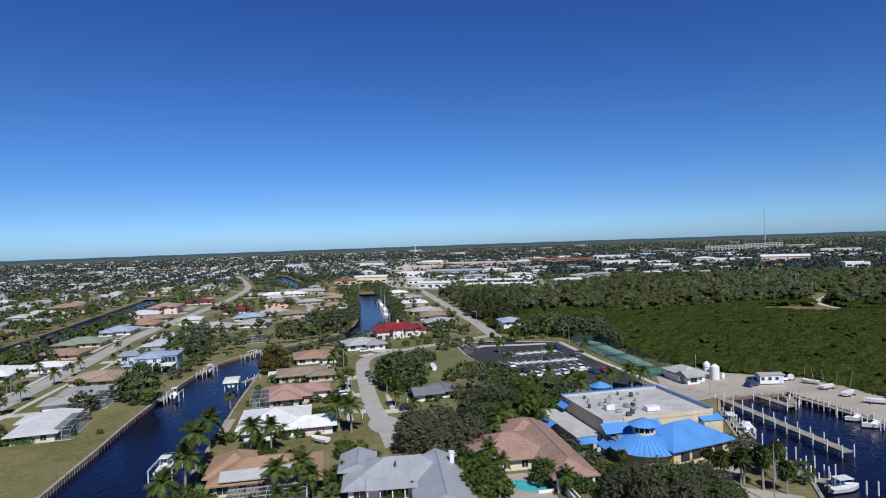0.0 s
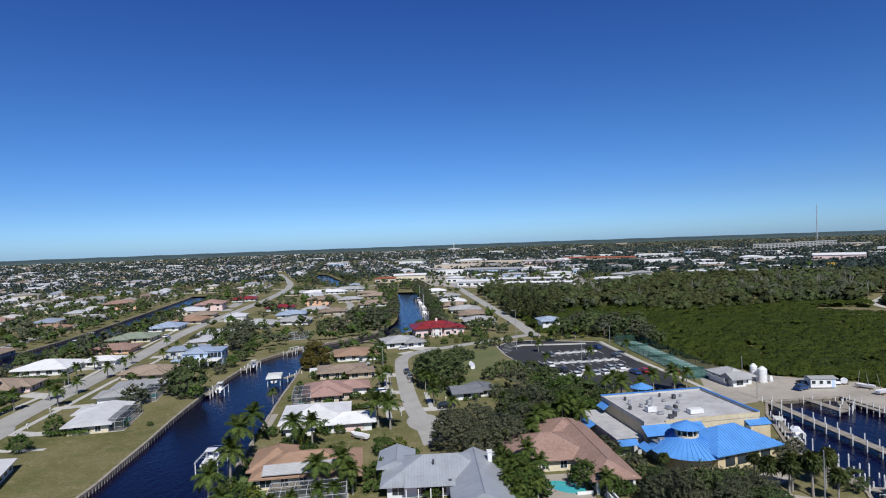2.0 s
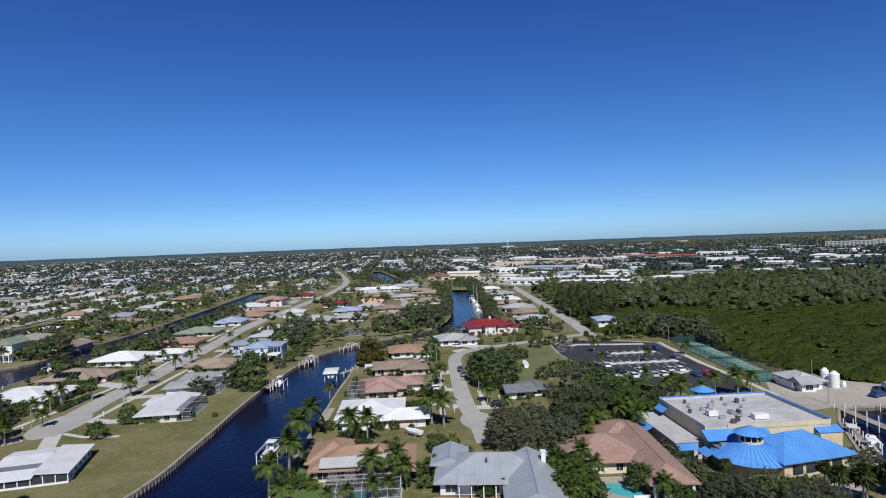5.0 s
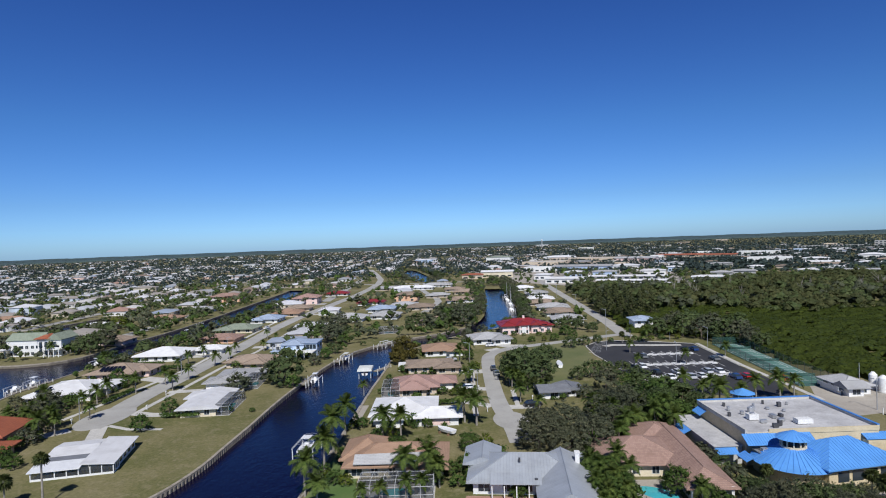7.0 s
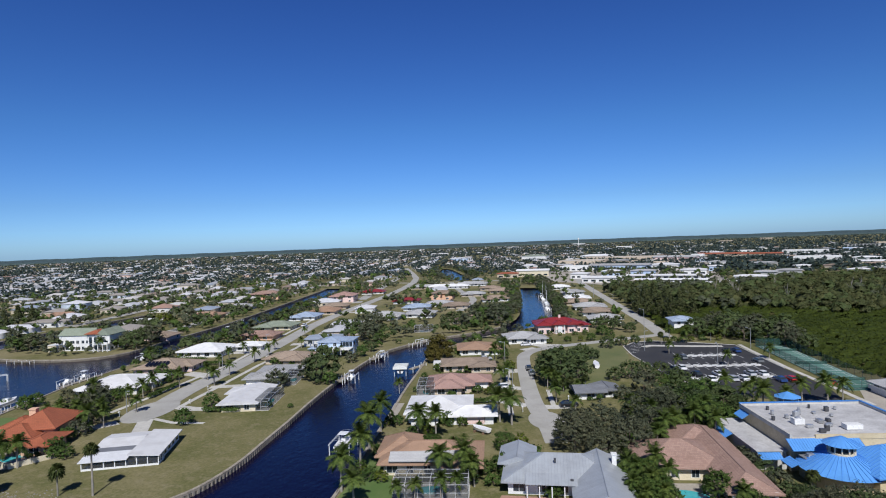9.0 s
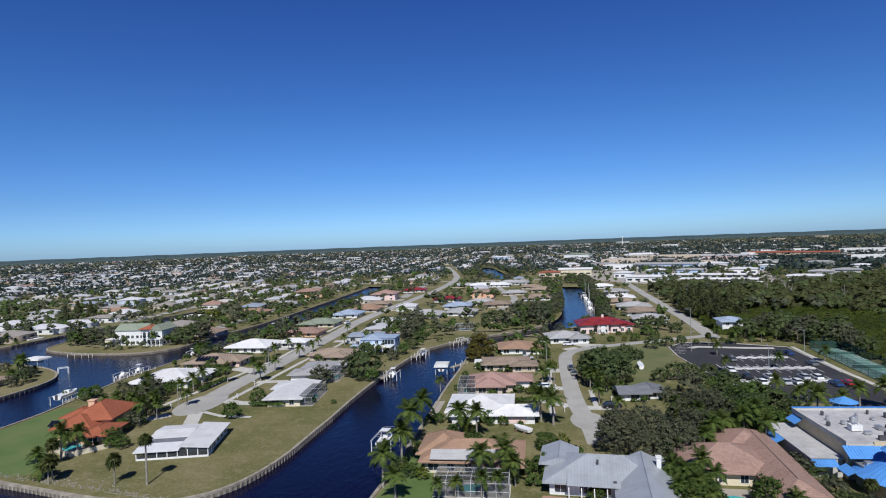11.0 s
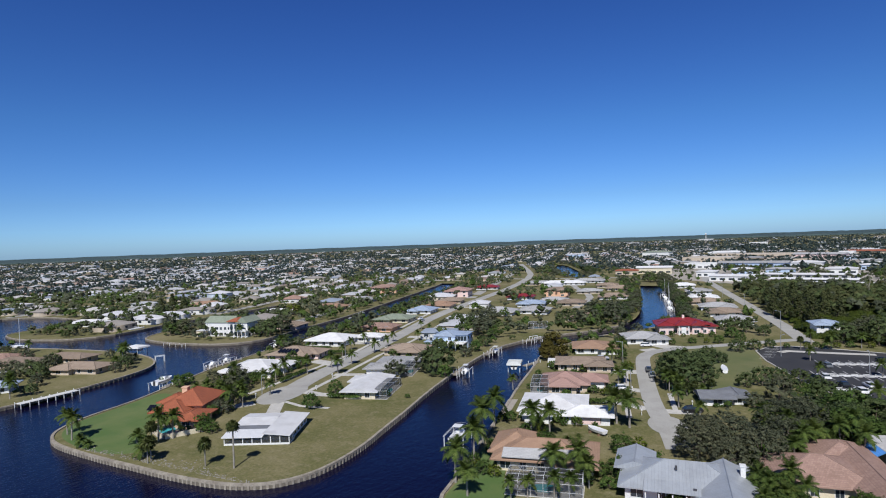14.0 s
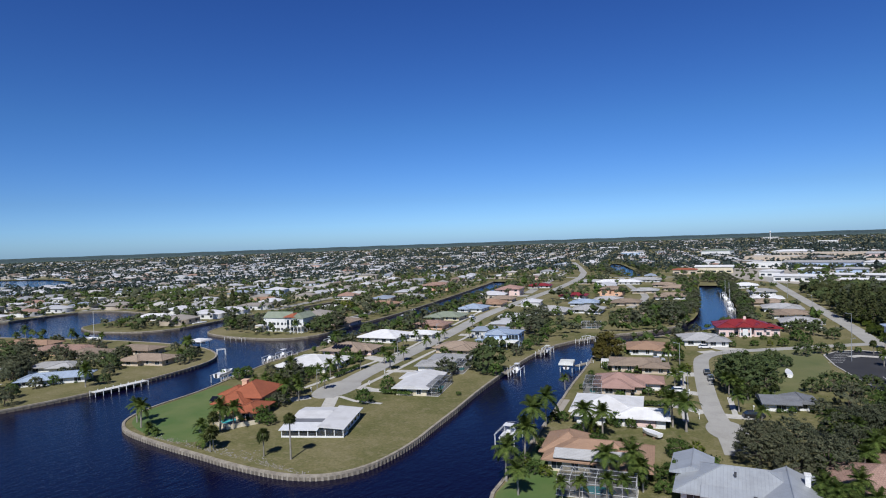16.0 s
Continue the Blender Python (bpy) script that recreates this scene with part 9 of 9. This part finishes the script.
# broken stones along the point
g = Geo()
sr = random.Random(5)
for k in range(620):
    u = sr.random()
    x, y = -122 + 46 * u + sr.gauss(0, 0.8), 73.0 + 1.6 * abs(sr.gauss(0, 1)) * (1 if 0.15 < u < 0.75 else 0.4)
    r_ = 0.05 + 0.14 * sr.random() ** 2
    g.hexa([(x + r_ * math.cos(a) * sr.uniform(0.7, 1.2), y + r_ * math.sin(a) * sr.uniform(0.7, 1.2), 0) for a in (0, 1.2, 2.5, 3.8, 5)],
           [(x + 0.6 * r_ * math.cos(a), y + 0.6 * r_ * math.sin(a), r_ * sr.uniform(0.5, 0.9)) for a in (0, 1.2, 2.5, 3.8, 5)])
tagged(g.ob("rubble", M["stone"]), "broken pale stones along the seawall", "rubble", kind="stuff")
# clipped hedges
for hx_, hy_, rz, L in [(-93.4, 124.6, 10, 9.0), (-137, 176, 12, 12), (-148, 182, 12, 10), (-31.5, 141.5, 14, 9), (-124, 140, 100, 14)]:
    cs = np.array([[(i - L / 2), 0, 0.7] for i in np.arange(0, L, 0.6)])
    rr_ = np.full(len(cs), 0.75)
    v, f = leaf_quads(cs, rr_, 60, 0.2, rng, 1.0)
    e = tagged(new("hedge", many("hedge", v, f, M["leaf_lush"], LEAF_NORMALS.pop(id(v)))), "clipped green garden hedge", "hedge", "hedges")
    e.matrix_world = pose(hx_, hy_, 0, 0, 0, rz)
# planting beds round the houses
bed = random.Random(21)
for fx, fy, fr, fw, fd in list(FOOT):
    if math.hypot(fx, fy) > 235 or fw > 26 or fx > 30 or (-106 < fx < -80 and fy < 140):
        continue
    for k in range(8):
        sd = bed.randrange(4) if k < 5 else bed.choice([0, 0, 3, 1])
        o = bed.uniform(-0.5, 0.5)
        lx, ly = ((o * fw, -fd / 2 - 0.5), (fw / 2 + 0.5, o * fd), (o * fw, fd / 2 + 0.5), (-fw / 2 - 0.5, o * fd))[sd]
        c_, s_ = math.cos(radians(fr)), math.sin(radians(fr))
        x, y = fx + lx * c_ - ly * s_, fy + lx * s_ + ly * c_
        if any(near_line(pts, np.array([x]), np.array([y]))[0] < w / 2 + 0.5 for pts, w in PAVING + ROADS) or any(inside(w, x, y) for w in WATERS):
            continue
        plant(bed.choice(["shrub", "shrub", "shrub", "lush", "date"]), x, y, bed.uniform(0.45, 0.95) * (0.6 if k > 3 else 1.0) * 0.75)
